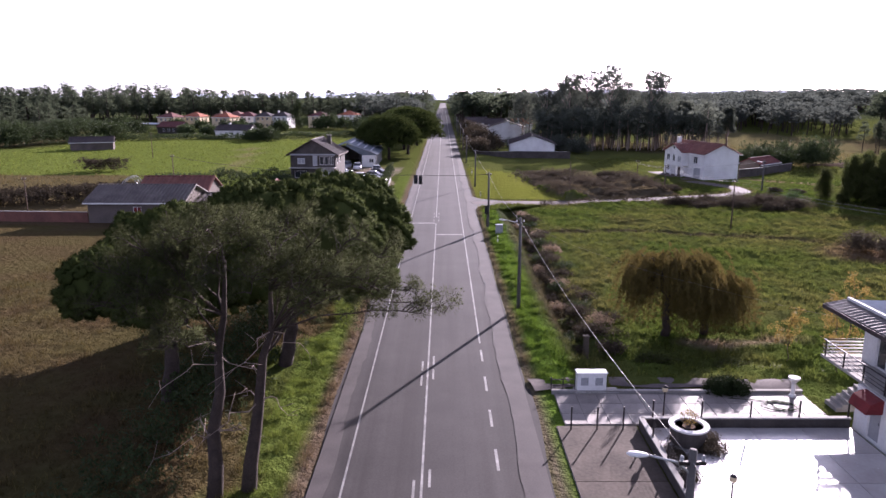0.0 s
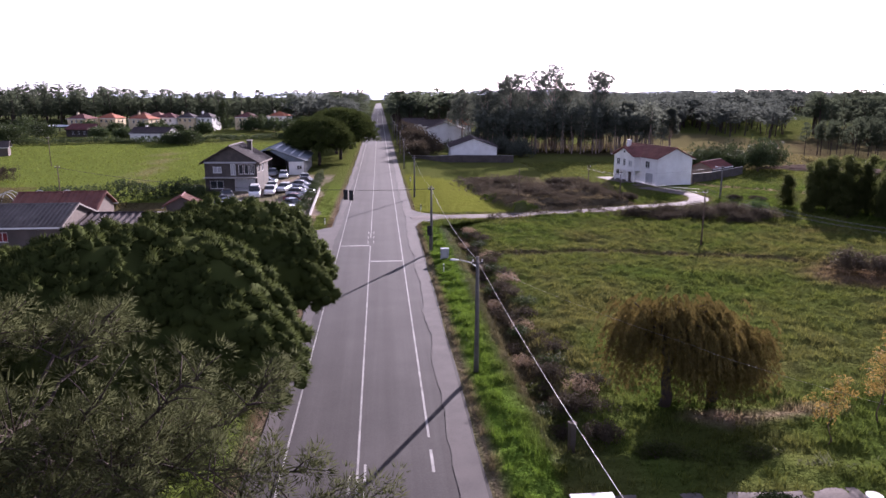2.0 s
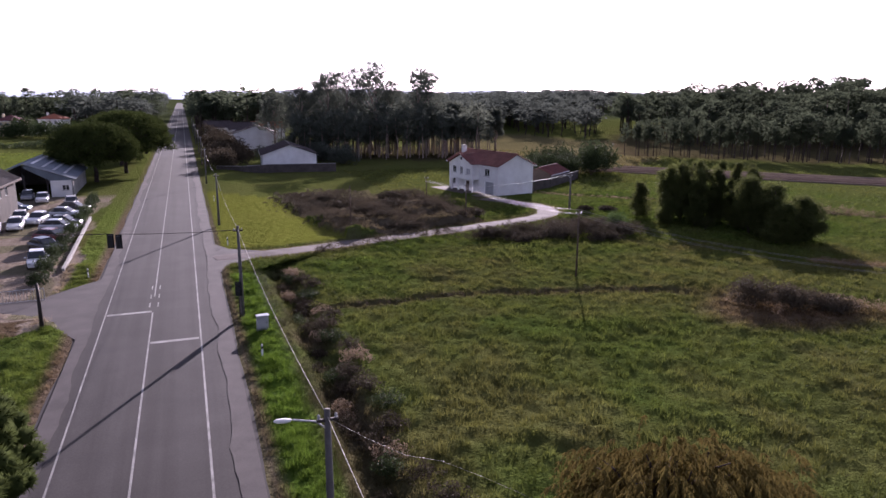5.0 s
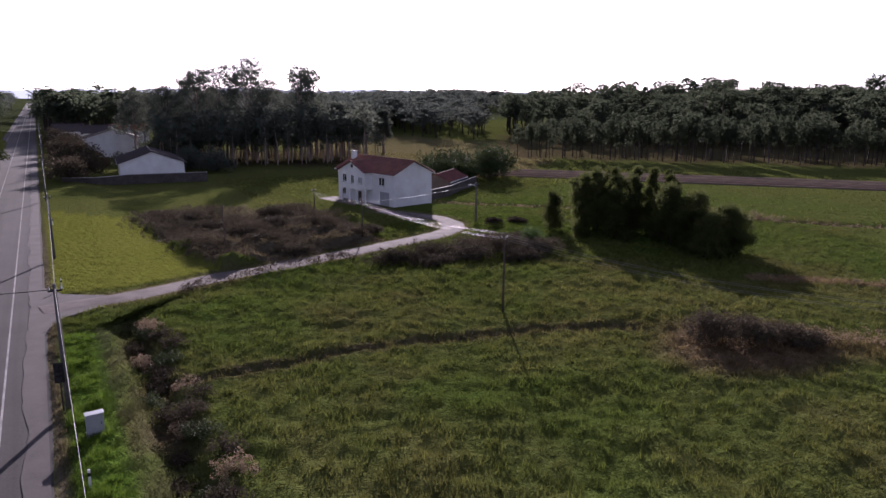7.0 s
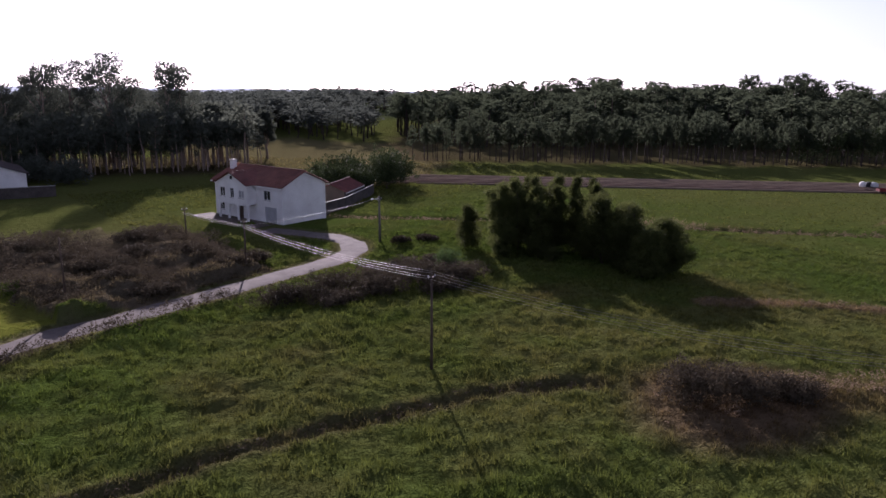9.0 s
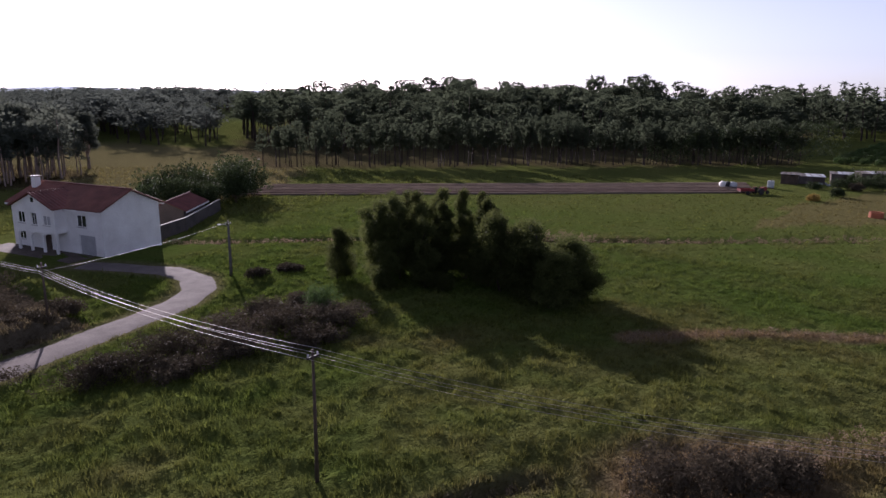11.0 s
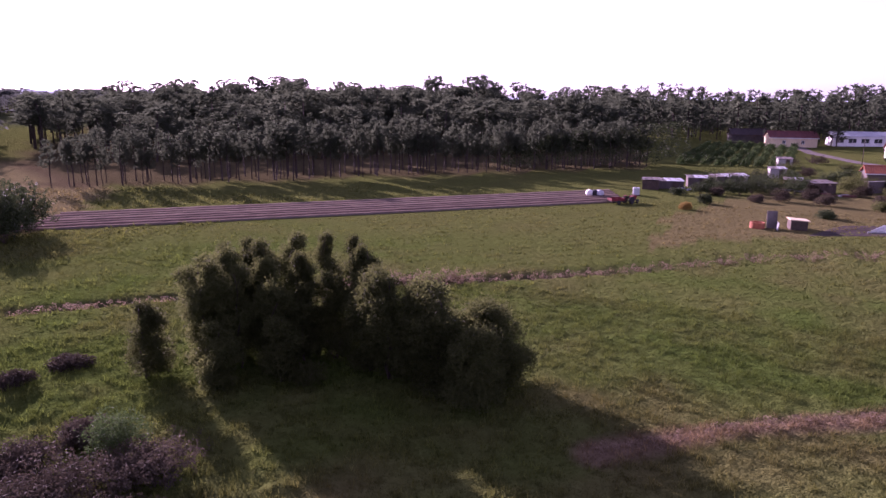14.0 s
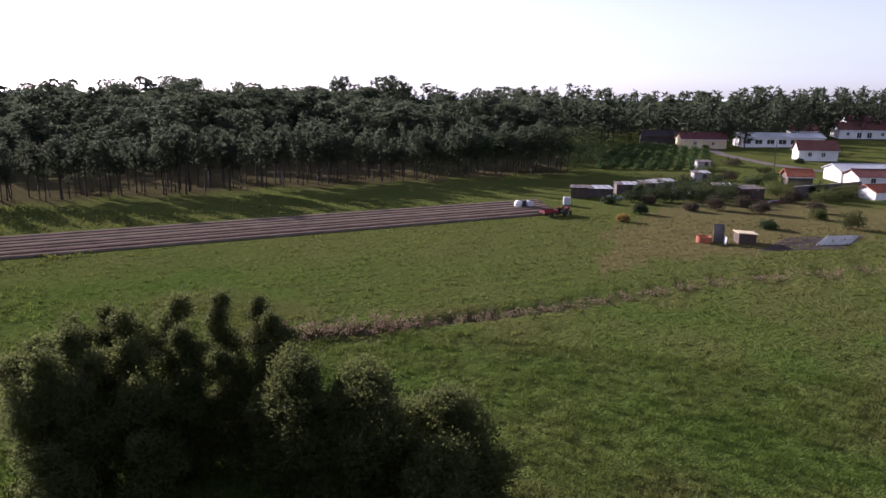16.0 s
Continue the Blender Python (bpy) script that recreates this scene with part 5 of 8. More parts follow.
for sgn in (1, -1):
    mm = m0 @ pose(0, 0, 0, 0, 0, 90) @ (Matrix.Identity(4) if sgn == 1 else pose(0, 0, 0, 0, 0, 180))
    if sgn == 1:
        roof_slope(rf, -1.95, 2.6, -3.9, 5.47, 0, 7.16, 0.45, 0.05, 0.12, mm)
    else:
        roof_slope(rf, -2.6, 1.95, -3.9, 5.47, 0, 7.16, 0.45, 0.05, 0.12, mm)
part("bay_roof", rf, "tile", wh)
for k in range(4):
    cx = -3.3 + k * 2.2
    c = part("porch_column", Mesh().box(cx - 0.14, -1.46, 0, cx + 0.14, -1.18, 2.6, 0.03, m0), "white", wh)
for k in range(3):
    a = Mesh()
    x0 = -3.16 + k * 2.2
    pts = [(x0, 2.6), (x0 + 1.92, 2.6), (x0 + 1.92, 2.0)] + [(x0 + 0.96 + 0.96 * math.cos(q), 2.0 + 0.5 * math.sin(q)) for q in np.linspace(0.2, math.pi - 0.2, 7)] + [(x0, 2.0)]
    a.prism(pts, 0.2, m0 @ pose(0, -1.42, 0))
    part("porch_arch", a, "white", wh)
part("porch_door", Mesh().box(-0.5, -0.06, 0, 0.5, -0.01, 2.05, 0.01, m0), "timber", wh, "dark wooden front door")
part("terrace", Mesh().box(-9.0, -7.4, -0.3, 6.5, -3.92, 0.12, 0.03), "old_concrete", wh)


def wall_run(name, pts, h, thick, material, label, cap=None):
    """A garden wall along a polyline with a coping."""
    t = thing(name, label, "wall")
    for (ax, ay), (bx, by) in zip(pts, pts[1:]):
        L = math.hypot(bx - ax, by - ay)
        m = pose(ax, ay, 0, 0, 0, math.degrees(math.atan2(by - ay, bx - ax)))
        part("wall_section", Mesh().box(0, -thick / 2, -0.4, L, thick / 2, h, 0.015, m), material, t)
        part("coping", Mesh().box(-0.03, -thick / 2 - 0.05, h + 0.003, L + 0.03, thick / 2 + 0.05, h + 0.08, 0.02, m), cap or "concrete", t)
    return t


wall_run("yard_wall", [(61.9, 145.6), (67.1, 148.4), (79.5, 159.1)], 1.8, 0.2, "dark_wall", "dark bare block wall running back from the white house")
house("outbuilding", "low outbuilding with rusty tiled roof behind a wall", (70.5, 155.5), 40, 9.0, 4.5, 2.3, 3.3, "block", "tile", category="shed")

# dark two-storey house and hangar of the car yard
gh = house("garage_house", "dark stone two-storey house with low dark roof", (-26.0, 144.0), -3, 9.2, 9.5, 5.4, 8.0, "dark_wall", "tile_dark",
           front=(W(-2.4, 3.3, 1.5, 1.1, "shutter"), W(0.4, 2.9, 0.9, 2.0, "shutter"), W(1.75, 3.1, 0.8, 1.7), W(2.75, 3.1, 0.8, 1.7), W(3.75, 3.1, 0.8, 1.7), W(2.4, 0.05, 3.6, 2.2, "door"), W(-2.6, 0.5, 2.4, 1.4)), right=(W(0, 3.3), W(-3, 3.3)), gable="y", chimneys=((2.0, 2.0, 8.6),), over=0.7)
part("balcony_band", Mesh().box(-4.6, -5.1, 5.0, 4.6, -4.76, 5.3, 0.03), "shutter", gh, "pale band under the eaves")
part("porch_roof", Mesh().box(-4.6, -6.1, 2.45, 4.6, -4.77, 2.62, 0.03), "concrete", gh)


def hangar(x, y, rz):
    t = thing("workshop_hangar", "open-fronted workshop with blue-grey sheet roof", "workshop", (x, y, zg(x, y)), rz)
    me = Mesh()
    me.box(-5.6, 9.8, -0.3, 5.6, 10, 3.8).box(-5.6, -10, -0.3, -5.4, 9.8, 3.8).box(5.4, -10, -0.3, 5.6, 9.8, 2.8)
    part("wall", me, "grey_render", t)
    f = Mesh()
    wall_panel(f, 3.4, -0.3, 2.8, 0.2, [(0.0, 1.1, 1.1, 2.0)], pose(3.9, -10, 0))
    fo = part("front_wall", f.weld(), "white", t)
    fit_window(fo, (0.0, 1.1, 1.1, 2.0), pose(3.9, -10, 0))
    b = Mesh()
    b.prism([(2.2, 2.8), (5.6, 2.8), (5.6, 3.0), (-1.5, 5.6), (-1.5, 5.0)], 0.2, pose(0, -10, 0))
    part("gable_board", b, "sheet", t)
    for k in range(3):
        part("post", Mesh().box(-5.2 + k * 3.4, -9.9, -0.1, -4.95 + k * 3.4, -9.6, 3.9, 0.02), "iron", t)
    r = Mesh()
    roof_slope(r, -10.4, 10.4, -6.1, 3.0, 1.5, 5.8, 0.5, 0.04, 0.08, pose(0, 0, 0, 0, 0, 90))
    r2 = Mesh()
    roof_slope(r2, -10.4, 10.4, -6.1, 3.9, -1.5, 5.8, 0.5, 0.04, 0.08, pose(0, 0, 0, 0, 0, -90))
    part("roof_slope", r, "sheet", t, "blue-grey corrugated metal roof")
    part("roof_slope", r2, "sheet", t, "blue-grey corrugated metal roof")
    for k in range(4):
        q = Mesh()
        q.box(-0.2, -8.0, 0, 0.2, 8, 0.03, 0, pose(-0.6 + k * 1.6, 0, 5.9 - (0.9 + k * 1.6) * 0.368, 0, 20.2, 0))
        part("roof_light", q, "light_sheet", t, "pale translucent strip in the roof")
    return t


hangar(-21.8, 175.5, 1)

# sheds on the far side of the brown field
house("long_shed", "long shed with grey corrugated roof and bare walls", (-41.3, 95.5), 0, 12.8, 9.0, 2.9, 4.5, "block", "fibre", front=(W(0.2, 1.1, 1.1, 1.1, "red_shutter"),), period=0.5, amp=0.14, category="shed")
house("tiled_shed", "low shed with faded red roof", (-42.9, 104.8), 0, 4.6, 6, 3.0, 4.6, "block", "tile", category="shed", period=0.8, amp=0.09)
house("tiled_shed", "low shed with faded red roof", (-37.6, 105.2), 0, 4.4, 6, 3.0, 4.6, "block", "tile", category="shed", period=0.8, amp=0.09)
house("low_shed", "low dark-roofed shed joined to a long shed", (-31.0, 98.5), 0, 7.6, 8.0, 2.3, 2.9, "dark_wall", "tile_dark", category="shed", period=0.8, amp=0.07)
house("small_shed", "small rusty-roofed shed beside the car yard", (-27.6, 113.0), 8, 4.2, 3.4, 1.9, 3.0, "block", "tile", category="shed", gable="y", period=0.6, amp=0.07)
wall_run("field_wall", [(-66, 92.6), (-48, 91.4)], 1.5, 0.2, "brick", "low reddish bare block wall by a shed")


def hoop(x, y, label):
    t = thing("hoop_frame", label, "greenhouse", (x, y, zg(x, y)), 10, "greenhouse hoops")
    for k in range(3):
        pts = [(1.6 * math.cos(a), k * 1.6, 3.0 * math.sin(a) + 0.6) for a in np.linspace(-0.1, math.pi + 0.1, 12)]
        part("hoop", Mesh().tube(pts, 0.05, 6), "light_sheet", t)
    part("sheet", Mesh().box(-1.5, 0, 0, 1.5, 3.4, 1.4, 0.3), "light_sheet", t)


for hx2 in (-51.5, -47.6, -43.8):
    hoop(hx2, 112.5, "bent white greenhouse hoops over pale sheeting")

# roadside houses beyond the lane
house("warehouse", "white-gabled low warehouse with dark roof", (25.8, 206.0), -4, 12.4, 16, 3.4, 5.6, "white", "tile_dark", gable="y", right=(W(0, 1.2),), left=(W(0, 1.2),), category="warehouse")
wall_run("yard_wall", [(8.5, 192), (14, 189.5), (20, 192), (34.5, 190)], 1.9, 0.25, "dark_wall", "dark yard wall in front of a warehouse")
house("roadside_house", "pale two-storey house with dark gable roof", (23.5, 262.0), -4, 13, 12, 5.4, 7.6, "white", "tile_dark", gable="y", left=(W(-2, 3.3), W(2, 3.3)), chimneys=((4.5, 2, 8.6),))
house("roadside_house", "white house with dark hipped roof among trees", (14.5, 312), 2, 9, 9, 5.0, 7.2, "white", "tile_dark", front=(W(-2, 3.2), W(2, 3.2)))
house("roadside_house", "white house with dark roof among trees", (22.5, 300), 2, 10, 9, 4.8, 7.0, "white", "tile_dark", front=(W(-2, 3.2), W(2, 3.2)))
house("roadside_house", "white house with pale roof among trees", (33.5, 318), 2, 12, 9, 4.4, 6.4, "white", "orange_tile", front=(W(-2, 3.2), W(2, 3.2)))

# village across the green field
VILLAGE = [(-136, 352, "cream", "tile", 9), (-126.5, 361, "cream", "orange_tile", 9), (-117.5, 380, "dark_wall", "tile", 9), (-108, 350, "cream", "orange_tile", 10), (-101, 366, "white", "tile", 10), (-92.5, 367, "cream", "tile_dark", 9), (-83.5, 368, "white", "tile_dark", 9), (-112, 384, "white", "tile", 9), (-65, 372, "cream", "tile", 10), (-52, 392, "white", "orange_tile", 10), (-121, 316, "dark_wall", "tile", 11), (-84, 285, "white", "tile_dark", 14)]
for k, (vx, vy, wl, rf2, ww) in enumerate(VILLAGE):
    e = 6.2 if k < 10 else 3.0
    hh = house("village_house", {"cream": "cream rendered village house with tiled roof", "white": "white rendered village house with tiled roof", "dark_wall": "red-brown village house with tiled roof", "grey_render": "low grey village building with dark roof"}[wl], (vx, vy), -15 + 4 * (k % 3), ww, 9.0, e, e + 1.9, wl, rf2, front=(W(-2.4, e - 2.0), W(0, e - 2.0), W(2.4, e - 2.0)) + ((W(-2.4, 0.9), W(2.4, 0.9)) if e > 4 else ()), right=(W(-2, e - 2.0), W(2, e - 2.0)), group="village houses", chimneys=((-3.2, 1.5, e + 2.6),) if k % 3 != 1 else (), hip=k < 10)


def pergola(x, y):
    t = thing("canopy_shed", "long open shed with pale sheet roof", "shed", (x, y, zg(x, y)))
    part("roof", Mesh().box(-8, -3, 3.0, 8, 3, 3.15, 0.03, pose(0, 0, 0, 5, 0, 0)), "light_sheet", t)
    for k in range(6):
        part("post", Mesh().box(-7.6 + k * 3.0, -2.8, -0.2, -7.4 + k * 3.0, -2.6, 2.85, 0.02), "timber", t)


pergola(-147, 345)
house("field_barn", "long grey low barn at the field's edge", (-110, 219), 20, 12, 6, 2.6, 3.9, "block", "tile_dark", category="barn")

# farm buildings and houses past the orchard
house("cottage", "small white cottage with red tiled roof", (272.5, 41.7), -84, 10.6, 6.4, 3.2, 5.5, "white", "tile", front=(W(-2.2, 1.2), W(1.4, 1.2)), left=(W(0, 0.1, 1.6, 2.1, "door"),))
house("villa", "white villa with broad red tiled roofs", (349, 12), -84, 18, 10, 3.2, 5.6, "white", "tile", front=(W(-6, 1.0), W(-2, 0.1, 1.6, 2.1), W(1.5, 0.1, 1.6, 2.1), W(6, 1.0)))
house("villa", "white two-storey villa with red tiled roof", (357, 9), -84, 15, 8, 5.4, 7.6, "white", "tile", front=(W(-4, 3.6), W(0, 3.6), W(4, 3.6)))
house("villa", "white villa with red tiled roof", (345, 33), -84, 9, 8, 3.0, 4.8, "white", "tile", front=(W(-2, 1.0), W(2, 1.0)))
house("long_building", "long low white building with pale sheet roof", (313, 46), -76, 28, 8, 3.2, 4.4, "white", "light_sheet", front=tuple(W(-12 + 4 * k, 0.9, 2.6, 1.5) for k in range(7)), category="building")
house("farm_house", "brown-walled farmhouse with dark red roof", (302, 72), -76, 15, 8, 3.2, 5.0, "cream", "tile", front=(W(-3, 1.0), W(3, 1.0)))
house("farm_house", "brown-walled farmhouse with dark roof", (312, 86), -76, 12, 8, 3.0, 4.8, "dark_wall", "tile_dark")
house("workshop", "white workshop with long pale sheet roof", (226, 40), -78, 14, 9, 2.6, 3.8, "white", "light_sheet", front=(W(-4, 1.0), W(0, 1.0)), category="workshop")
house("workshop", "white workshop with low red roof", (217, 39), -78, 12, 7, 2.3, 3.5, "white", "tile", front=(W(3, 0.9), W(-3, 0.9)), category="workshop")
house("brick_hut", "bare brick hut with rusty tiled roof", (211, 56.5), -84, 5, 5, 2.4, 3.6, "block", "orange_tile", category="hut")
house("low_barn", "low barn with bright orange tiled roof", (196, 43.5), -60, 9, 5, 1.6, 2.6, "white", "orange_tile", category="barn")
wall_run("plot_wall", [(189.4, 60.5), (203, 46)], 2.4, 0.2, "block", "dark long wall of a garden plot")
wall_run("house_wall", [(303, 63), (307, 42)], 1.2, 0.2, "white", "low white wall in front of a building")
def lean_to(x, y, rz, w, d, h, wl, rf2, lb, tilt=6):
    """A home-made shed: four walls, a door hole, a tilted sheet roof weighed down with boards."""
    t = thing("garden_shed", lb, "shed", (x, y, zg(x, y)), rz, "garden sheds")
    for a in ((-w / 2, d / 2 - 0.1, w / 2, d / 2), (-w / 2, -d / 2 + 0.1, -w / 2 + 0.1, d / 2 - 0.1), (w / 2 - 0.1, -d / 2 + 0.1, w / 2, d / 2 - 0.1), (-w / 2, -d / 2, w * 0.05, -d / 2 + 0.1), (w * 0.32, -d / 2, w / 2, -d / 2 + 0.1)):
        part("wall", Mesh().box(a[0], a[1], -0.2, a[2], a[3], h, 0.01), wl, t)
    part("door", Mesh().box(w * 0.06, -d / 2 + 0.02, 0, w * 0.31, -d / 2 + 0.06, h * 0.86), "timber", t)
    n = max(2, int(w / 1.3))
    for k in range(n):
        x0, x1 = -w / 2 - 0.2 + k * (w + 0.4) / n, -w / 2 - 0.23 + (k + 1) * (w + 0.4) / n
        part("roof_sheet", Mesh().box(x0, -d / 2 - 0.25, 0, x1, d / 2 + 0.2, 0.05, 0.01, pose(0, 0, h + 0.17 + 0.03 * (k % 2), tilt * 0.55 + 0.4 * (k % 3), 0, 0)), rf2 if k % 3 else "fibre", t)
    for k in range(3):
        part("board", Mesh().box(-0.06, -d * 0.4, 0, 0.06, d * 0.35, 0.06, 0.01, pose(-w * 0.3 + k * w * 0.3, 0, h + 0.27, tilt * 0.55, 0, 12 * k - 10)), "timber", t)


for a in ((180.6, 96.6, -70, 5.0, 3.2, 1.5, "block", "light_sheet", "low block shed with pale sheet roof"), (177.2, 99.8, -84, 3.2, 2.6, 1.9, "timber", "fibre", "dark plank shed with grey sheet roof"), (185.6, 91.6, -76, 4.2, 3.0, 1.9, "block", "light_sheet", "bare block shed with white sheet roof"), (187.4, 87.2, -58, 3.6, 3.0, 2.2, "block", "light_sheet", "taller bare block shed with grey roof"), (195.5, 84.5, -66, 3.8, 3.0, 1.7, "concrete", "light_sheet", "pale low shed among garden trees"), (186.6, 69.0, -60, 4.6, 3.4, 2.0, "timber", "fibre", "dark open-sided plank shed with grey roof"), (189.6, 73.6, -88, 3.4, 2.8, 2.0, "timber", "light_sheet", "dark plank shed with pale roof"), (210.5, 76.5, -78, 3.4, 3.0, 2.2, "concrete", "light_sheet", "small hut with white sheet roof"), (237.0, 74.6, -80, 3.4, 3.0, 2.3, "concrete", "fibre", "small concrete hut beside an orchard")):
    lean_to(*a)
# scrap boards and sheets lying about between the sheds
for k in range(26):
    sx, sy = 178 + 18 * ((k * 0.618) % 1), 98 - 34 * ((k * 0.382 + 0.2) % 1)
    t = thing("scrap_board", "weathered board lying in a cluttered garden", "board", (sx, sy, zg(sx, sy) + 0.03), (k * 67) % 180, "scrap boards")
    part("plank", Mesh().box(-0.9 - 0.3 * (k % 3), -0.2 - 0.1 * (k % 4), 0, 0.9, 0.2, 0.12 + 0.1 * (k % 3), 0.02), ("timber", "light_sheet", "concrete", "tile")[k % 4], t)


# ---- poles, lamps, cables ----
def utility_pole(x, y, h, label, lamp=0.0, arm=True, group="roadside poles", material="pole", thick=1.0):
    """A tapered pole; lamp: the way the lamp arm points, in degrees, or 0 for none."""
    t = thing("utility_pole", label, "utility pole", (x, y, zg(x, y) - 0.05), group=group)
    part("shaft", Mesh().tube([(0, 0, -0.3), (0.01, 0, h * 0.5), (0, 0.01, h)], [0.17 * thick, 0.135 * thick, 0.1 * thick], 10), material, t, smooth=True)
    if arm:
        c = part("bracket", Mesh().box(-0.35, -0.05, h - 0.42, 0.35, 0.05, h - 0.32, 0.01), "iron", t)
        for k in (-0.28, 0.28):
            part("insulator", Mesh().lathe([(0.03, 0), (0.06, 0.03), (0.035, 0.08), (0.06, 0.11), (0.02, 0.17)], 8, (k, 0, h - 0.32)), "shutter", c)
    if lamp:
        a = radians(lamp)
        dx, dy = math.cos(a), math.sin(a)
        ar = part("lamp_arm", Mesh().tube([(0, 0, h - 0.7), (dx * 0.4, dy * 0.4, h - 0.35), (dx * 1.1, dy * 1.1, h - 0.18)], 0.035, 8), "steel", t)
        hd = Mesh().lathe([(0.02, -0.35), (0.09, -0.25), (0.13, 0.0), (0.11, 0.25), (0.03, 0.38)], 10)
        hm = pose(dx * 1.4, dy * 1.4, h - 0.15, 0, 86, lamp)
        hd.v = [tuple(hm @ Vector((p[0] * 0.55, p[1] * 1.0, p[2] * 0.8))) for p in hd.v]
        part("lamp_head", hd, "white", ar, "pale streetlamp head", smooth=True)
    return t


utility_pole(6.4, 16.3, 8.0, "concrete roadside pole with pale streetlamp on an arm", 178)
utility_pole(6.1, 53.4, 7.5, "concrete roadside pole with pale streetlamp on an arm", 182)
utility_pole(5.8, 87.6, 7.4, "grey roadside pole carrying cables beside the stop line")
utility_pole(6.0, 129.7, 7.0, "grey roadside pole carrying cables")
utility_pole(5.9, 177.0, 7.0, "grey roadside pole carrying cables")
for k in range(5):
    utility_pole(6.1 + 0.1 * (k % 2), 216 + k * 38, 7.0, "distant grey roadside pole carrying cables")
utility_pole(37.5, 89.1, 6.7, "thin dark timber pole in the meadow carrying wires", group="meadow poles", material="timber", thick=0.62)
utility_pole(38.7, 121.0, 4.9, "thin dark timber pole beside the lane", group="meadow poles", material="timber", thick=0.62)
utility_pole(38.1, 136.4, 4.2, "thin dark timber pole near the white house", group="meadow poles", material="timber", thick=0.62)
utility_pole(21.7, 118.6, 5.4, "thin dark timber pole in the brush", group="meadow poles", material="timber", arm=False, thick=0.62)
utility_pole(57.2, 124.2, 5.7, "grey lane pole with a streetlamp arm", 200, group="meadow poles")
utility_pole(-78.9, 188.6, 7.1, "dark timber pole in a green field", group="meadow poles", material="timber", thick=0.62)
utility_pole(-59.6, 97.3, 5.6, "leaning timber pole by a brown field", group="meadow poles", material="timber", thick=0.62)
utility_pole(253.0, 55.1, 7.2, "timber pole beside a garden lane", group="meadow poles", material="timber", thick=0.62)
utility_pole(-8.6, 89.3, 3.4, "short dark post beside the yard gate", group="roadside poles", material="iron", arm=False)
utility_pole(-45.5, 116.0, 7.2, "dark timber pole carrying a cable over the road", group="roadside poles", material="timber", thick=0.62)


def cable(a, b, sag, label, r=0.022, material="cable", group="overhead cables"):
    a, b = Vector(a), Vector(b)
    n = 16
    me = Mesh().tube([a.lerp(b, k / n) - Vector((0, 0, 4 * sag * (k / n) * (1 - k / n))) for k in range(n + 1)], r, 5)
    tagged(part("overhead_cable", me, material, smooth=True), label, "cable", group)


TOPS = [(6.4, -25, 7.8), (6.4, 16.3, 7.75), (6.1, 53.4, 7.25), (5.8, 87.6, 7.15), (6.0, 129.7, 6.75), (5.9, 177, 6.75)] + [(6.1, 216 + k * 38, 6.75) for k in range(5)]
for a, b in zip(TOPS, TOPS[1:]):
    cable(a, b, 0.55, "single thick pale cable between roadside poles", 0.011)
for k in range(4):
    dz, dx = -0.25 * (k // 2), 0.5 * (k % 2) - 0.25
    A, B, C = (37.5 + dx, 89.1, 6.55 + dz * 1.6), (38.7 + dx, 121.0, 4.75 + dz * 0.7), (38.1 + dx, 136.4, 4.05 + dz * 0.6)
    cable(A, B, 0.5, "bright bare wire over the meadow", 0.012)
    cable(B, C, 0.15, "bright bare wire over the meadow", 0.012)
for k in range(4):
    dz, dx = -0.25 * (k // 2), 0.5 * (k % 2) - 0.25
    cable((37.5 + dx, 89.1, 6.55 + dz * 1.6), (48.8 + dx, 58.0, 6.6 + dz * 1.6), 1.0, "bright bare wire over the meadow", 0.008)
utility_pole(48.8, 58.0, 6.8, "thin dark timber pole in the meadow carrying wires", group="meadow poles", material="timber", thick=0.62)
cable((57.2, 124.2, 5.5), (38.7, 121.0, 4.7), 0.35, "pale wire crossing the lane", 0.014)
cable((6.1, 53.4, 7.2), (21.4, 34.2, 5.6), 0.7, "thin house wire from a roadside pole", 0.004)
# signal heads on a span wire over the road
cable((5.8, 87.6, 7.1), (-3.3, 92.9, 6.35), 0.1, "dark span wire over the road", 0.025, "iron")
cable((-3.7, 93.1, 6.35), (-45.5, 116.0, 6.9), 0.9, "dark span wire over the road", 0.025, "iron")


def signal(x, y, z, label, at_pole=False, rz=0.0):
    t = thing("traffic_signal", label, "traffic light", (x, y, z), rz, "traffic signals")
    part("housing", Mesh().box(-0.16, -0.12, -0.48, 0.16, 0.12, 0.48, 0.04), "black", t)
    part("backboard", Mesh().box(-0.25, 0.125, -0.58, 0.25, 0.145, 0.58, 0.01), "black", t)
    for k in range(3):
        ln = part("lens", Mesh().lathe([(0.1, 0), (0.11, 0.02), (0.06, 0.05)], 12), "glass", t, m=pose(0, 0.145, 0.3 - 0.3 * k, -90, 0, 0))
        part("visor", Mesh().lathe([(0.125, 0.0), (0.13, 0.02), (0.13, 0.16), (0.12, 0.16)], 12), "black", ln)
    if not at_pole:
        part("hanger", Mesh().tube([(0, 0, 0.48), (0, 0, 0.62)], 0.03, 6), "iron", t)


signal(-3.75, 93.1, 5.75, "black traffic signal seen from behind on a span wire", rz=6)
signal(-3.15, 92.8, 5.7, "black traffic signal seen from behind on a span wire", rz=-12)
signal(5.55, 86.9, 2.6, "black traffic signal on a roadside pole", True, 170)
tagged(part("signal_post", Mesh().tube([(5.55, 86.85, -0.2), (5.55, 86.85, 2.2)], 0.05, 8), "iron"), "slim dark post under a traffic signal", "post")


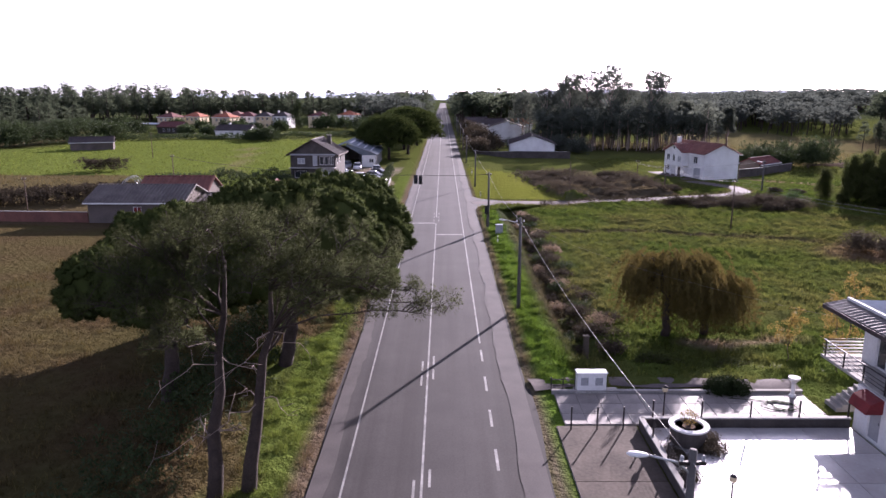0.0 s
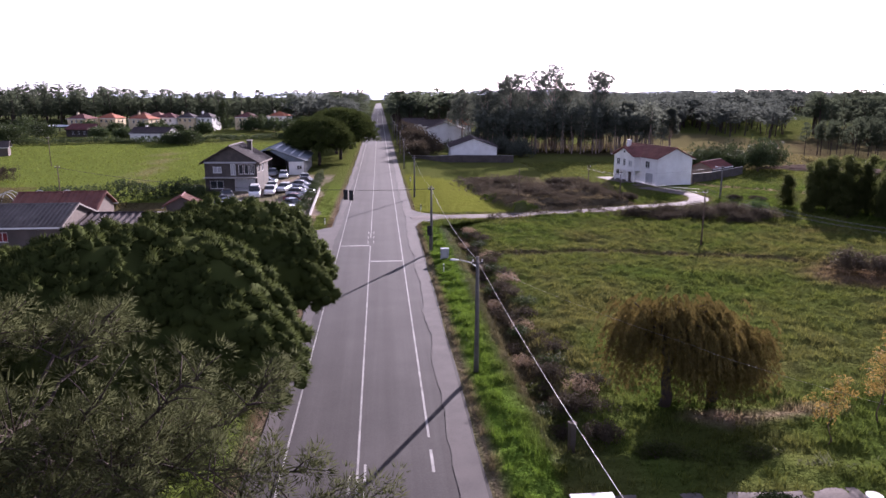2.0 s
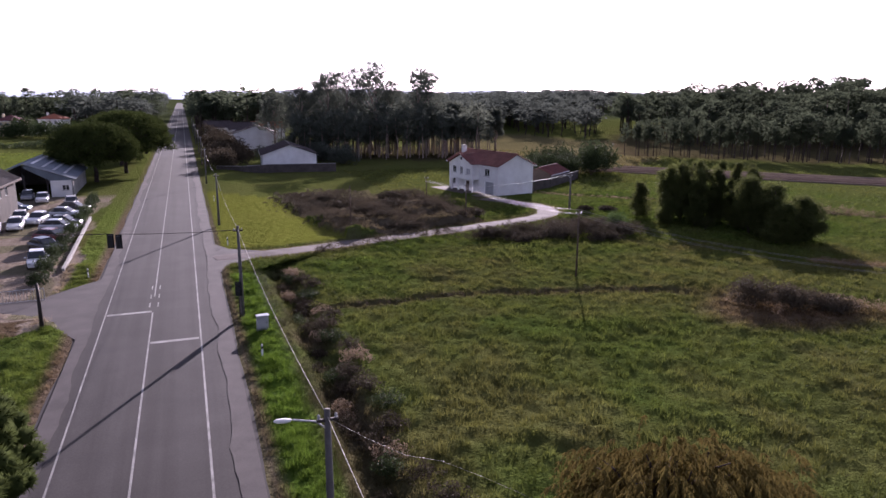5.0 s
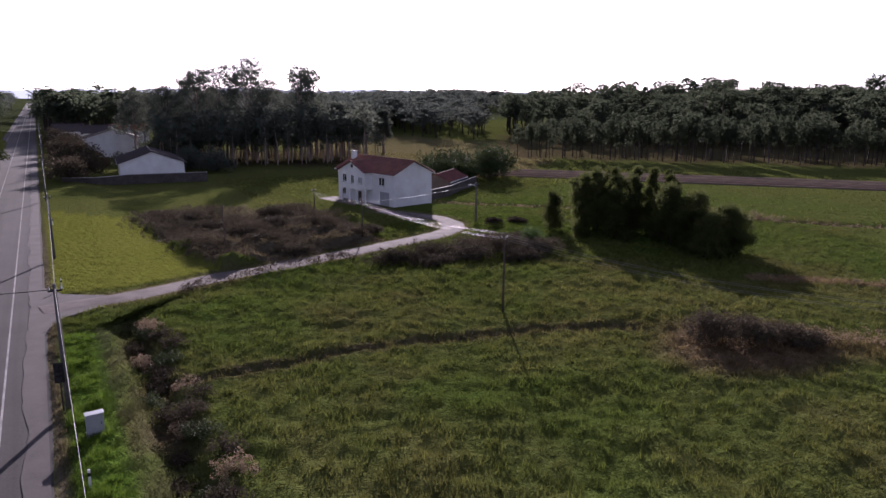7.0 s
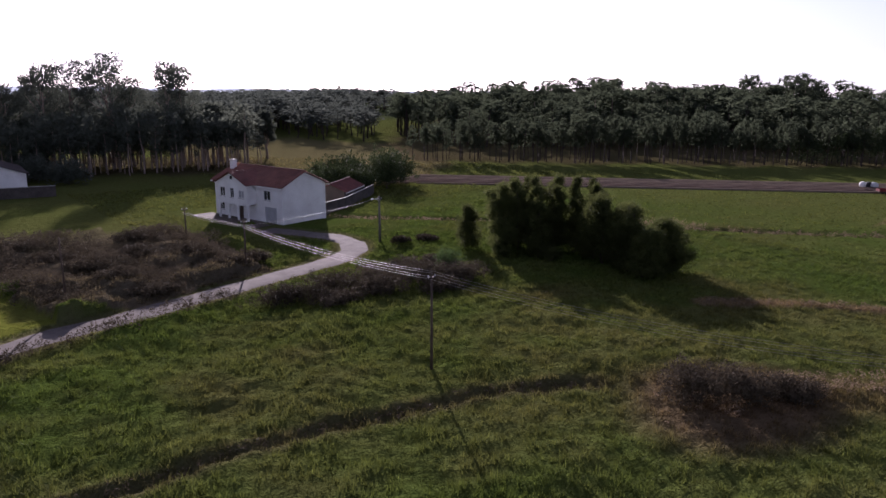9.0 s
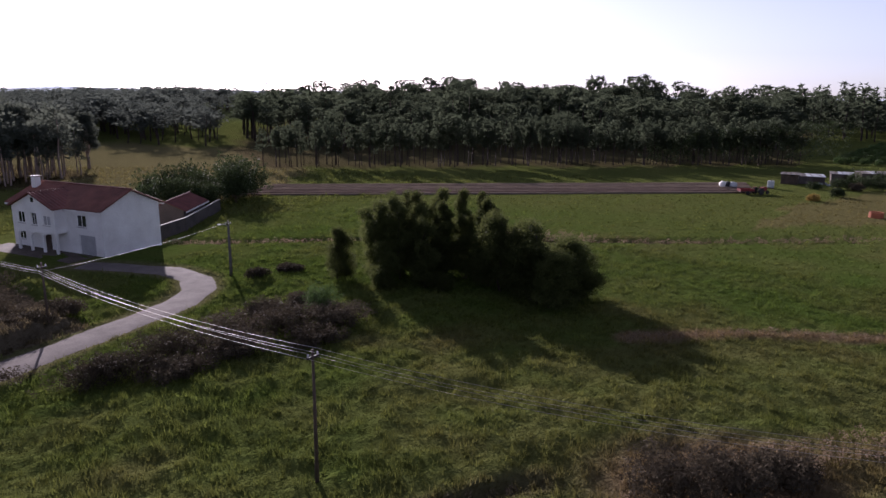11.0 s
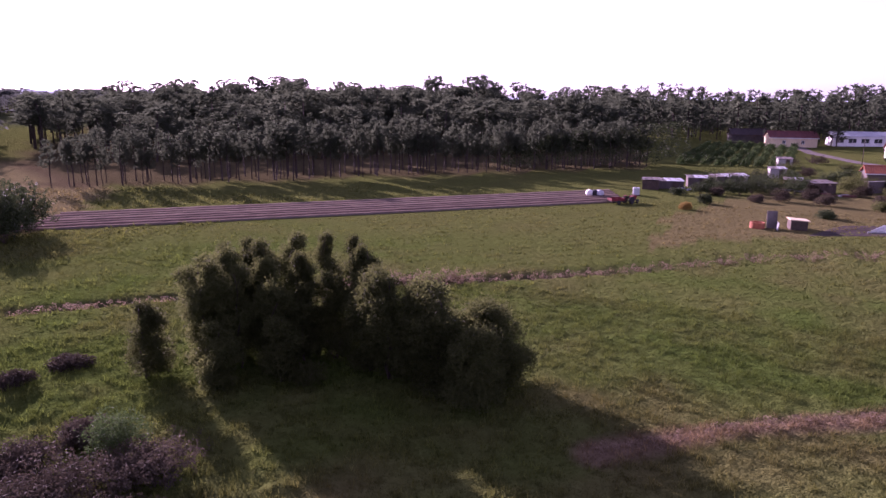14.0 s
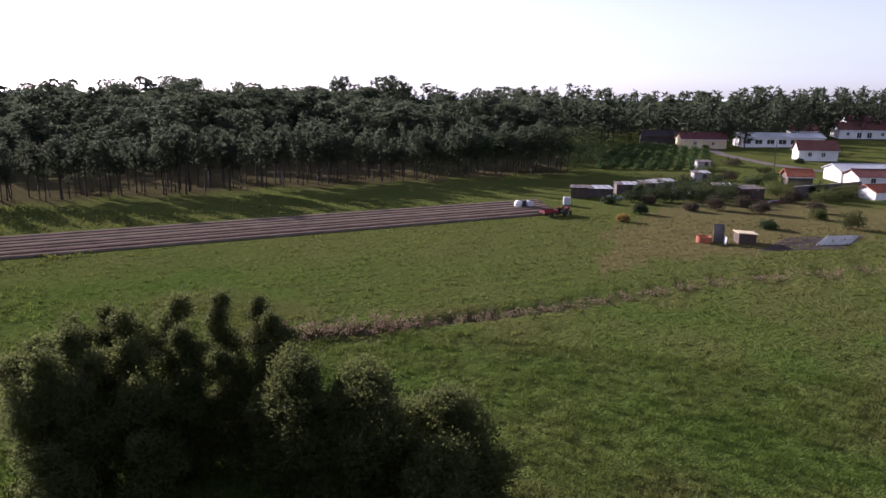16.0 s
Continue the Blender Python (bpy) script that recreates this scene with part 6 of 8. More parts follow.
def cabinet(x, y):
    t = thing("control_cabinet", "pale grey metal control cabinet on the verge", "cabinet", (x, y, zg(x, y) - 0.05), 4)
    part("body", Mesh().box(-0.42, -0.22, 0.1, 0.42, 0.22, 1.15, 0.02), "shutter", t)
    part("plinth", Mesh().box(-0.46, -0.26, -0.1, 0.46, 0.26, 0.097, 0.01), "concrete", t)
    part("lid", Mesh().box(-0.46, -0.26, 1.153, 0.46, 0.26, 1.22, 0.02), "light_sheet", t)
    d = part("door", Mesh().box(-0.38, -0.238, 0.16, 0.38, -0.223, 1.1, 0.004), "shutter", t)
    part("handle", Mesh().box(0.26, -0.262, 0.6, 0.3, -0.239, 0.74, 0.004), "iron", d)


cabinet(6.9, 83.4)


def marker_post(x, y):
    t = thing("marker_post", "white roadside marker post with dark band", "marker post", (x, y, zg(x, y) - 0.05), 0, "marker posts")
    part("post", Mesh().box(-0.06, -0.05, -0.1, 0.06, 0.05, 0.95, 0.02), "white", t)
    part("band", Mesh().box(-0.063, -0.053, 0.62, 0.063, 0.053, 0.8, 0.0), "black", t)


for my in (77.9, 116.0, 152.0):
    marker_post(6.3, my)
marker_post(-7.2, 105)


# ---- vehicles ----
def paint(name, col, rough=0.35, metal=0.3):
    return mat(name, col, tuple(c * 0.85 for c in col), rough=rough, scale=0.8, fine=9.0, bump=0.0, metal=metal, spec=0.5, coat=0.5)


PAINTS = {"silver": paint("silver_paint", (0.42, 0.43, 0.45), metal=0.6), "white": paint("white_paint", (0.75, 0.75, 0.75), metal=0.0), "dark": paint("dark_paint", (0.03, 0.032, 0.038)), "blue": paint("blue_grey_paint", (0.12, 0.16, 0.22)), "red": paint("dark_red_paint", (0.16, 0.03, 0.03))}
RUBBER = mat("tyre_rubber", (0.02, 0.02, 0.02), (0.03, 0.029, 0.028), rough=0.85, scale=4, fine=20)


def loft(sections):
    """A closed skin through cross sections (y, half width, z low, z high, inset of the top)."""
    me = Mesh()
    for y, w, z0, z1, ins in sections:
        me.v += [(-w * 0.9, y, z0), (-w, y, z0 + (z1 - z0) * 0.3), (-w, y, z0 + (z1 - z0) * 0.75), (-w + ins, y, z1), (w - ins, y, z1), (w, y, z0 + (z1 - z0) * 0.75), (w, y, z0 + (z1 - z0) * 0.3), (w * 0.9, y, z0)]
    n = len(sections)
    me.f += [(i * 8 + k, i * 8 + (k + 1) % 8, (i + 1) * 8 + (k + 1) % 8, (i + 1) * 8 + k) for i in range(n - 1) for k in range(8)]
    me.f += [tuple(range(8)), tuple(reversed(range((n - 1) * 8, n * 8)))]
    return me


def car(colour, label, van=False):
    """A parked car along local y, nose to -y."""
    t = thing("car", label, "car", group="parked cars")
    p = PAINTS[colour]
    if van:
        body = loft([(-2.3, 0.78, 0.35, 0.75, 0.1), (-2.2, 0.86, 0.28, 0.95, 0.1), (-1.6, 0.9, 0.25, 1.12, 0.08), (2.2, 0.9, 0.25, 1.15, 0.06), (2.32, 0.86, 0.3, 1.1, 0.06)])
        cabin = loft([(-1.62, 0.84, 1.09, 1.13, 0.1), (-0.9, 0.85, 1.09, 1.8, 0.14), (-0.5, 0.86, 1.09, 1.92, 0.14), (2.1, 0.86, 1.09, 1.92, 0.12), (2.28, 0.84, 1.09, 1.2, 0.1)])
        roof = (-0.7, 2.05, 1.93)
    else:
        body = loft([(-2.08, 0.7, 0.35, 0.62, 0.12), (-1.98, 0.8, 0.25, 0.78, 0.12), (-1.0, 0.86, 0.22, 0.93, 0.1), (0.9, 0.87, 0.22, 0.95, 0.08), (1.85, 0.82, 0.25, 0.95, 0.1), (2.02, 0.74, 0.33, 0.85, 0.1)])
        cabin = loft([(-1.05, 0.76, 0.9, 0.95, 0.1), (-0.35, 0.76, 0.9, 1.4, 0.17), (0.1, 0.76, 0.9, 1.46, 0.18), (1.0, 0.76, 0.9, 1.42, 0.18), (1.75, 0.72, 0.9, 0.97, 0.1)])
        roof = (-0.3, 1.05, 1.465)
    part("body", body, p, t, smooth=False)
    part("cabin_glass", cabin, "glass", t, "dark car windows")
    part("roof", Mesh().box(-0.6, roof[0], roof[2] - 0.05, 0.6, roof[1], roof[2] + 0.012, 0.025), p, t)
    for sx in (-1, 1):
        zt, zb = roof[2] - 0.03, 0.95 if not van else 1.14
        part("pillar", Mesh().tube([(sx * (0.86 if van else 0.77), 0.33, zb), (sx * (0.76 if van else 0.62), 0.36, zt)], 0.035, 5), p, t)
        part("headlight", Mesh().box(sx * 0.62 - 0.13, -2.1 if not van else -2.31, 0.55 if not van else 0.72, sx * 0.62 + 0.13, -1.98 if not van else -2.18, 0.68 if not van else 0.88, 0.02), "light_sheet", t, "clear headlight")
        part("tail_light", Mesh().box(sx * 0.66 - 0.09, 1.95 if not van else 2.26, 0.65, sx * 0.66 + 0.09, 2.03 if not van else 2.34, 0.85, 0.02), "red", t, "red tail light")
        part("mirror", Mesh().box(sx * 0.96 - 0.08, -0.75, 0.95, sx * 0.96 + 0.08, -0.62, 1.08, 0.03), p, t)
        for wy in (-1.3, 1.25):
            ty = Mesh().lathe([(0.17, -0.1), (0.29, -0.1), (0.31, -0.06), (0.31, 0.06), (0.29, 0.1), (0.17, 0.1)], 16)
            wheel = part("wheel", ty, RUBBER, t, m=pose(sx * 0.76, wy, 0.31, 0, 90, 0))
            part("rim", Mesh().lathe([(0.04, -0.105), (0.17, -0.09), (0.17, 0.09), (0.04, 0.105)], 12), "steel", wheel)
    part("plate", Mesh().box(-0.26, -2.125 if not van else -2.33, 0.38, 0.26, -2.09 if not van else -2.31, 0.48, 0.0), "white", t, "pale number plate")
    return t


PROTO = {k: car(*v) for k, v in {"silver": ("silver", "silver parked hatchback on the gravel yard"), "white": ("white", "white parked hatchback on the gravel yard"), "dark": ("dark", "dark parked saloon on the gravel yard"), "blue": ("blue", "blue-grey parked hatchback on the gravel yard"), "red": ("red", "dark red parked car on the gravel yard"), "van": ("white", "white parked van on the gravel yard", True)}.items()}
CARS = [("dark", -23.6, 123.0, 62), ("blue", -22.9, 119.6, 62), ("silver", -22.3, 116.0, 62), ("silver", -21.7, 112.6, 62), ("dark", -21.2, 109.6, 62), ("white", -20.3, 106.6, 62),
        ("van", -20.9, 131.5, 8), ("white", -18.9, 134.8, 4), ("white", -19.4, 140.4, 4), ("white", -16.9, 138.5, -12), ("silver", -13.5, 131.4, 76), ("dark", -13.3, 134.6, 76), ("red", -13.1, 124.5, 60), ("dark", -13.0, 118.8, 40),
        ("white", -12.6, 111.8, 8), ("silver", -14.2, 142.0, 76), ("white", -14.8, 153.5, 10), ("white", -19.8, 159.5, 5), ("silver", -22.6, 163.5, 5), ("blue", -22.0, 150.0, 80), ("dark", -25.2, 130.0, 20), ("dark", -13.8, 147.5, 76)]
used = set()
for kind, cx, cy, rz in CARS:
    m = pose(cx, cy, zg(cx, cy) + 0.02, 0, 0, rz)
    if kind in used:
        copy_thing(PROTO[kind], m)
    else:
        PROTO[kind].matrix_basis = m
        used.add(kind)

wall_run("verge_wall", [(-9.7, 107.5), (-10.7, 139.5)], 0.5, 0.2, "grey_render", "low grey wall between yard and verge")
for k in range(12):
    bush("hedge_shrub", -11.2 - 0.05 * k, 104.0 + k * 4.6, 1.0, 1.7, 1.3 + 0.5 * (k % 3), "hedge", "dark evergreen shrub in a roadside hedge", n=200, size=0.9, group="roadside hedge")


def gate(x, y, rz, w, label):
    t = thing("metal_gate", label, "gate", (x, y, zg(x, y)), rz)
    part("gate_frame", Mesh().box(-w / 2, -0.03, 0.1, w / 2, 0.03, 0.16, 0.01).box(-w / 2, -0.03, 1.1, w / 2, 0.03, 1.16, 0.01).box(-w / 2, -0.03, 0.16, -w / 2 + 0.06, 0.03, 1.1).box(w / 2 - 0.06, -0.03, 0.16, w / 2, 0.03, 1.1), "steel", t)
    n = int(w / 0.25)
    for k in range(1, n):
        part("bar", Mesh().tube([(-w / 2 + k * w / n, 0, 0.16), (-w / 2 + k * w / n, 0, 1.1)], 0.018, 6), "steel", t)


gate(-11.6, 98.0, 4, 3.6, "grey metal gate of the car yard")
# trees and hedges round the left fields
hedgerow("field_hedge", [(-72, 156), (-81, 156)], 4.0, 3.6, "bramble", "dark overgrown thicket between fields", 14.0, LEAVES_SMALL, 1.5)
hedgerow("field_hedge", [(-52, 117), (-60, 110), (-75, 106), (-100, 100)], 9, 2.6, "bramble", "brown scrub and brambles behind sheds", 6.0, LEAVES, 1.0)
hedgerow("field_hedge", [(-29.5, 128), (-33, 136), (-37, 130), (-42, 124), (-50, 121)], 4, 3.0, "hedge", "dark scrub between sheds and car yard", 6.0, LEAVES, 1.0)
hedgerow("village_hedge", [(-135, 262), (-112, 264), (-96, 274), (-74, 268), (-52, 290), (-30, 296)], 5, 1.7, "hedge", "dark garden trees in front of a village", 1.6, LEAVES_FAR, 1.2)
hedgerow("village_hedge", [(-150, 385), (-120, 402), (-80, 406), (-40, 396), (-20, 380)], 8, 6.0, "hedge", "dark trees behind a village", 2.0, LEAVES_FAR, 1.0)
hedgerow("field_hedge", [(-175, 190), (-150, 215), (-135, 240), (-128, 275)], 14, 7.5, "hedge", "dark mixed trees at the field's end", 2.5, LEAVES_FAR, 0.95)
for lx, ly, lh, lr in ((-124, 262, 7, 6), (-136, 250, 8, 6), (-112, 225, 4, 4), (-66, 262, 5, 5.5), (-72, 268, 4, 4.5), (-130, 300, 7, 6), (-100, 300, 4, 4), (-114, 333, 5, 4), (-95, 331, 6, 4), (-88, 330, 4, 4), (-77, 333, 5, 4.5), (-104, 338, 5, 3.5), (-128, 340, 6, 4.5), (-60, 350, 6, 5), (-84, 304, 3.5, 4), (-94, 318, 5, 4), (-111, 305, 4, 4), (-146, 320, 9, 7), (-48, 345, 7, 6), (-40, 338, 7, 6), (-56, 355, 8, 6), (-32, 300, 6, 6), (-26, 315, 8, 6), (-140, 230, 8, 7), (-150, 205, 8, 7)):
    bush("village_tree", lx, ly, lr, lr, lh, "hedge", "rounded dark tree at the village edge", n=300, proto=LEAVES_FAR, size=1.5, group="village trees", category="tree")
upright_tree("cypress", -71.8, 348, 14.5, 3.2, 0.5, "hedge", "bark", "tall dark cypress at the village edge", n=420, proto=LEAVES_FAR, size=0.9, gaps=0.0)
# trees round the roadside houses and behind the white house
for lx, ly, lh, lr in ((10.5, 205, 5, 4), (13, 214, 4, 4), (16, 222, 5, 4), (11, 232, 5, 4), (15, 243, 6, 4.5), (11, 255, 6, 4), (12, 272, 6, 4), (14, 285, 6, 5), (31, 236, 6, 5), (36, 226, 6, 5), (36, 215, 5, 4), (40, 206, 5, 4), (24, 232, 3, 3.5), (11, 296, 7, 5), (30, 280, 7, 5)):
    bush("roadside_bush", lx, ly, lr, lr, lh, "bramble" if lx < 17 else "euc", "dense dark scrub beside roadside houses", n=300, proto=LEAVES_FAR, size=1.1, group="roadside scrub")
for lx, ly, lh, lr in ((86, 164, 7.4, 3.2), (88.5, 167.5, 7.8, 3.4), (92.5, 168.5, 7.4, 3.0), (84.5, 170, 6.2, 3.2), (86, 177, 6.4, 3.6), (80, 174, 6.0, 3.2), (75, 170, 6.0, 3.2), (93, 176, 6.0, 3.2), (71, 166, 4.8, 2.8), (80, 163, 4.6, 2.6), (77, 165.5, 5.2, 2.6)):
    bush("yard_tree", lx, ly, lr, lr, lh, "hedge", "dark rounded tree behind the white house", n=420, proto=LEAVES, size=1.0, group="trees behind the white house", category="tree")

# ---- ploughed strip, farm things ----
def ploughed():
    me = Mesh()
    a, b = np.array([90.5, 171.5]), np.array([157.2, 101.3])
    d = (b - a) / np.linalg.norm(b - a)
    nrm = np.array([-d[1], d[0]])
    if nrm[0] < 0:
        nrm = -nrm
    L = np.linalg.norm(b - a)
    for k in range(10):
        o = k * 1.45
        n = 70
        base = len(me.v)
        for i in range(n + 1):
            s = L * i / n + k * 0.55
            p = a + d * s + nrm * (o + 0.03 * math.sin(s * 0.2 + k))
            hgt = 0.4 + 0.12 * math.sin(k * 2.1) + 0.03 * float(RNG.uniform(-1, 1))
            for q, z in ((-0.62, -0.16), (-0.42, hgt * 0.7), (0.36, hgt * 0.75), (0.52, -0.16)):
                pp = p + nrm * q
                me.v.append((pp[0], pp[1], 0.12 + z + float(rise(pp[0], pp[1]))))
        me.f += [(base + i * 4 + j, base + i * 4 + j + 1, base + (i + 1) * 4 + j + 1, base + (i + 1) * 4 + j) for i in range(n) for j in range(3)]
    ob = part("ploughed_field", me, "soil")
    tagged(ob, "freshly ploughed brown strip with long furrows", "field", kind="stuff")


ploughed()


def bale(x, y, col, label, rz):
    t = thing("wrapped_bale", label, "bale", (x, y, zg(x, y)), rz, "wrapped bales")
    b = Mesh().lathe([(0.5, -0.6), (0.62, -0.55), (0.66, 0.0), (0.62, 0.55), (0.5, 0.6)], 18)
    b.v = [(p[2], p[0], p[1] + 0.64) for p in b.v]
    part("wrap", b, col, t, smooth=True)


bale(160.6, 108.4, "white", "white plastic-wrapped round bale beside ploughed soil", 30)
bale(161.0, 106.6, "light_sheet", "pale plastic-wrapped round bale beside ploughed soil", 50)
bale(160.9, 107.5, "black", "dark plastic-wrapped round bale between pale ones", 40)


def tractor(x, y, rz):
    t = thing("tractor", "old red tractor with dark engine hood", "tractor", (x, y, zg(x, y)), rz)
    part("hood", loft([(-1.6, 0.3, 0.7, 1.25, 0.06), (-1.5, 0.34, 0.65, 1.3, 0.06), (0.0, 0.36, 0.65, 1.35, 0.06), (0.1, 0.3, 0.7, 1.3, 0.05)]), "red", t)
    part("chassis", Mesh().box(-0.28, -1.5, 0.45, 0.28, 1.1, 0.66, 0.03), "iron", t)
    part("seat", Mesh().box(-0.25, 0.6, 0.95, 0.25, 1.0, 1.05, 0.03).box(-0.25, 0.95, 1.05, 0.25, 1.03, 1.35, 0.02), "black", t)
    part("steering_wheel", Mesh().lathe([(0.16, 0), (0.19, 0.02), (0.16, 0.04)], 14), "black", t, m=pose(0, 0.25, 1.4, 30, 0, 0))
    part("exhaust", Mesh().tube([(0.2, -0.9, 1.3), (0.2, -0.9, 2.0)], 0.035, 8), "iron", t)
    for sx in (-1, 1):
        part("mudguard", Mesh().box(sx * 0.7 - 0.2, 0.1, 1.3, sx * 0.7 + 0.2, 1.2, 1.36, 0.02), "red", t)
        for wy, r, ww in ((0.7, 0.66, 0.2), (-1.2, 0.36, 0.12)):
            wheel = part("wheel", Mesh().lathe([(r * 0.5, -ww), (r * 0.95, -ww), (r, -ww * 0.6), (r, ww * 0.6), (r * 0.95, ww), (r * 0.5, ww)], 18), RUBBER, t, m=pose(sx * 0.68, wy, r, 0, 90, 0))
            part("rim", Mesh().lathe([(0.05, -ww * 0.9), (r * 0.5, -ww * 0.7), (r * 0.5, ww * 0.7), (0.05, ww * 0.9)], 12), "red", wheel)


tractor(155.4, 100.0, 70)


def trailer(x, y, rz):
    t = thing("farm_trailer", "red farm implement with a long drawbar", "trailer", (x, y, zg(x, y)), rz)
    part("bed", Mesh().box(-0.8, -1.3, 0.5, 0.8, 1.3, 0.62, 0.02), "timber", t)
    for a in ((-0.8, -1.3, -0.74, 1.3), (0.74, -1.3, 0.8, 1.3), (-0.74, -1.3, 0.74, -1.24), (-0.74, 1.24, 0.74, 1.3)):
        part("side_board", Mesh().box(a[0], a[1], 0.623, a[2], a[3], 1.05, 0.01), "red", t)
    part("drawbar", Mesh().tube([(0, 1.3, 0.55), (0, 3.6, 0.9)], 0.05, 8), "iron", t)
    for sx in (-1, 1):
        part("wheel", Mesh().lathe([(0.1, -0.09), (0.33, -0.09), (0.35, 0), (0.33, 0.09), (0.1, 0.09)], 14), RUBBER, t, m=pose(sx * 0.92, 0, 0.35, 0, 90, 0))


trailer(153.7, 102.1, 40)
tank = thing("water_tank", "pale square water container at the field corner", "tank", (166.1, 100.8, zg(166.1, 100.8)), 15)
part("tank_body", Mesh().box(-0.6, -0.6, 0.15, 0.6, 0.6, 1.5, 0.08), "light_sheet", tank)
part("pallet", Mesh().box(-0.65, -0.65, -0.05, 0.65, 0.65, 0.147, 0.01), "timber", tank)
part("cap", Mesh().lathe([(0.15, 0), (0.15, 0.1)], 12, (0, 0, 1.503)), "black", tank)


def well(x, y):
    t = thing("garden_well", "round red-brown well with leaning pale sheet panel", "well", (x, y, zg(x, y)), 0)
    ring = Mesh().lathe([(1.0, -0.2), (1.0, 0.85), (0.8, 0.85), (0.8, 0.1)], 20)
    part("ring", ring, "orange_tile", t)
    part("panel", Mesh().box(-0.06, -0.7, -0.1, 0.06, 0.7, 2.5, 0.02, pose(0.6, -1.9, 0, 0, 9, 12)), "fibre", t, "leaning grey metal sheet")
    part("panel", Mesh().box(-0.06, -1.0, -0.1, 0.06, 1.0, 1.0, 0.02, pose(-0.1, -2.6, 0, 0, -6, 95)), "light_sheet", t, "leaning pale metal sheet")


well(140.0, 79.4)
shed2 = thing("garden_hut", "small dark garden hut with a pale flat roof", "hut", (141.6, 74.2, zg(141.6, 74.2)), 10)
part("wall", Mesh().box(-1.2, -1.1, -0.1, 1.2, 1.1, 1.3, 0.02), "timber", shed2)
part("roof", Mesh().box(-1.4, -1.3, 1.303, 1.4, 1.3, 1.42, 0.02, pose(0, 0, 0, 3, 2, 0)), "cream", shed2)
# vegetable plot: raised strips, low frames
plot = Mesh()
for k in range(9):
    x0 = 139.5 + 1.2 * k
    plot.box(-5.8, -0.42, 0, 5.8, 0.42, 0.1, 0.05, pose(x0, 67.5 - 0.55 * k, 0.05, 0, 0, -66))
tagged(part("vegetable_beds", plot, "bed_soil"), "rows of dark bare garden beds", "garden bed", kind="stuff")
for k in range(6):
    fr = thing("cold_frame", "low pale garden frame between beds", "garden frame", (143.5 + 1.3 * k, 63.2 - 0.5 * k, zg(143, 63)), -66, "garden frames")
    part("frame_board", Mesh().box(-2.4, -0.04, 0, 2.4, 0.04, 0.22, 0.01), "light_sheet", fr)
# garden shrubs
for gx, gy, gh, gr, gm, lb in ((153.4, 69.8, 1.6, 1.3, "hedge", "round dark evergreen garden shrub"), (161.1, 88.1, 1.9, 1.2, "hedge", "round dark evergreen garden shrub"), (152.9, 90.5, 1.3, 0.9, "autumn", "yellow autumn shrub at the field's edge"), (182, 73.4, 4.2, 2.4, "hedge", "dark leafy tree in a garden"), (179, 77.5, 3.4, 2.4, "hedge", "dark leafy tree in a garden"), (184, 79, 3.6, 2.4, "hedge", "dark leafy tree in a garden"), (188, 76, 3.0, 2.4, "shrub", "low leafy tree in a garden"), (176, 83, 3.2, 2.2, "hedge", "dark leafy tree in a garden"), (190, 64, 3.2, 2.4, "shrub", "low leafy tree in a garden"), (194, 60, 3.0, 2.6, "shrub", "low leafy tree in a garden"), (186, 56, 3.0, 2.6, "shrub", "low leafy tree in a garden"), (190, 52, 3.2, 2.8, "shrub", "low leafy tree in a garden"), (196, 49.5, 3.0, 2.4, "shrub", "low leafy tree in a garden"), (157.6, 57.9, 3.0, 1.8, "shrub", "low leafy tree in a garden"), (172, 60, 2.2, 1.5, "bramble", "bare brown shrub in a garden"), (168, 69, 2.4, 1.5, "bramble", "bare brown shrub in a garden"), (170, 76, 2.6, 1.6, "bramble", "bare brown shrub in a garden"), (173, 87, 1.8, 1.3, "bramble", "bare brown shrub in a garden"), (205, 66, 3.0, 2.4, "hedge", "dark leafy tree in a garden"), (214, 62, 3.0, 2.4, "hedge", "dark leafy tree in a garden"), (262, 47.5, 1.6, 1.4, "hedge", "dark evergreen shrub by a cottage"), (284, 36, 3.0, 2.2, "hedge", "dark evergreen shrub by a cottage"), (250, 66, 2.4, 3, "bramble", "bare brown shrub in a garden"), (240, 74, 2.6, 3, "bramble", "bare brown shrub in a garden"), (228, 74, 2.4, 2.6, "shrub", "low leafy tree in a garden"), (236, 60, 2.0, 2.4, "shrub", "low leafy tree in a garden"), (174, 90, 2.6, 2.0, "hedge", "dark leafy tree in a garden"), (177, 86, 3.4, 2.2, "hedge", "dark leafy tree in a garden"), (180, 81, 4.0, 2.4, "hedge", "dark leafy tree in a garden"), (186, 72, 3.8, 2.2, "hedge", "dark leafy tree in a garden"), (193, 56, 3.4, 2.4, "hedge", "dark leafy tree in a garden"), (199, 62, 3.0, 2.6, "shrub", "low leafy tree in a garden"), (183, 62, 2.6, 2.0, "bramble", "bare brown shrub in a garden"), (175, 71, 2.0, 1.6, "bramble", "bare brown shrub in a garden"), (167, 80, 1.6, 1.2, "bramble", "bare brown shrub in a garden"), (165, 61, 1.8, 1.3, "shrub", "low leafy tree in a garden"), (171, 94, 1.4, 1.3, "hedge", "round dark evergreen garden shrub"), (183.2, 89.0, 2.8, 1.5, "hedge", "dark leafy tree in a garden"), (184.6, 84.4, 3.6, 1.8, "hedge", "dark leafy tree in a garden"), (192, 89.5, 3.2, 2.2, "hedge", "dark leafy tree in a garden"), (196, 80, 3.6, 2.4, "hedge", "dark leafy tree in a garden"), (182.6, 70.2, 2.4, 1.4, "bramble", "bare brown shrub in a garden"), (203, 74, 3.4, 2.2, "hedge", "dark leafy tree in a garden"), (216, 70, 2.6, 2.2, "bramble", "bare brown shrub in a garden")):
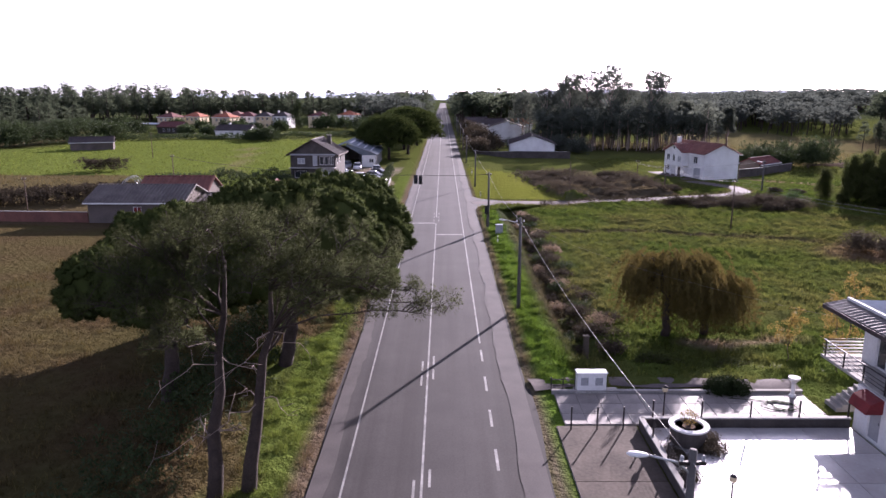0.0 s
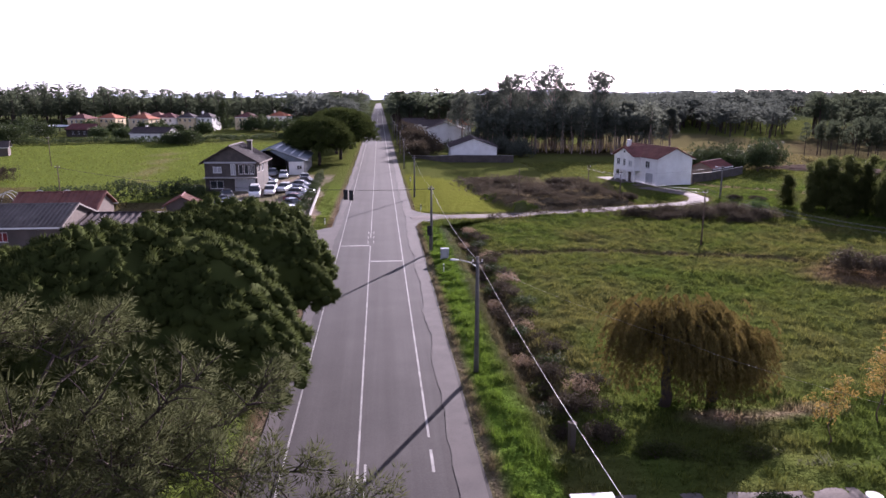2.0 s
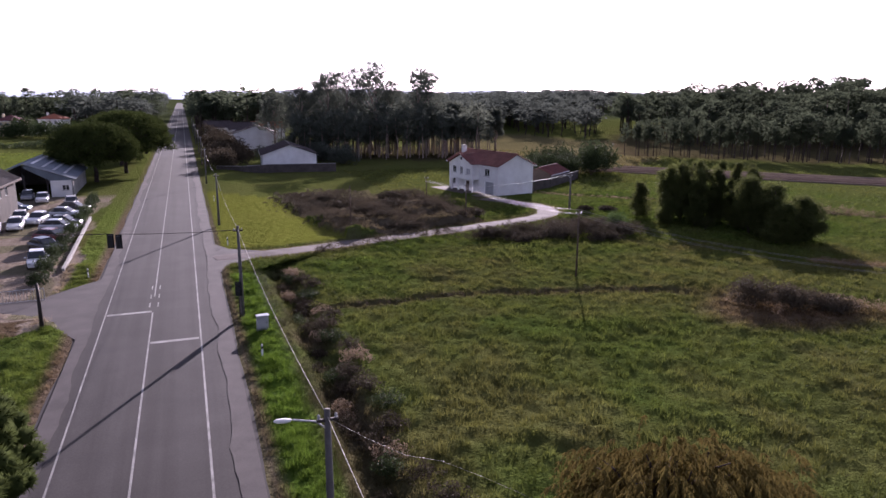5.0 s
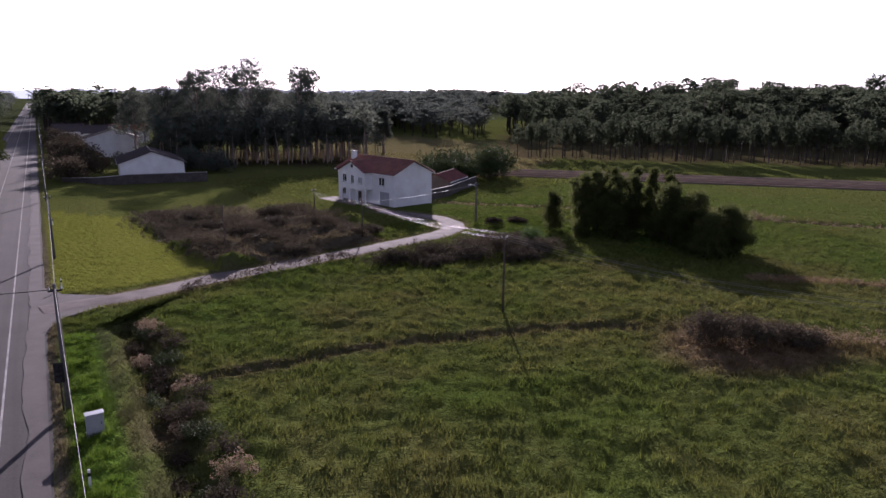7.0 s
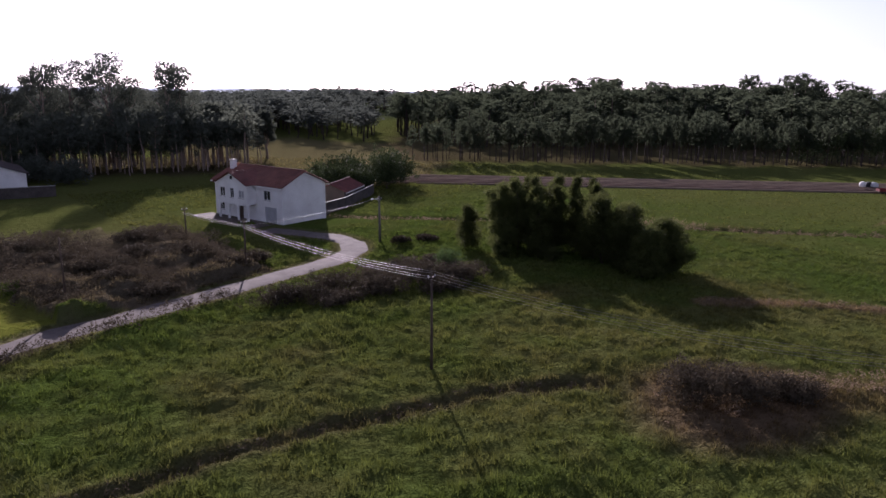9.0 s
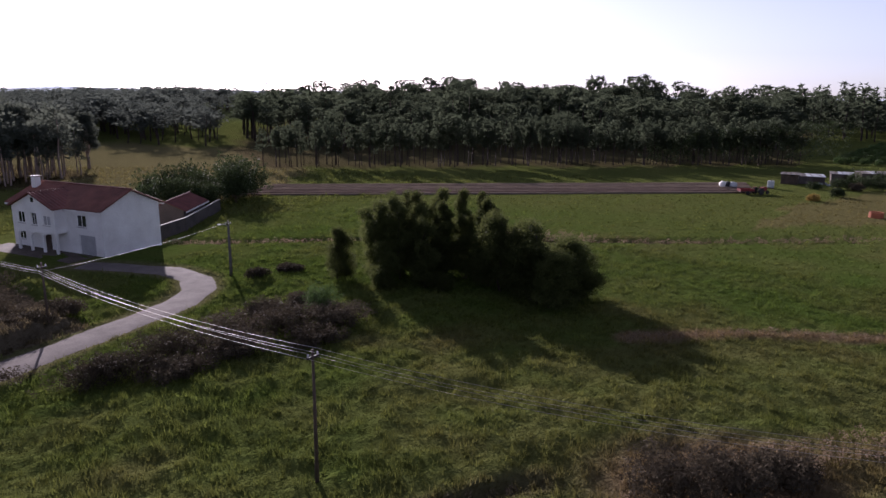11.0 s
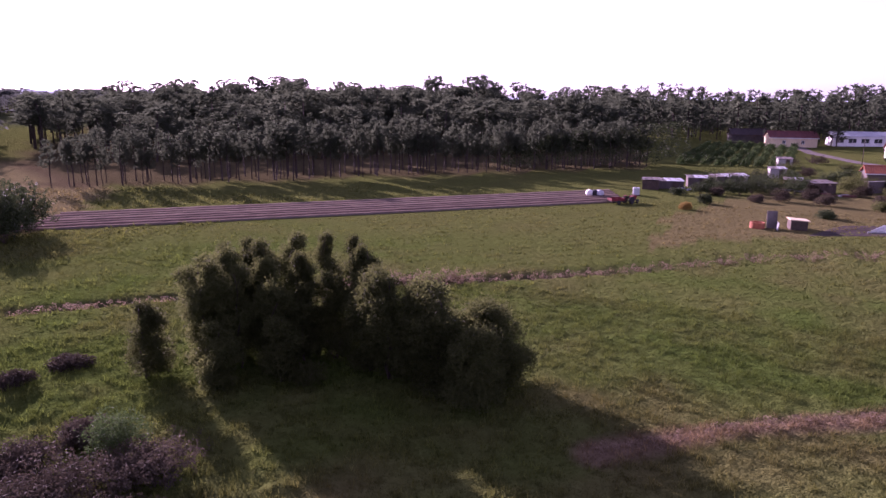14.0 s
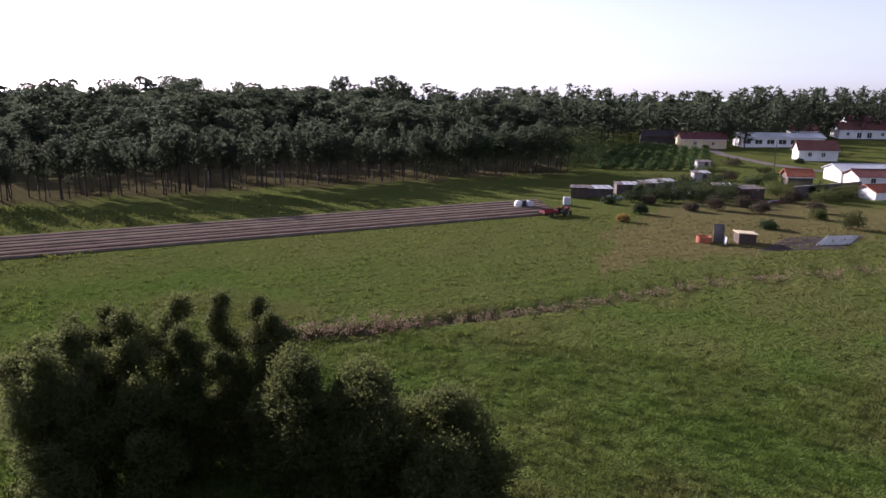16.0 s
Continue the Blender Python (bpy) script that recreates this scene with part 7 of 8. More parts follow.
    bush("garden_shrub", gx, gy, gr, gr, gh, gm, lb, n=260, proto=LEAVES_SMALL, size=1.15, group="garden shrubs")
# orchard rows
ORCH = bush("orchard_tree", 232, 100, 1.25, 1.25, 2.1, "orchard", "small round orchard tree in a planted row", n=80, proto=LEAVES, size=1.0, group="orchard trees", category="tree")
for r in range(9):
    for c in range(9):
        ox, oy = 232 + r * 8.0 + 0.6 * c, 101 - c * 3.4 - r * 0.4
        if (r, c) != (0, 0):
            m = pose(ox, oy, zg(ox, oy) - 0.05, 0, 0, (r * 77 + c * 31) % 360)
            copy_thing(ORCH, m @ Matrix.Scale(0.85 + 0.05 * ((r * 3 + c * 5) % 7), 4))
strip("garden_lane", [(300, 70), (280, 66), (256, 55), (240, 42), (232, 20)], (1.8, 1.8), 0.25, "track", "pale gravelled lane past a cottage", "lane", step=3)


def tower_crane(x, y, base, h):
    """A far construction crane with lattice mast and jib."""
    t = thing("tower_crane", "distant construction crane above the trees", "crane", (x, y, base), -30)
    for sx in (-1, 1):
        for sy in (-1, 1):
            part("mast_leg", Mesh().box(sx - 0.15, sy - 0.15, 0, sx + 0.15, sy + 0.15, h), "steel", t)
    for k in range(int(h / 4)):
        part("mast_brace", Mesh().box(-1.2, -1.2, k * 4.0, 1.2, 1.2, k * 4.0 + 0.3), "steel", t)
    jib = part("jib", Mesh().tube([(-13, 0, h + 1), (30, 0, h + 1)], 0.7, 4), "steel", t)
    part("tie", Mesh().tube([(20, 0, h + 1.4), (0, 0, h + 6), (-12, 0, h + 1.4)], 0.25, 4), "steel", jib)
    part("apex", Mesh().tube([(0, 0, h), (0, 0, h + 6)], [0.9, 0.3], 4), "steel", t)
    part("counterweight", Mesh().box(-13, -1, h - 1.8, -10, 1, h + 0.6, 0.1), "concrete", t)


tower_crane(903, 1200, float(rise(np.array([903.0]), np.array([1200.0]))[0]), 29.0)


# ---- neighbour's property beside the road ----
def slab(name, pts, z, material, label, thick=0.12, category="paving"):
    me = Mesh()
    n = len(pts)
    me.v = [(x, y, z) for x, y in pts] + [(x, y, z - thick) for x, y in pts]
    me.f = [tuple(range(n)), tuple(reversed(range(n, 2 * n)))] + [(i, n + i, n + (i + 1) % n, (i + 1) % n) for i in range(n)]
    return tagged(part(name, me, material), label, category, kind="structure")


def panels(parent_name, x0, x1, y0, y1, nx, ny, z, material, label):
    """Paving cast in panels with open joints: each panel is a piece of its own."""
    ob = slab(parent_name, [(x0, y0), (x1, y0), (x1, y1), (x0, y1)], z - 0.03, "concrete", label)
    w, d = (x1 - x0) / nx, (y1 - y0) / ny
    me = Mesh().box(-w / 2 + 0.012, -d / 2 + 0.012, -0.02, w / 2 - 0.012, d / 2 - 0.012, 0.03, 0.008).data("panel")
    me.materials.append(M[material])
    for i in range(nx):
        for j in range(ny):
            part("panel", me, material, ob, m=pose(x0 + (i + 0.5) * w, y0 + (j + 0.5) * d, z - 0.005 + 0.003 * math.sin(i * 3 + j * 5)))
    return ob


panels("patio", 6.4, 20.8, 33.75, 37.55, 12, 3, 0.02, "paving", "pale pinkish paved patio with damp patches")
panels("driveway", 5.9, 10.1, 12.0, 33.6, 1, 4, 0.0, "old_concrete", "worn grey concrete driveway beside the road")
panels("terrace", 10.5, 21.2, 12.0, 33.3, 4, 8, 0.05, "wet", "shiny wet pale tiled terrace")
slab("lane_apron", APRON, 0.012, "asphalt_old", "worn asphalt apron where the lane meets the road", category="road")
slab("yard_apron", YARD_APRON, 0.012, "asphalt_old", "worn asphalt apron at the car yard gate", category="road")
strip("garden_path", [(5.2, 38.6), (9.0, 39.2), (14, 39.0), (21, 38.6)], (0.7, 0.7), 0.14, "track", "narrow bare earth path behind the patio", "path", step=1.0)
wall_run("terrace_wall", [(10.3, 12), (10.3, 33.5), (21.2, 33.5)], 0.5, 0.2, "dark_wall", "low dark rendered wall round the terrace")
wall_run("patio_kerb", [(6.3, 37.7), (20.9, 37.7)], 0.12, 0.16, "concrete", "low concrete kerb along the patio")


def fence_post(x, y, z, h, label, group):
    t = thing("fence_post", label, "post", (x, y, z), 0, group)
    part("shaft", Mesh().box(-0.035, -0.035, -0.1, 0.035, 0.035, h, 0.008), "iron", t)
    part("cap", Mesh().box(-0.045, -0.045, h + 0.002, 0.045, 0.045, h + 0.03, 0.006), "iron", t)


for k in range(5):
    fence_post(10.9 + k * 2.55, 33.5, 0.53, 0.95, "slim dark iron fence post on a low wall", "terrace fence posts")
for k in range(7):
    fence_post(10.3, 31.4 - k * 2.3, 0.53, 0.95, "slim dark iron fence post on a low wall", "terrace fence posts")
for k in range(3):
    fence_post(6.6 + k * 1.35, 33.2, 0.02, 1.25, "slim dark iron post at the patio edge", "patio fence posts")
for k in range(6):
    tagged(part("fence_wire", Mesh().tube([(10.3, 31.4, 0.8 + 0.12 * k), (10.3, 17.6, 0.8 + 0.12 * k)], 0.008, 4), "iron"), "thin iron fence wire along the terrace wall", "fence", "fence wires")


def meter_box(x, y):
    t = thing("meter_housing", "white rendered meter housing at the patio corner", "meter box", (x, y, 0.0))
    part("body", Mesh().box(-0.85, -0.3, -0.1, 0.85, 0.3, 1.2, 0.02), "white", t)
    part("top", Mesh().box(-0.9, -0.35, 1.203, 0.9, 0.35, 1.28, 0.02), "white", t)
    for k in (-0.42, 0.42):
        d = part("door", Mesh().box(k - 0.22, -0.33, 0.5, k + 0.22, -0.305, 0.98, 0.01), "shutter", t, "small grey metal door")
        part("handle", Mesh().box(k + 0.14, -0.345, 0.7, k + 0.17, -0.332, 0.78, 0.003), "iron", d)
    part("base", Mesh().box(-0.95, -0.4, -0.1, 1.6, 0.4, 0.1, 0.02), "concrete", t)


meter_box(8.6, 37.9)
g1 = thing("low_gate", "low dark two-rail gate beside the meter housing", "gate", (7.0, 38.0, 0.1), 3)
for zz in (0.25, 0.6):
    part("rail", Mesh().tube([(-0.7, 0, zz), (0.72, 0, zz)], 0.025, 6), "iron", g1)
for xx in (-0.7, 0.0, 0.7):
    part("upright", Mesh().tube([(xx, 0, -0.1), (xx, 0, 0.75)], 0.03, 6), "iron", g1)


def planter(x, y):
    t = thing("round_planter", "round concrete planter with white rim and bare shrub", "planter", (x, y, 0.06))
    part("bowl", Mesh().lathe([(0.55, 0), (0.75, 0.1), (0.92, 0.85), (0.92, 1.0), (0.7, 1.0), (0.68, 0.9)], 28), "dark_wall", t, smooth=False)
    part("rim", Mesh().lathe([(0.96, 0.96), (0.98, 1.06), (0.7, 1.06), (0.69, 0.96)], 28), "white", t, "white painted rim")
    part("soil", Mesh().lathe([(0.68, 0.85), (0.66, 0.93), (0.2, 0.97)], 20), "soil", t)
    tw = Mesh()
    for k in range(16):
        a = k * 0.8
        tw.tube(limb((0.05 * math.cos(a), 0.05 * math.sin(a), 0.95), (0.45 * math.cos(a), 0.45 * math.sin(a), 1.5 + 0.35 * math.sin(k * 2.1)), 0.05, 4, 0.04), [0.014, 0.012, 0.009, 0.007, 0.004], 5)
    part("twigs", tw, "timber", t)
    part("leaves", crown_mesh("leaves", [(0, 0, 1.45, 0.45, 0.45, 0.4, 26)], LEAVES_SMALL, 0.45, gaps=0.3), "autumn", t)


planter(12.1, 31.6)
bush("terrace_shrub", 13.3, 31.6, 0.9, 0.6, 0.7, "bramble", "brown ragged shrub beside a planter", n=140, size=0.6)
bush("terrace_shrub", 11.1, 30.2, 0.6, 1.3, 0.7, "bramble", "brown ragged shrub beside a wall", n=140, size=0.6)


def globe_lamp(x, y, z, h):
    t = thing("garden_lamp", "garden lamp post with a yellowish globe", "lamp", (x, y, z), 0, "garden lamps")
    part("post", Mesh().tube([(0, 0, -0.05), (0, 0, h)], [0.05, 0.035], 8), "iron", t)
    part("globe", Mesh().lathe([(0.05, 0), (0.13, 0.05), (0.16, 0.15), (0.13, 0.25), (0.04, 0.3)], 14, (0, 0, h)), "cream", t, "yellowish glass globe", smooth=True)
    part("cap", Mesh().lathe([(0.14, 0.26), (0.03, 0.36)], 10, (0, 0, h)), "iron", t)


globe_lamp(11.6, 33.95, 0.03, 1.75)
globe_lamp(11.7, 25.4, 0.08, 1.6)
ped = thing("garden_pedestal", "white pedestal with a bowl at the patio edge", "pedestal", (20.1, 37.2, 0.03))
part("shaft", Mesh().lathe([(0.22, 0), (0.2, 0.1), (0.12, 0.16), (0.11, 0.8), (0.18, 0.92)], 14), "white", ped)
part("bowl", Mesh().lathe([(0.12, 0.92), (0.3, 1.05), (0.33, 1.18), (0.27, 1.18)], 16), "white", ped)
hose = Mesh()
pts = []
for k in range(64):
    a = k * 0.3
    pts.append((18.4 + (0.75 + 0.12 * math.sin(k * 0.7)) * math.cos(a) + 0.012 * k, 35.9 + (0.55 + 0.1 * math.cos(k * 0.5)) * math.sin(a), 0.09 + 0.002 * (k % 7)))
pts += [(18.0 - 0.25 * k, 36.6 + 0.04 * k, 0.075) for k in range(1, 8)]
hose.tube(pts, 0.02, 6)
tagged(part("garden_hose", hose, "hedge", smooth=True), "coiled dark garden hose on the patio", "hose")
bush("weed_clump", 17.9, 34.4, 0.35, 0.25, 0.3, "bramble", "small dark heap of weeds on the patio", n=60, size=0.4)
pst = thing("concrete_post", "grey weathered concrete post in the grass", "post", (9.3, 42.8, zg(9.3, 42.8)), 12)
part("shaft", Mesh().box(-0.16, -0.14, -0.2, 0.16, 0.14, 1.5, 0.03), "old_concrete", pst)
part("cap", Mesh().box(-0.2, -0.18, 1.503, 0.2, 0.18, 1.56, 0.02), "old_concrete", pst)


def neighbour():
    t = thing("neighbour_house", "white two-storey house with railed balcony and dark eaves", "house", (0, 0, 0))
    a = Mesh()
    mw = pose(21.4, 24.0, 0, 0, 0, -90)
    wall_panel(a, 19.0, -0.2, 2.45, 0.25, [(-8.4, 0.05, -7.4, 2.15), (-6.6, 0.9, -4.9, 2.1), (-2.5, 0.9, -0.8, 2.1)], mw)
    g = part("ground_floor_wall", a.weld(), "white", t)
    fit_window(g, (-8.4, 0.05, -7.4, 2.15), mw, "door")
    fit_window(g, (-6.6, 0.9, -4.9, 2.1), mw)
    fit_window(g, (-2.5, 0.9, -0.8, 2.1), mw)
    part("end_wall", Mesh().box(21.66, 33.25, -0.2, 33, 33.5, 2.45), "white", t)
    b = Mesh()
    mu = pose(23.3, 25.5, 0, 0, 0, -90)
    wall_panel(b, 22.0, 2.6, 5.4, 0.25, [(-9.8, 2.65, -8.2, 4.7), (-5.6, 3.4, -4.2, 4.6)], mu)
    u = part("upper_wall", b.weld(), "white", t)
    fit_window(u, (-9.8, 2.65, -8.2, 4.7), mu)
    fit_window(u, (-5.6, 3.4, -4.2, 4.6), mu)
    part("upper_end_wall", Mesh().box(23.56, 36.25, 2.6, 33, 36.5, 5.4), "white", t)
    part("upper_floor", Mesh().box(21.5, 14.5, 2.453, 33, 37.4, 2.6, 0.02), "concrete", t, "pale concrete balcony slab")
    rail = part("balcony_rail", Mesh().tube([(21.56, 15, 3.5), (21.56, 37.3, 3.5), (25.5, 37.3, 3.5)], 0.035, 6), "iron", t)
    for k in range(3):
        part("rail_bar", Mesh().tube([(21.56, 15, 2.8 + 0.2 * k), (21.56, 37.3, 2.8 + 0.2 * k), (25.5, 37.3, 2.8 + 0.2 * k)], 0.02, 5), "iron", rail)
    for k in range(4):
        part("end_rail", Mesh().tube([(21.7, 37.22, 2.78 + 0.2 * k), (25.4, 37.22, 2.78 + 0.2 * k)], 0.045, 6), "white", rail, "white painted end rail")
    for k in range(13):
        part("rail_post", Mesh().box(21.53, 15.4 + k * 1.8, 2.6, 21.59, 15.46 + k * 1.8, 3.49), "iron", rail)
    r = Mesh()
    roof_slope(r, -13.3, 13.3, -3.6, 5.52, 6.0, 5.3, 0.4, 0.04, 0.1, pose(27.0, 25.0, 0.0, 0, 0, -90))
    part("roof", r, "light_sheet", t, "pale corrugated roof sheeting")
    part("roof_edge", Mesh().box(23.2, 11.5, 5.5, 23.4, 38.4, 5.66, 0.02), "white", t, "white roof edge")
    sk = Mesh()
    roof_slope(sk, -13.5, 13.5, -5.0, 5.28, -3.75, 5.5, 0.4, 0.03, 0.12, pose(27.0, 25.0, 0.0, 0, 0, -90))
    part("eave_skirt", sk, "fibre", t, "dark sloping eave sheets")
    part("eave_board", Mesh().box(21.9, 11.5, 5.0, 21.98, 38.5, 5.24, 0.01), "tile_dark", t)
    part("soffit", Mesh().box(22.0, 11.6, 5.06, 23.28, 38.4, 5.1), "tile_dark", t)
    aw = Mesh()
    aw.prism([(0, 0), (0.2, 0.5), (0.6, 0.7), (0.85, 0.72), (0.85, 0)], 1.5, pose(20.55, 31.3, 1.75))
    part("awning", aw, "red", t, "dark red rounded canvas awning")
    st = part("stairs", Mesh().box(23.4, 35.4, -0.1, 24.5, 36.6, 1.1), "concrete", t)
    for k in range(6):
        part("step", Mesh().box(21.6 + 0.3 * k, 35.4, -0.1, 21.9 + 0.3 * k, 36.6, 0.18 * (k + 1), 0.01), "concrete", st)


neighbour()
for sx, sy, sr, sh in ((13.0, 30.9, 0.9, 0.5), (12.2, 31.9, 0.9, 0.5), (11.2, 30.2, 0.6, 0.5), (11.0, 28.4, 0.5, 0.6)):
    bush("terrace_shrub", sx, sy, sr, sr * 0.7, sh, "bramble", "low brownish-green shrub beside the terrace planter", n=260, proto=LEAVES_SMALL, size=0.6, group="terrace shrubs")
# saplings with a few yellow leaves
for sx, sy, sh in ((22.4, 42.8, 3.6), (26.5, 44.5, 4.2), (24.8, 40.6, 3.2), (29.0, 47.0, 5.0)):
    upright_tree("sapling", sx, sy, sh, 1.2, 1.2, "autumn", "timber", "thin young tree with few yellow leaves", n=70, proto=LEAVES_SMALL, size=0.7, lobes=4, group="saplings", gaps=0.45, thick=0.05)
for k, (sx, sy, rx, ry, sh) in enumerate(((13.5, 42.0, 1.8, 1.0, 0.7), (11.5, 44.0, 1.3, 0.9, 0.8), (18.5, 41.8, 1.6, 1.0, 0.5), (10.6, 47.5, 1.2, 0.9, 0.9), (9.8, 51.0, 1.0, 1.3, 0.8), (12.6, 50.5, 1.4, 1.0, 0.8))):
    bush("weed_thicket", sx, sy, rx, ry, sh, "bramble" if k % 2 else "shrub", "low tangled weeds by the garden path", n=170, size=0.7, group="weed thickets")
# scrub along the roadside ditch
for k in range(44):
    sy = 46 + k * 1.22
    far_side = k % 2
    bush("ditch_scrub", 9.9 + 1.5 * far_side + 0.6 * math.sin(k * 2.3) + 0.012 * (sy - 50), sy, 0.9 + 0.3 * far_side, 1.1, 0.45 + 0.45 * abs(math.sin(k * 1.7)), ("bramble", "bramble", "hedge", "reed", "bramble")[k % 5], "dry tangled scrub along the roadside ditch", n=110, size=0.65, group="ditch scrub")


# ---- worn road edges: old patches with a ragged joint ----
def shoulder(name, inner, outer, y0, y1, label):
    me = Mesh()
    n = int((y1 - y0) / 0.8)
    for k in range(n + 1):
        y = y0 + (y1 - y0) * k / n
        j = 0.5 * (float(vnoise(y, inner, 5.0, 71)) - 0.5) + 0.22 * (float(vnoise(y, inner, 1.1, 72)) - 0.5)
        for q in (inner + j, (inner + j + outer) / 2, outer):
            s2 = (q + 0.6) / 5.6
            me.v.append((q, y, 0.03 * (1 - s2 * s2) + 0.009 + 0.012 * float(vnoise(y, q, 0.9, 73))))
    flip = inner > outer
    for k in range(n):
        for i in range(2):
            f = (k * 3 + i, k * 3 + i + 1, (k + 1) * 3 + i + 1, (k + 1) * 3 + i)
            me.f.append(f[::-1] if flip else f)
    tagged(part(name, me, "asphalt_old", smooth=True), label, "road edge", kind="structure")


shoulder("road_shoulder", 3.6, 4.75, 10, 320, "cracked old asphalt along the road edge")
shoulder("road_shoulder", -5.2, -6.0, 10, 320, "dusty old asphalt along the road edge")


# ---- grass: uncounted tufts over the near meadow and verges ----
def tufts(name, n, xr, yr, blade_h, blade_w, blades, label, where):
    x, y = RNG.uniform(*xr, n), RNG.uniform(*yr, n)
    k = where(x, y)
    x, y = x[k], y[k]
    m = len(x)
    z = height(x, y)
    col = tone(x, y) * RNG.uniform(0.75, 1.5, (m, 1)) * np.array([1.15, 1.1, 0.95])
    cl = ramp01(vnoise(x, y, 0.6, 41) * 0.75 + vnoise(x, y, 2.4, 42) * 0.35, 0.44, 0.66)
    s = RNG.uniform(0.6, 1.4, m) * (0.34 + 1.12 * cl)
    # low blades between clumps get a darker tone, shade put into their colour
    col = col * (0.55 + 0.58 * cl[:, None])
    a = RNG.uniform(0, 6.283, (m, blades))
    lean = RNG.uniform(0.25, 0.95, (m, blades))
    h = blade_h * s[:, None] * RNG.uniform(0.6, 1.2, (m, blades))
    bx, by = x[:, None] + RNG.normal(size=(m, blades)) * 0.1, y[:, None] + RNG.normal(size=(m, blades)) * 0.1
    tx, ty = bx + np.cos(a) * h * lean, by + np.sin(a) * h * lean
    px, py = -np.sin(a) * blade_w, np.cos(a) * blade_w
    zb = np.repeat(z[:, None] - 0.03, blades, 1)
    zt = zb + h * 0.9
    v = np.stack([np.stack([bx - px, by - py, zb], 2), np.stack([bx + px, by + py, zb], 2), np.stack([tx, ty, zt], 2)], 2).reshape(-1, 3)
    f = np.arange(len(v)).reshape(-1, 3)
    c = np.repeat(col, blades * 3, 0)
    tagged(part(name, big_mesh(name, v, f, c), "grass"), label, "grass", kind="stuff")


def meadow(x, y):
    free = ~inside(x, y, APRON) & (x > 5.3) & (line_dist(x, y, TRACK) > 1.9) & ~((x > 5.0) & (x < 34) & (y < 39.3)) & ~inside(x, y, SHORT)
    return free & (line_dist(x, y, FAR_DITCH) > 0.8)


tufts("meadow_grass", 185000, (5.3, 95), (39, 128), 0.27, 0.027, 3, "rough green meadow grass in lumpy tufts", meadow)
tufts("verge_grass", 18000, (-9.6, -6.4), (12, 110), 0.22, 0.014, 5, "bright green roadside grass", lambda x, y: ~inside(x, y, YARD_APRON))
tufts("verge_grass", 17000, (5.2, 8.6), (39, 106), 0.22, 0.014, 5, "bright green roadside grass", lambda x, y: (line_dist(x, y, TRACK) > 1.8) & ~inside(x, y, APRON))
tufts("field_grass", 18000, (-135, -37), (100, 275), 0.3, 0.09, 3, "bright green winter pasture", lambda x, y: inside(x, y, [(-130, 140), (-37, 118), (-37, 160), (-20, 270), (-130, 270)]))
tufts("far_grass", 14000, (66, 135), (150, 260), 0.35, 0.08, 3, "rough pale pasture grass", lambda x, y: ~inside(x, y, PLOUGH) & (x + y * 0.75 < 275))
tufts("dry_grass", 20000, (-40, -9.6), (18, 88), 0.34, 0.025, 3, "dry brown field grass beyond the pines", lambda x, y: x < -9.6)
tufts("far_grass", 20000, (36, 95), (128, 190), 0.26, 0.055, 3, "rough green pasture grass", lambda x, y: (line_dist(x, y, TRACK) > 2) & ~inside(x, y, PLOUGH) & ~((x > 44) & (x < 66) & (y > 136) & (y < 162)))
tufts("far_grass", 45000, (60, 160), (36, 160), 0.22, 0.07, 3, "rough green pasture grass", lambda x, y: (np.sin((x * 0.725 + y * 0.689) * 2.5 + 1.5 * vnoise(x, y, 12, 81)) > -0.25) & ~inside(x, y, PLOUGH) & ((x > 95) | (y < 39)))


# ---- distance: wooded horizon far behind everything, its haze put into a glowing colour ----
def horizon():
    me = Mesh()
    r = 2300.0
    n = 720
    for k in range(n + 1):
        a = -math.pi * 0.62 + math.pi * 1.24 * k / n
        x, y = r * math.sin(a), r * math.cos(a)
        top = 14 + 9 * math.sin(a * 3.1 + 0.6) + 9 * float(vnoise(k * 1.0, 3.0, 9.0, 51)) + 5 * float(vnoise(k * 1.0, 9.0, 1.7, 52))
        me.v += [(x, y, -20.0), (x, y, top)]
    me.f = [(2 * k, 2 * k + 2, 2 * k + 3, 2 * k + 1) for k in range(n)]
    m = bpy.data.materials.new("distance_haze_glow")
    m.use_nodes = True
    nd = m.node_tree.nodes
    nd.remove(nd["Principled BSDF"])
    # unlit band: the pale glow stands in for haze before the trees
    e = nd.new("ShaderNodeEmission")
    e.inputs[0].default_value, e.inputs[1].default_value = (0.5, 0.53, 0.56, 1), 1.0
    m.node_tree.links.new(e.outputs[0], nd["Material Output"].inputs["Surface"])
    tagged(part("backdrop", me, m), "far wooded horizon with haze as a pale glow", "distance", kind="structure")


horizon()


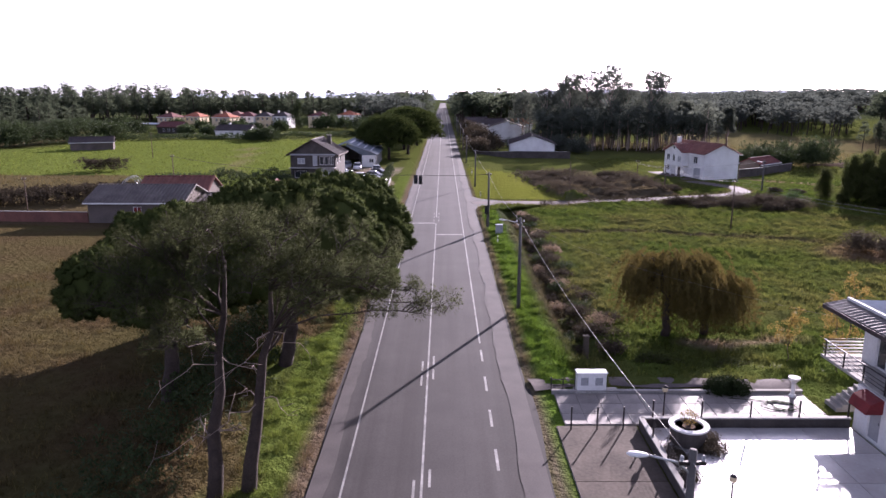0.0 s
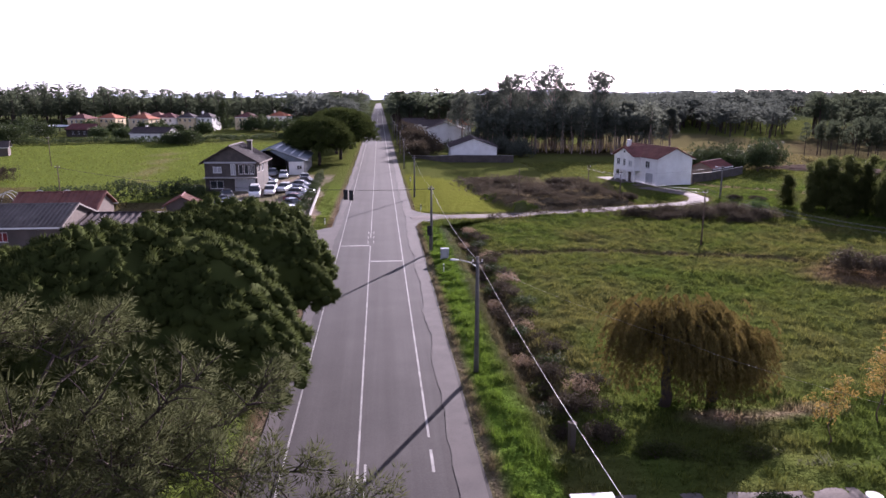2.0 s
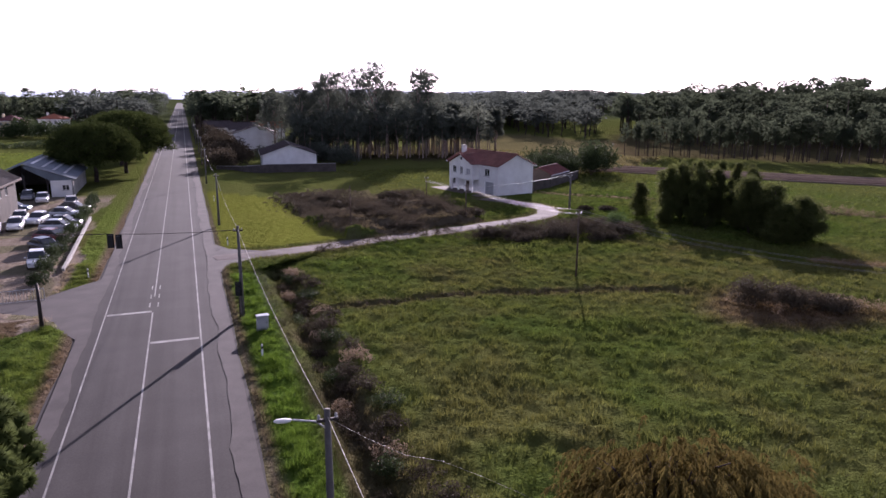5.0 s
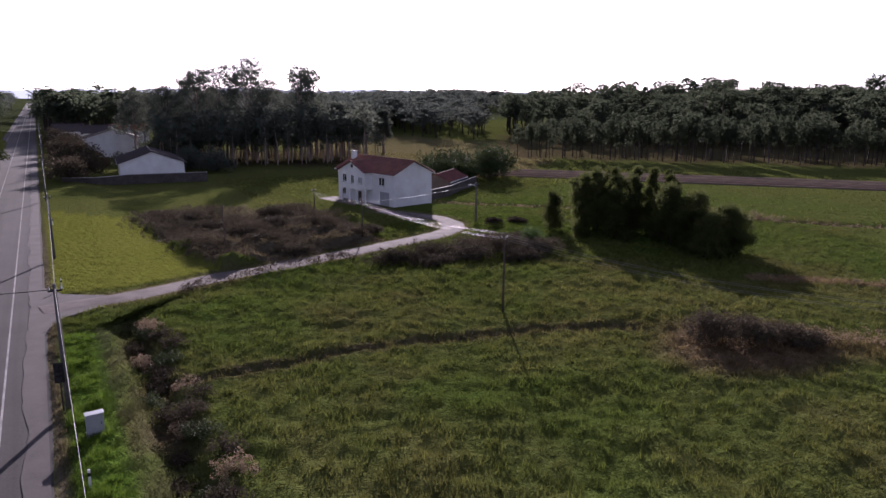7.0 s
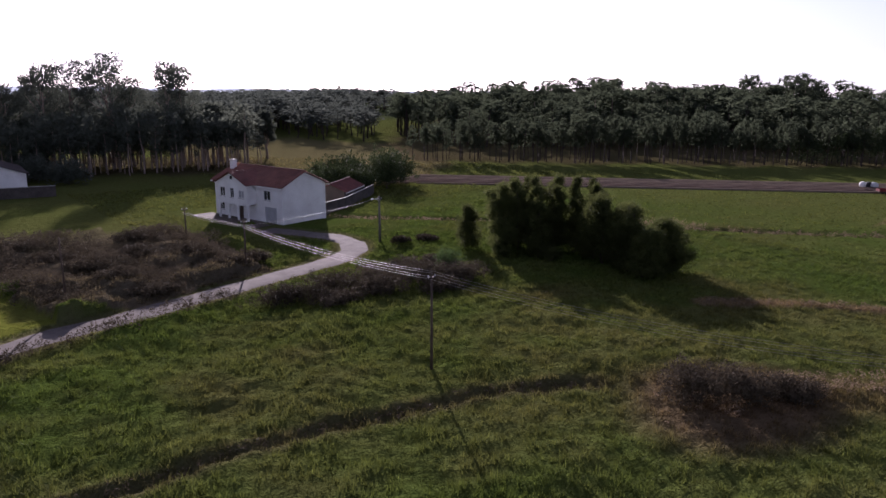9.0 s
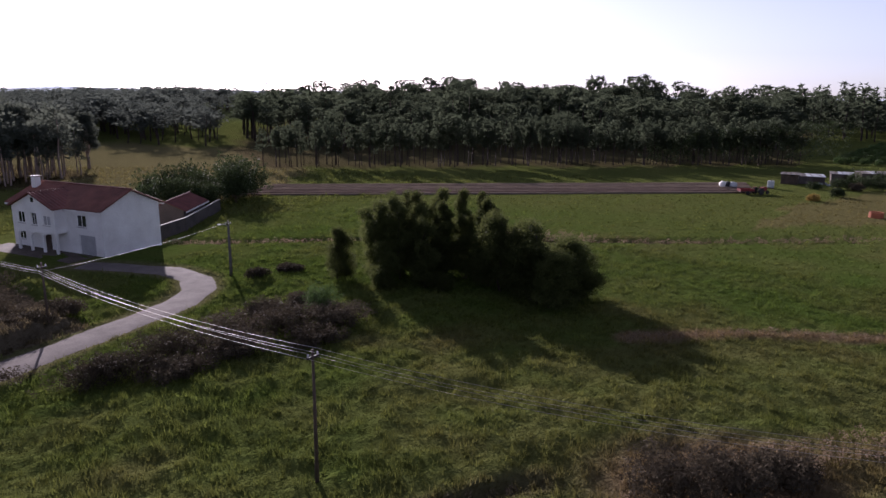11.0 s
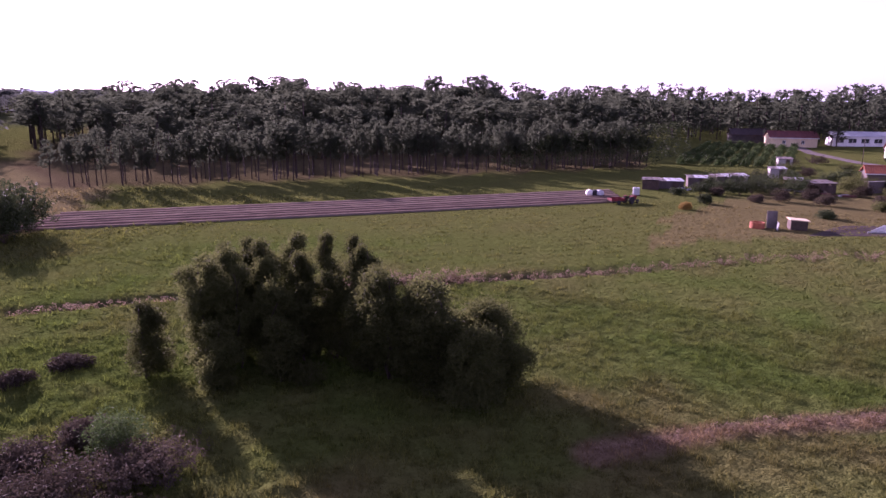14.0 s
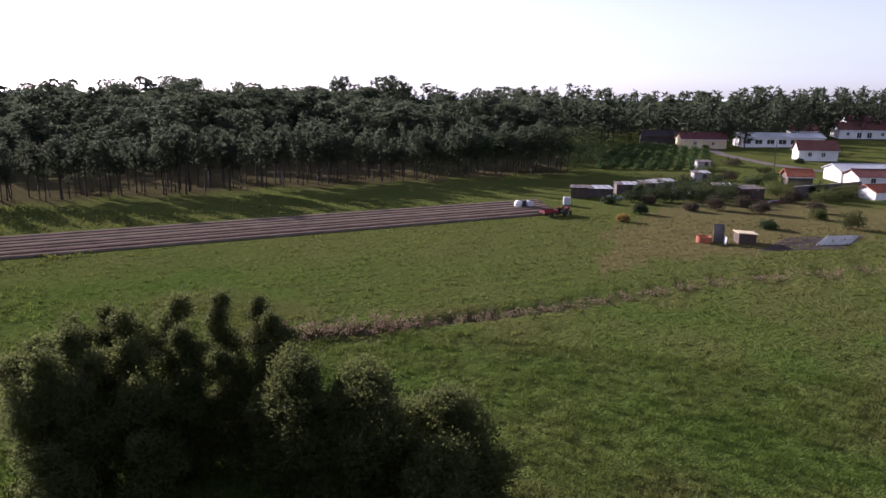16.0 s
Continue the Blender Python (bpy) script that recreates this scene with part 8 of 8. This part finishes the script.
# ---- the road stands on a bank: it, the yard, the patio and all on that side lie higher than the meadow ----
BANK, EYE_X = 1.1, 0.8


def on_bank(x, y):
    """1 on the raised land, 0 down in the meadow, between them the slope of the bank."""
    foot = 7.5 + 3.0 * ramp01(y, 100, 108) + 40 * (1 - ramp01(y, 39.2, 42.5))
    run = 2.0 + 7.0 * ramp01(y, 100, 110)
    return 1 - ramp01(x - foot, 0, run)


def bank_shift(p):
    """Raised land shrinks towards a point at camera height as it is lifted."""
    p = np.asarray(p, float)
    e = on_bank(p[:, 0], p[:, 1]) * BANK / EYE
    mid = 1 + 17 * np.clip((p[:, 1] - 36) / 22, 0, 1)
    c = np.stack([np.full(len(p), EYE_X), mid, np.full(len(p), EYE)], 1)
    return p + (c - p) * e[:, None], e


def lay_on_bank():
    roots = [ob for ob in scene.objects if ob.parent is None and ob.type in ("MESH", "EMPTY") and not ob.name.startswith("backdrop")]
    bpy.context.view_layer.update()
    for ob in roots:
        if ob in ROADSIDE_PINES:
            continue
        here = ob.matrix_basis.translation
        if ob.type == "MESH" and not ob.children and here.length < 1e-6:
            n = len(ob.data.vertices)
            v = np.empty(n * 3, np.float32)
            ob.data.vertices.foreach_get("co", v)
            ob.data.vertices.foreach_set("co", bank_shift(v.reshape(-1, 3))[0].astype(np.float32).ravel())
            ob.data.update()
            continue
        if here.length < 1e-6:
            corners = [d.matrix_world @ Vector(c) for d in (ob, *ob.children_recursive) if d.type == "MESH" for c in d.bound_box]
            here = sum(corners, Vector()) / len(corners)
        moved, e = bank_shift([[here.x, here.y, 0.0]])
        k = 1 - float(e[0])
        if ob.name.startswith("car"):
            ob.matrix_basis = Matrix.Translation(Vector(moved[0]) - Vector((here.x, here.y, 0.0))) @ ob.matrix_basis
        else:
            c = Vector((EYE_X, 1 + 17 * min(max((here.y - 36) / 22, 0), 1), EYE))
            ob.matrix_basis = Matrix.Translation(c) @ Matrix.Scale(k, 4) @ Matrix.Translation(-c) @ ob.matrix_basis


lay_on_bank()
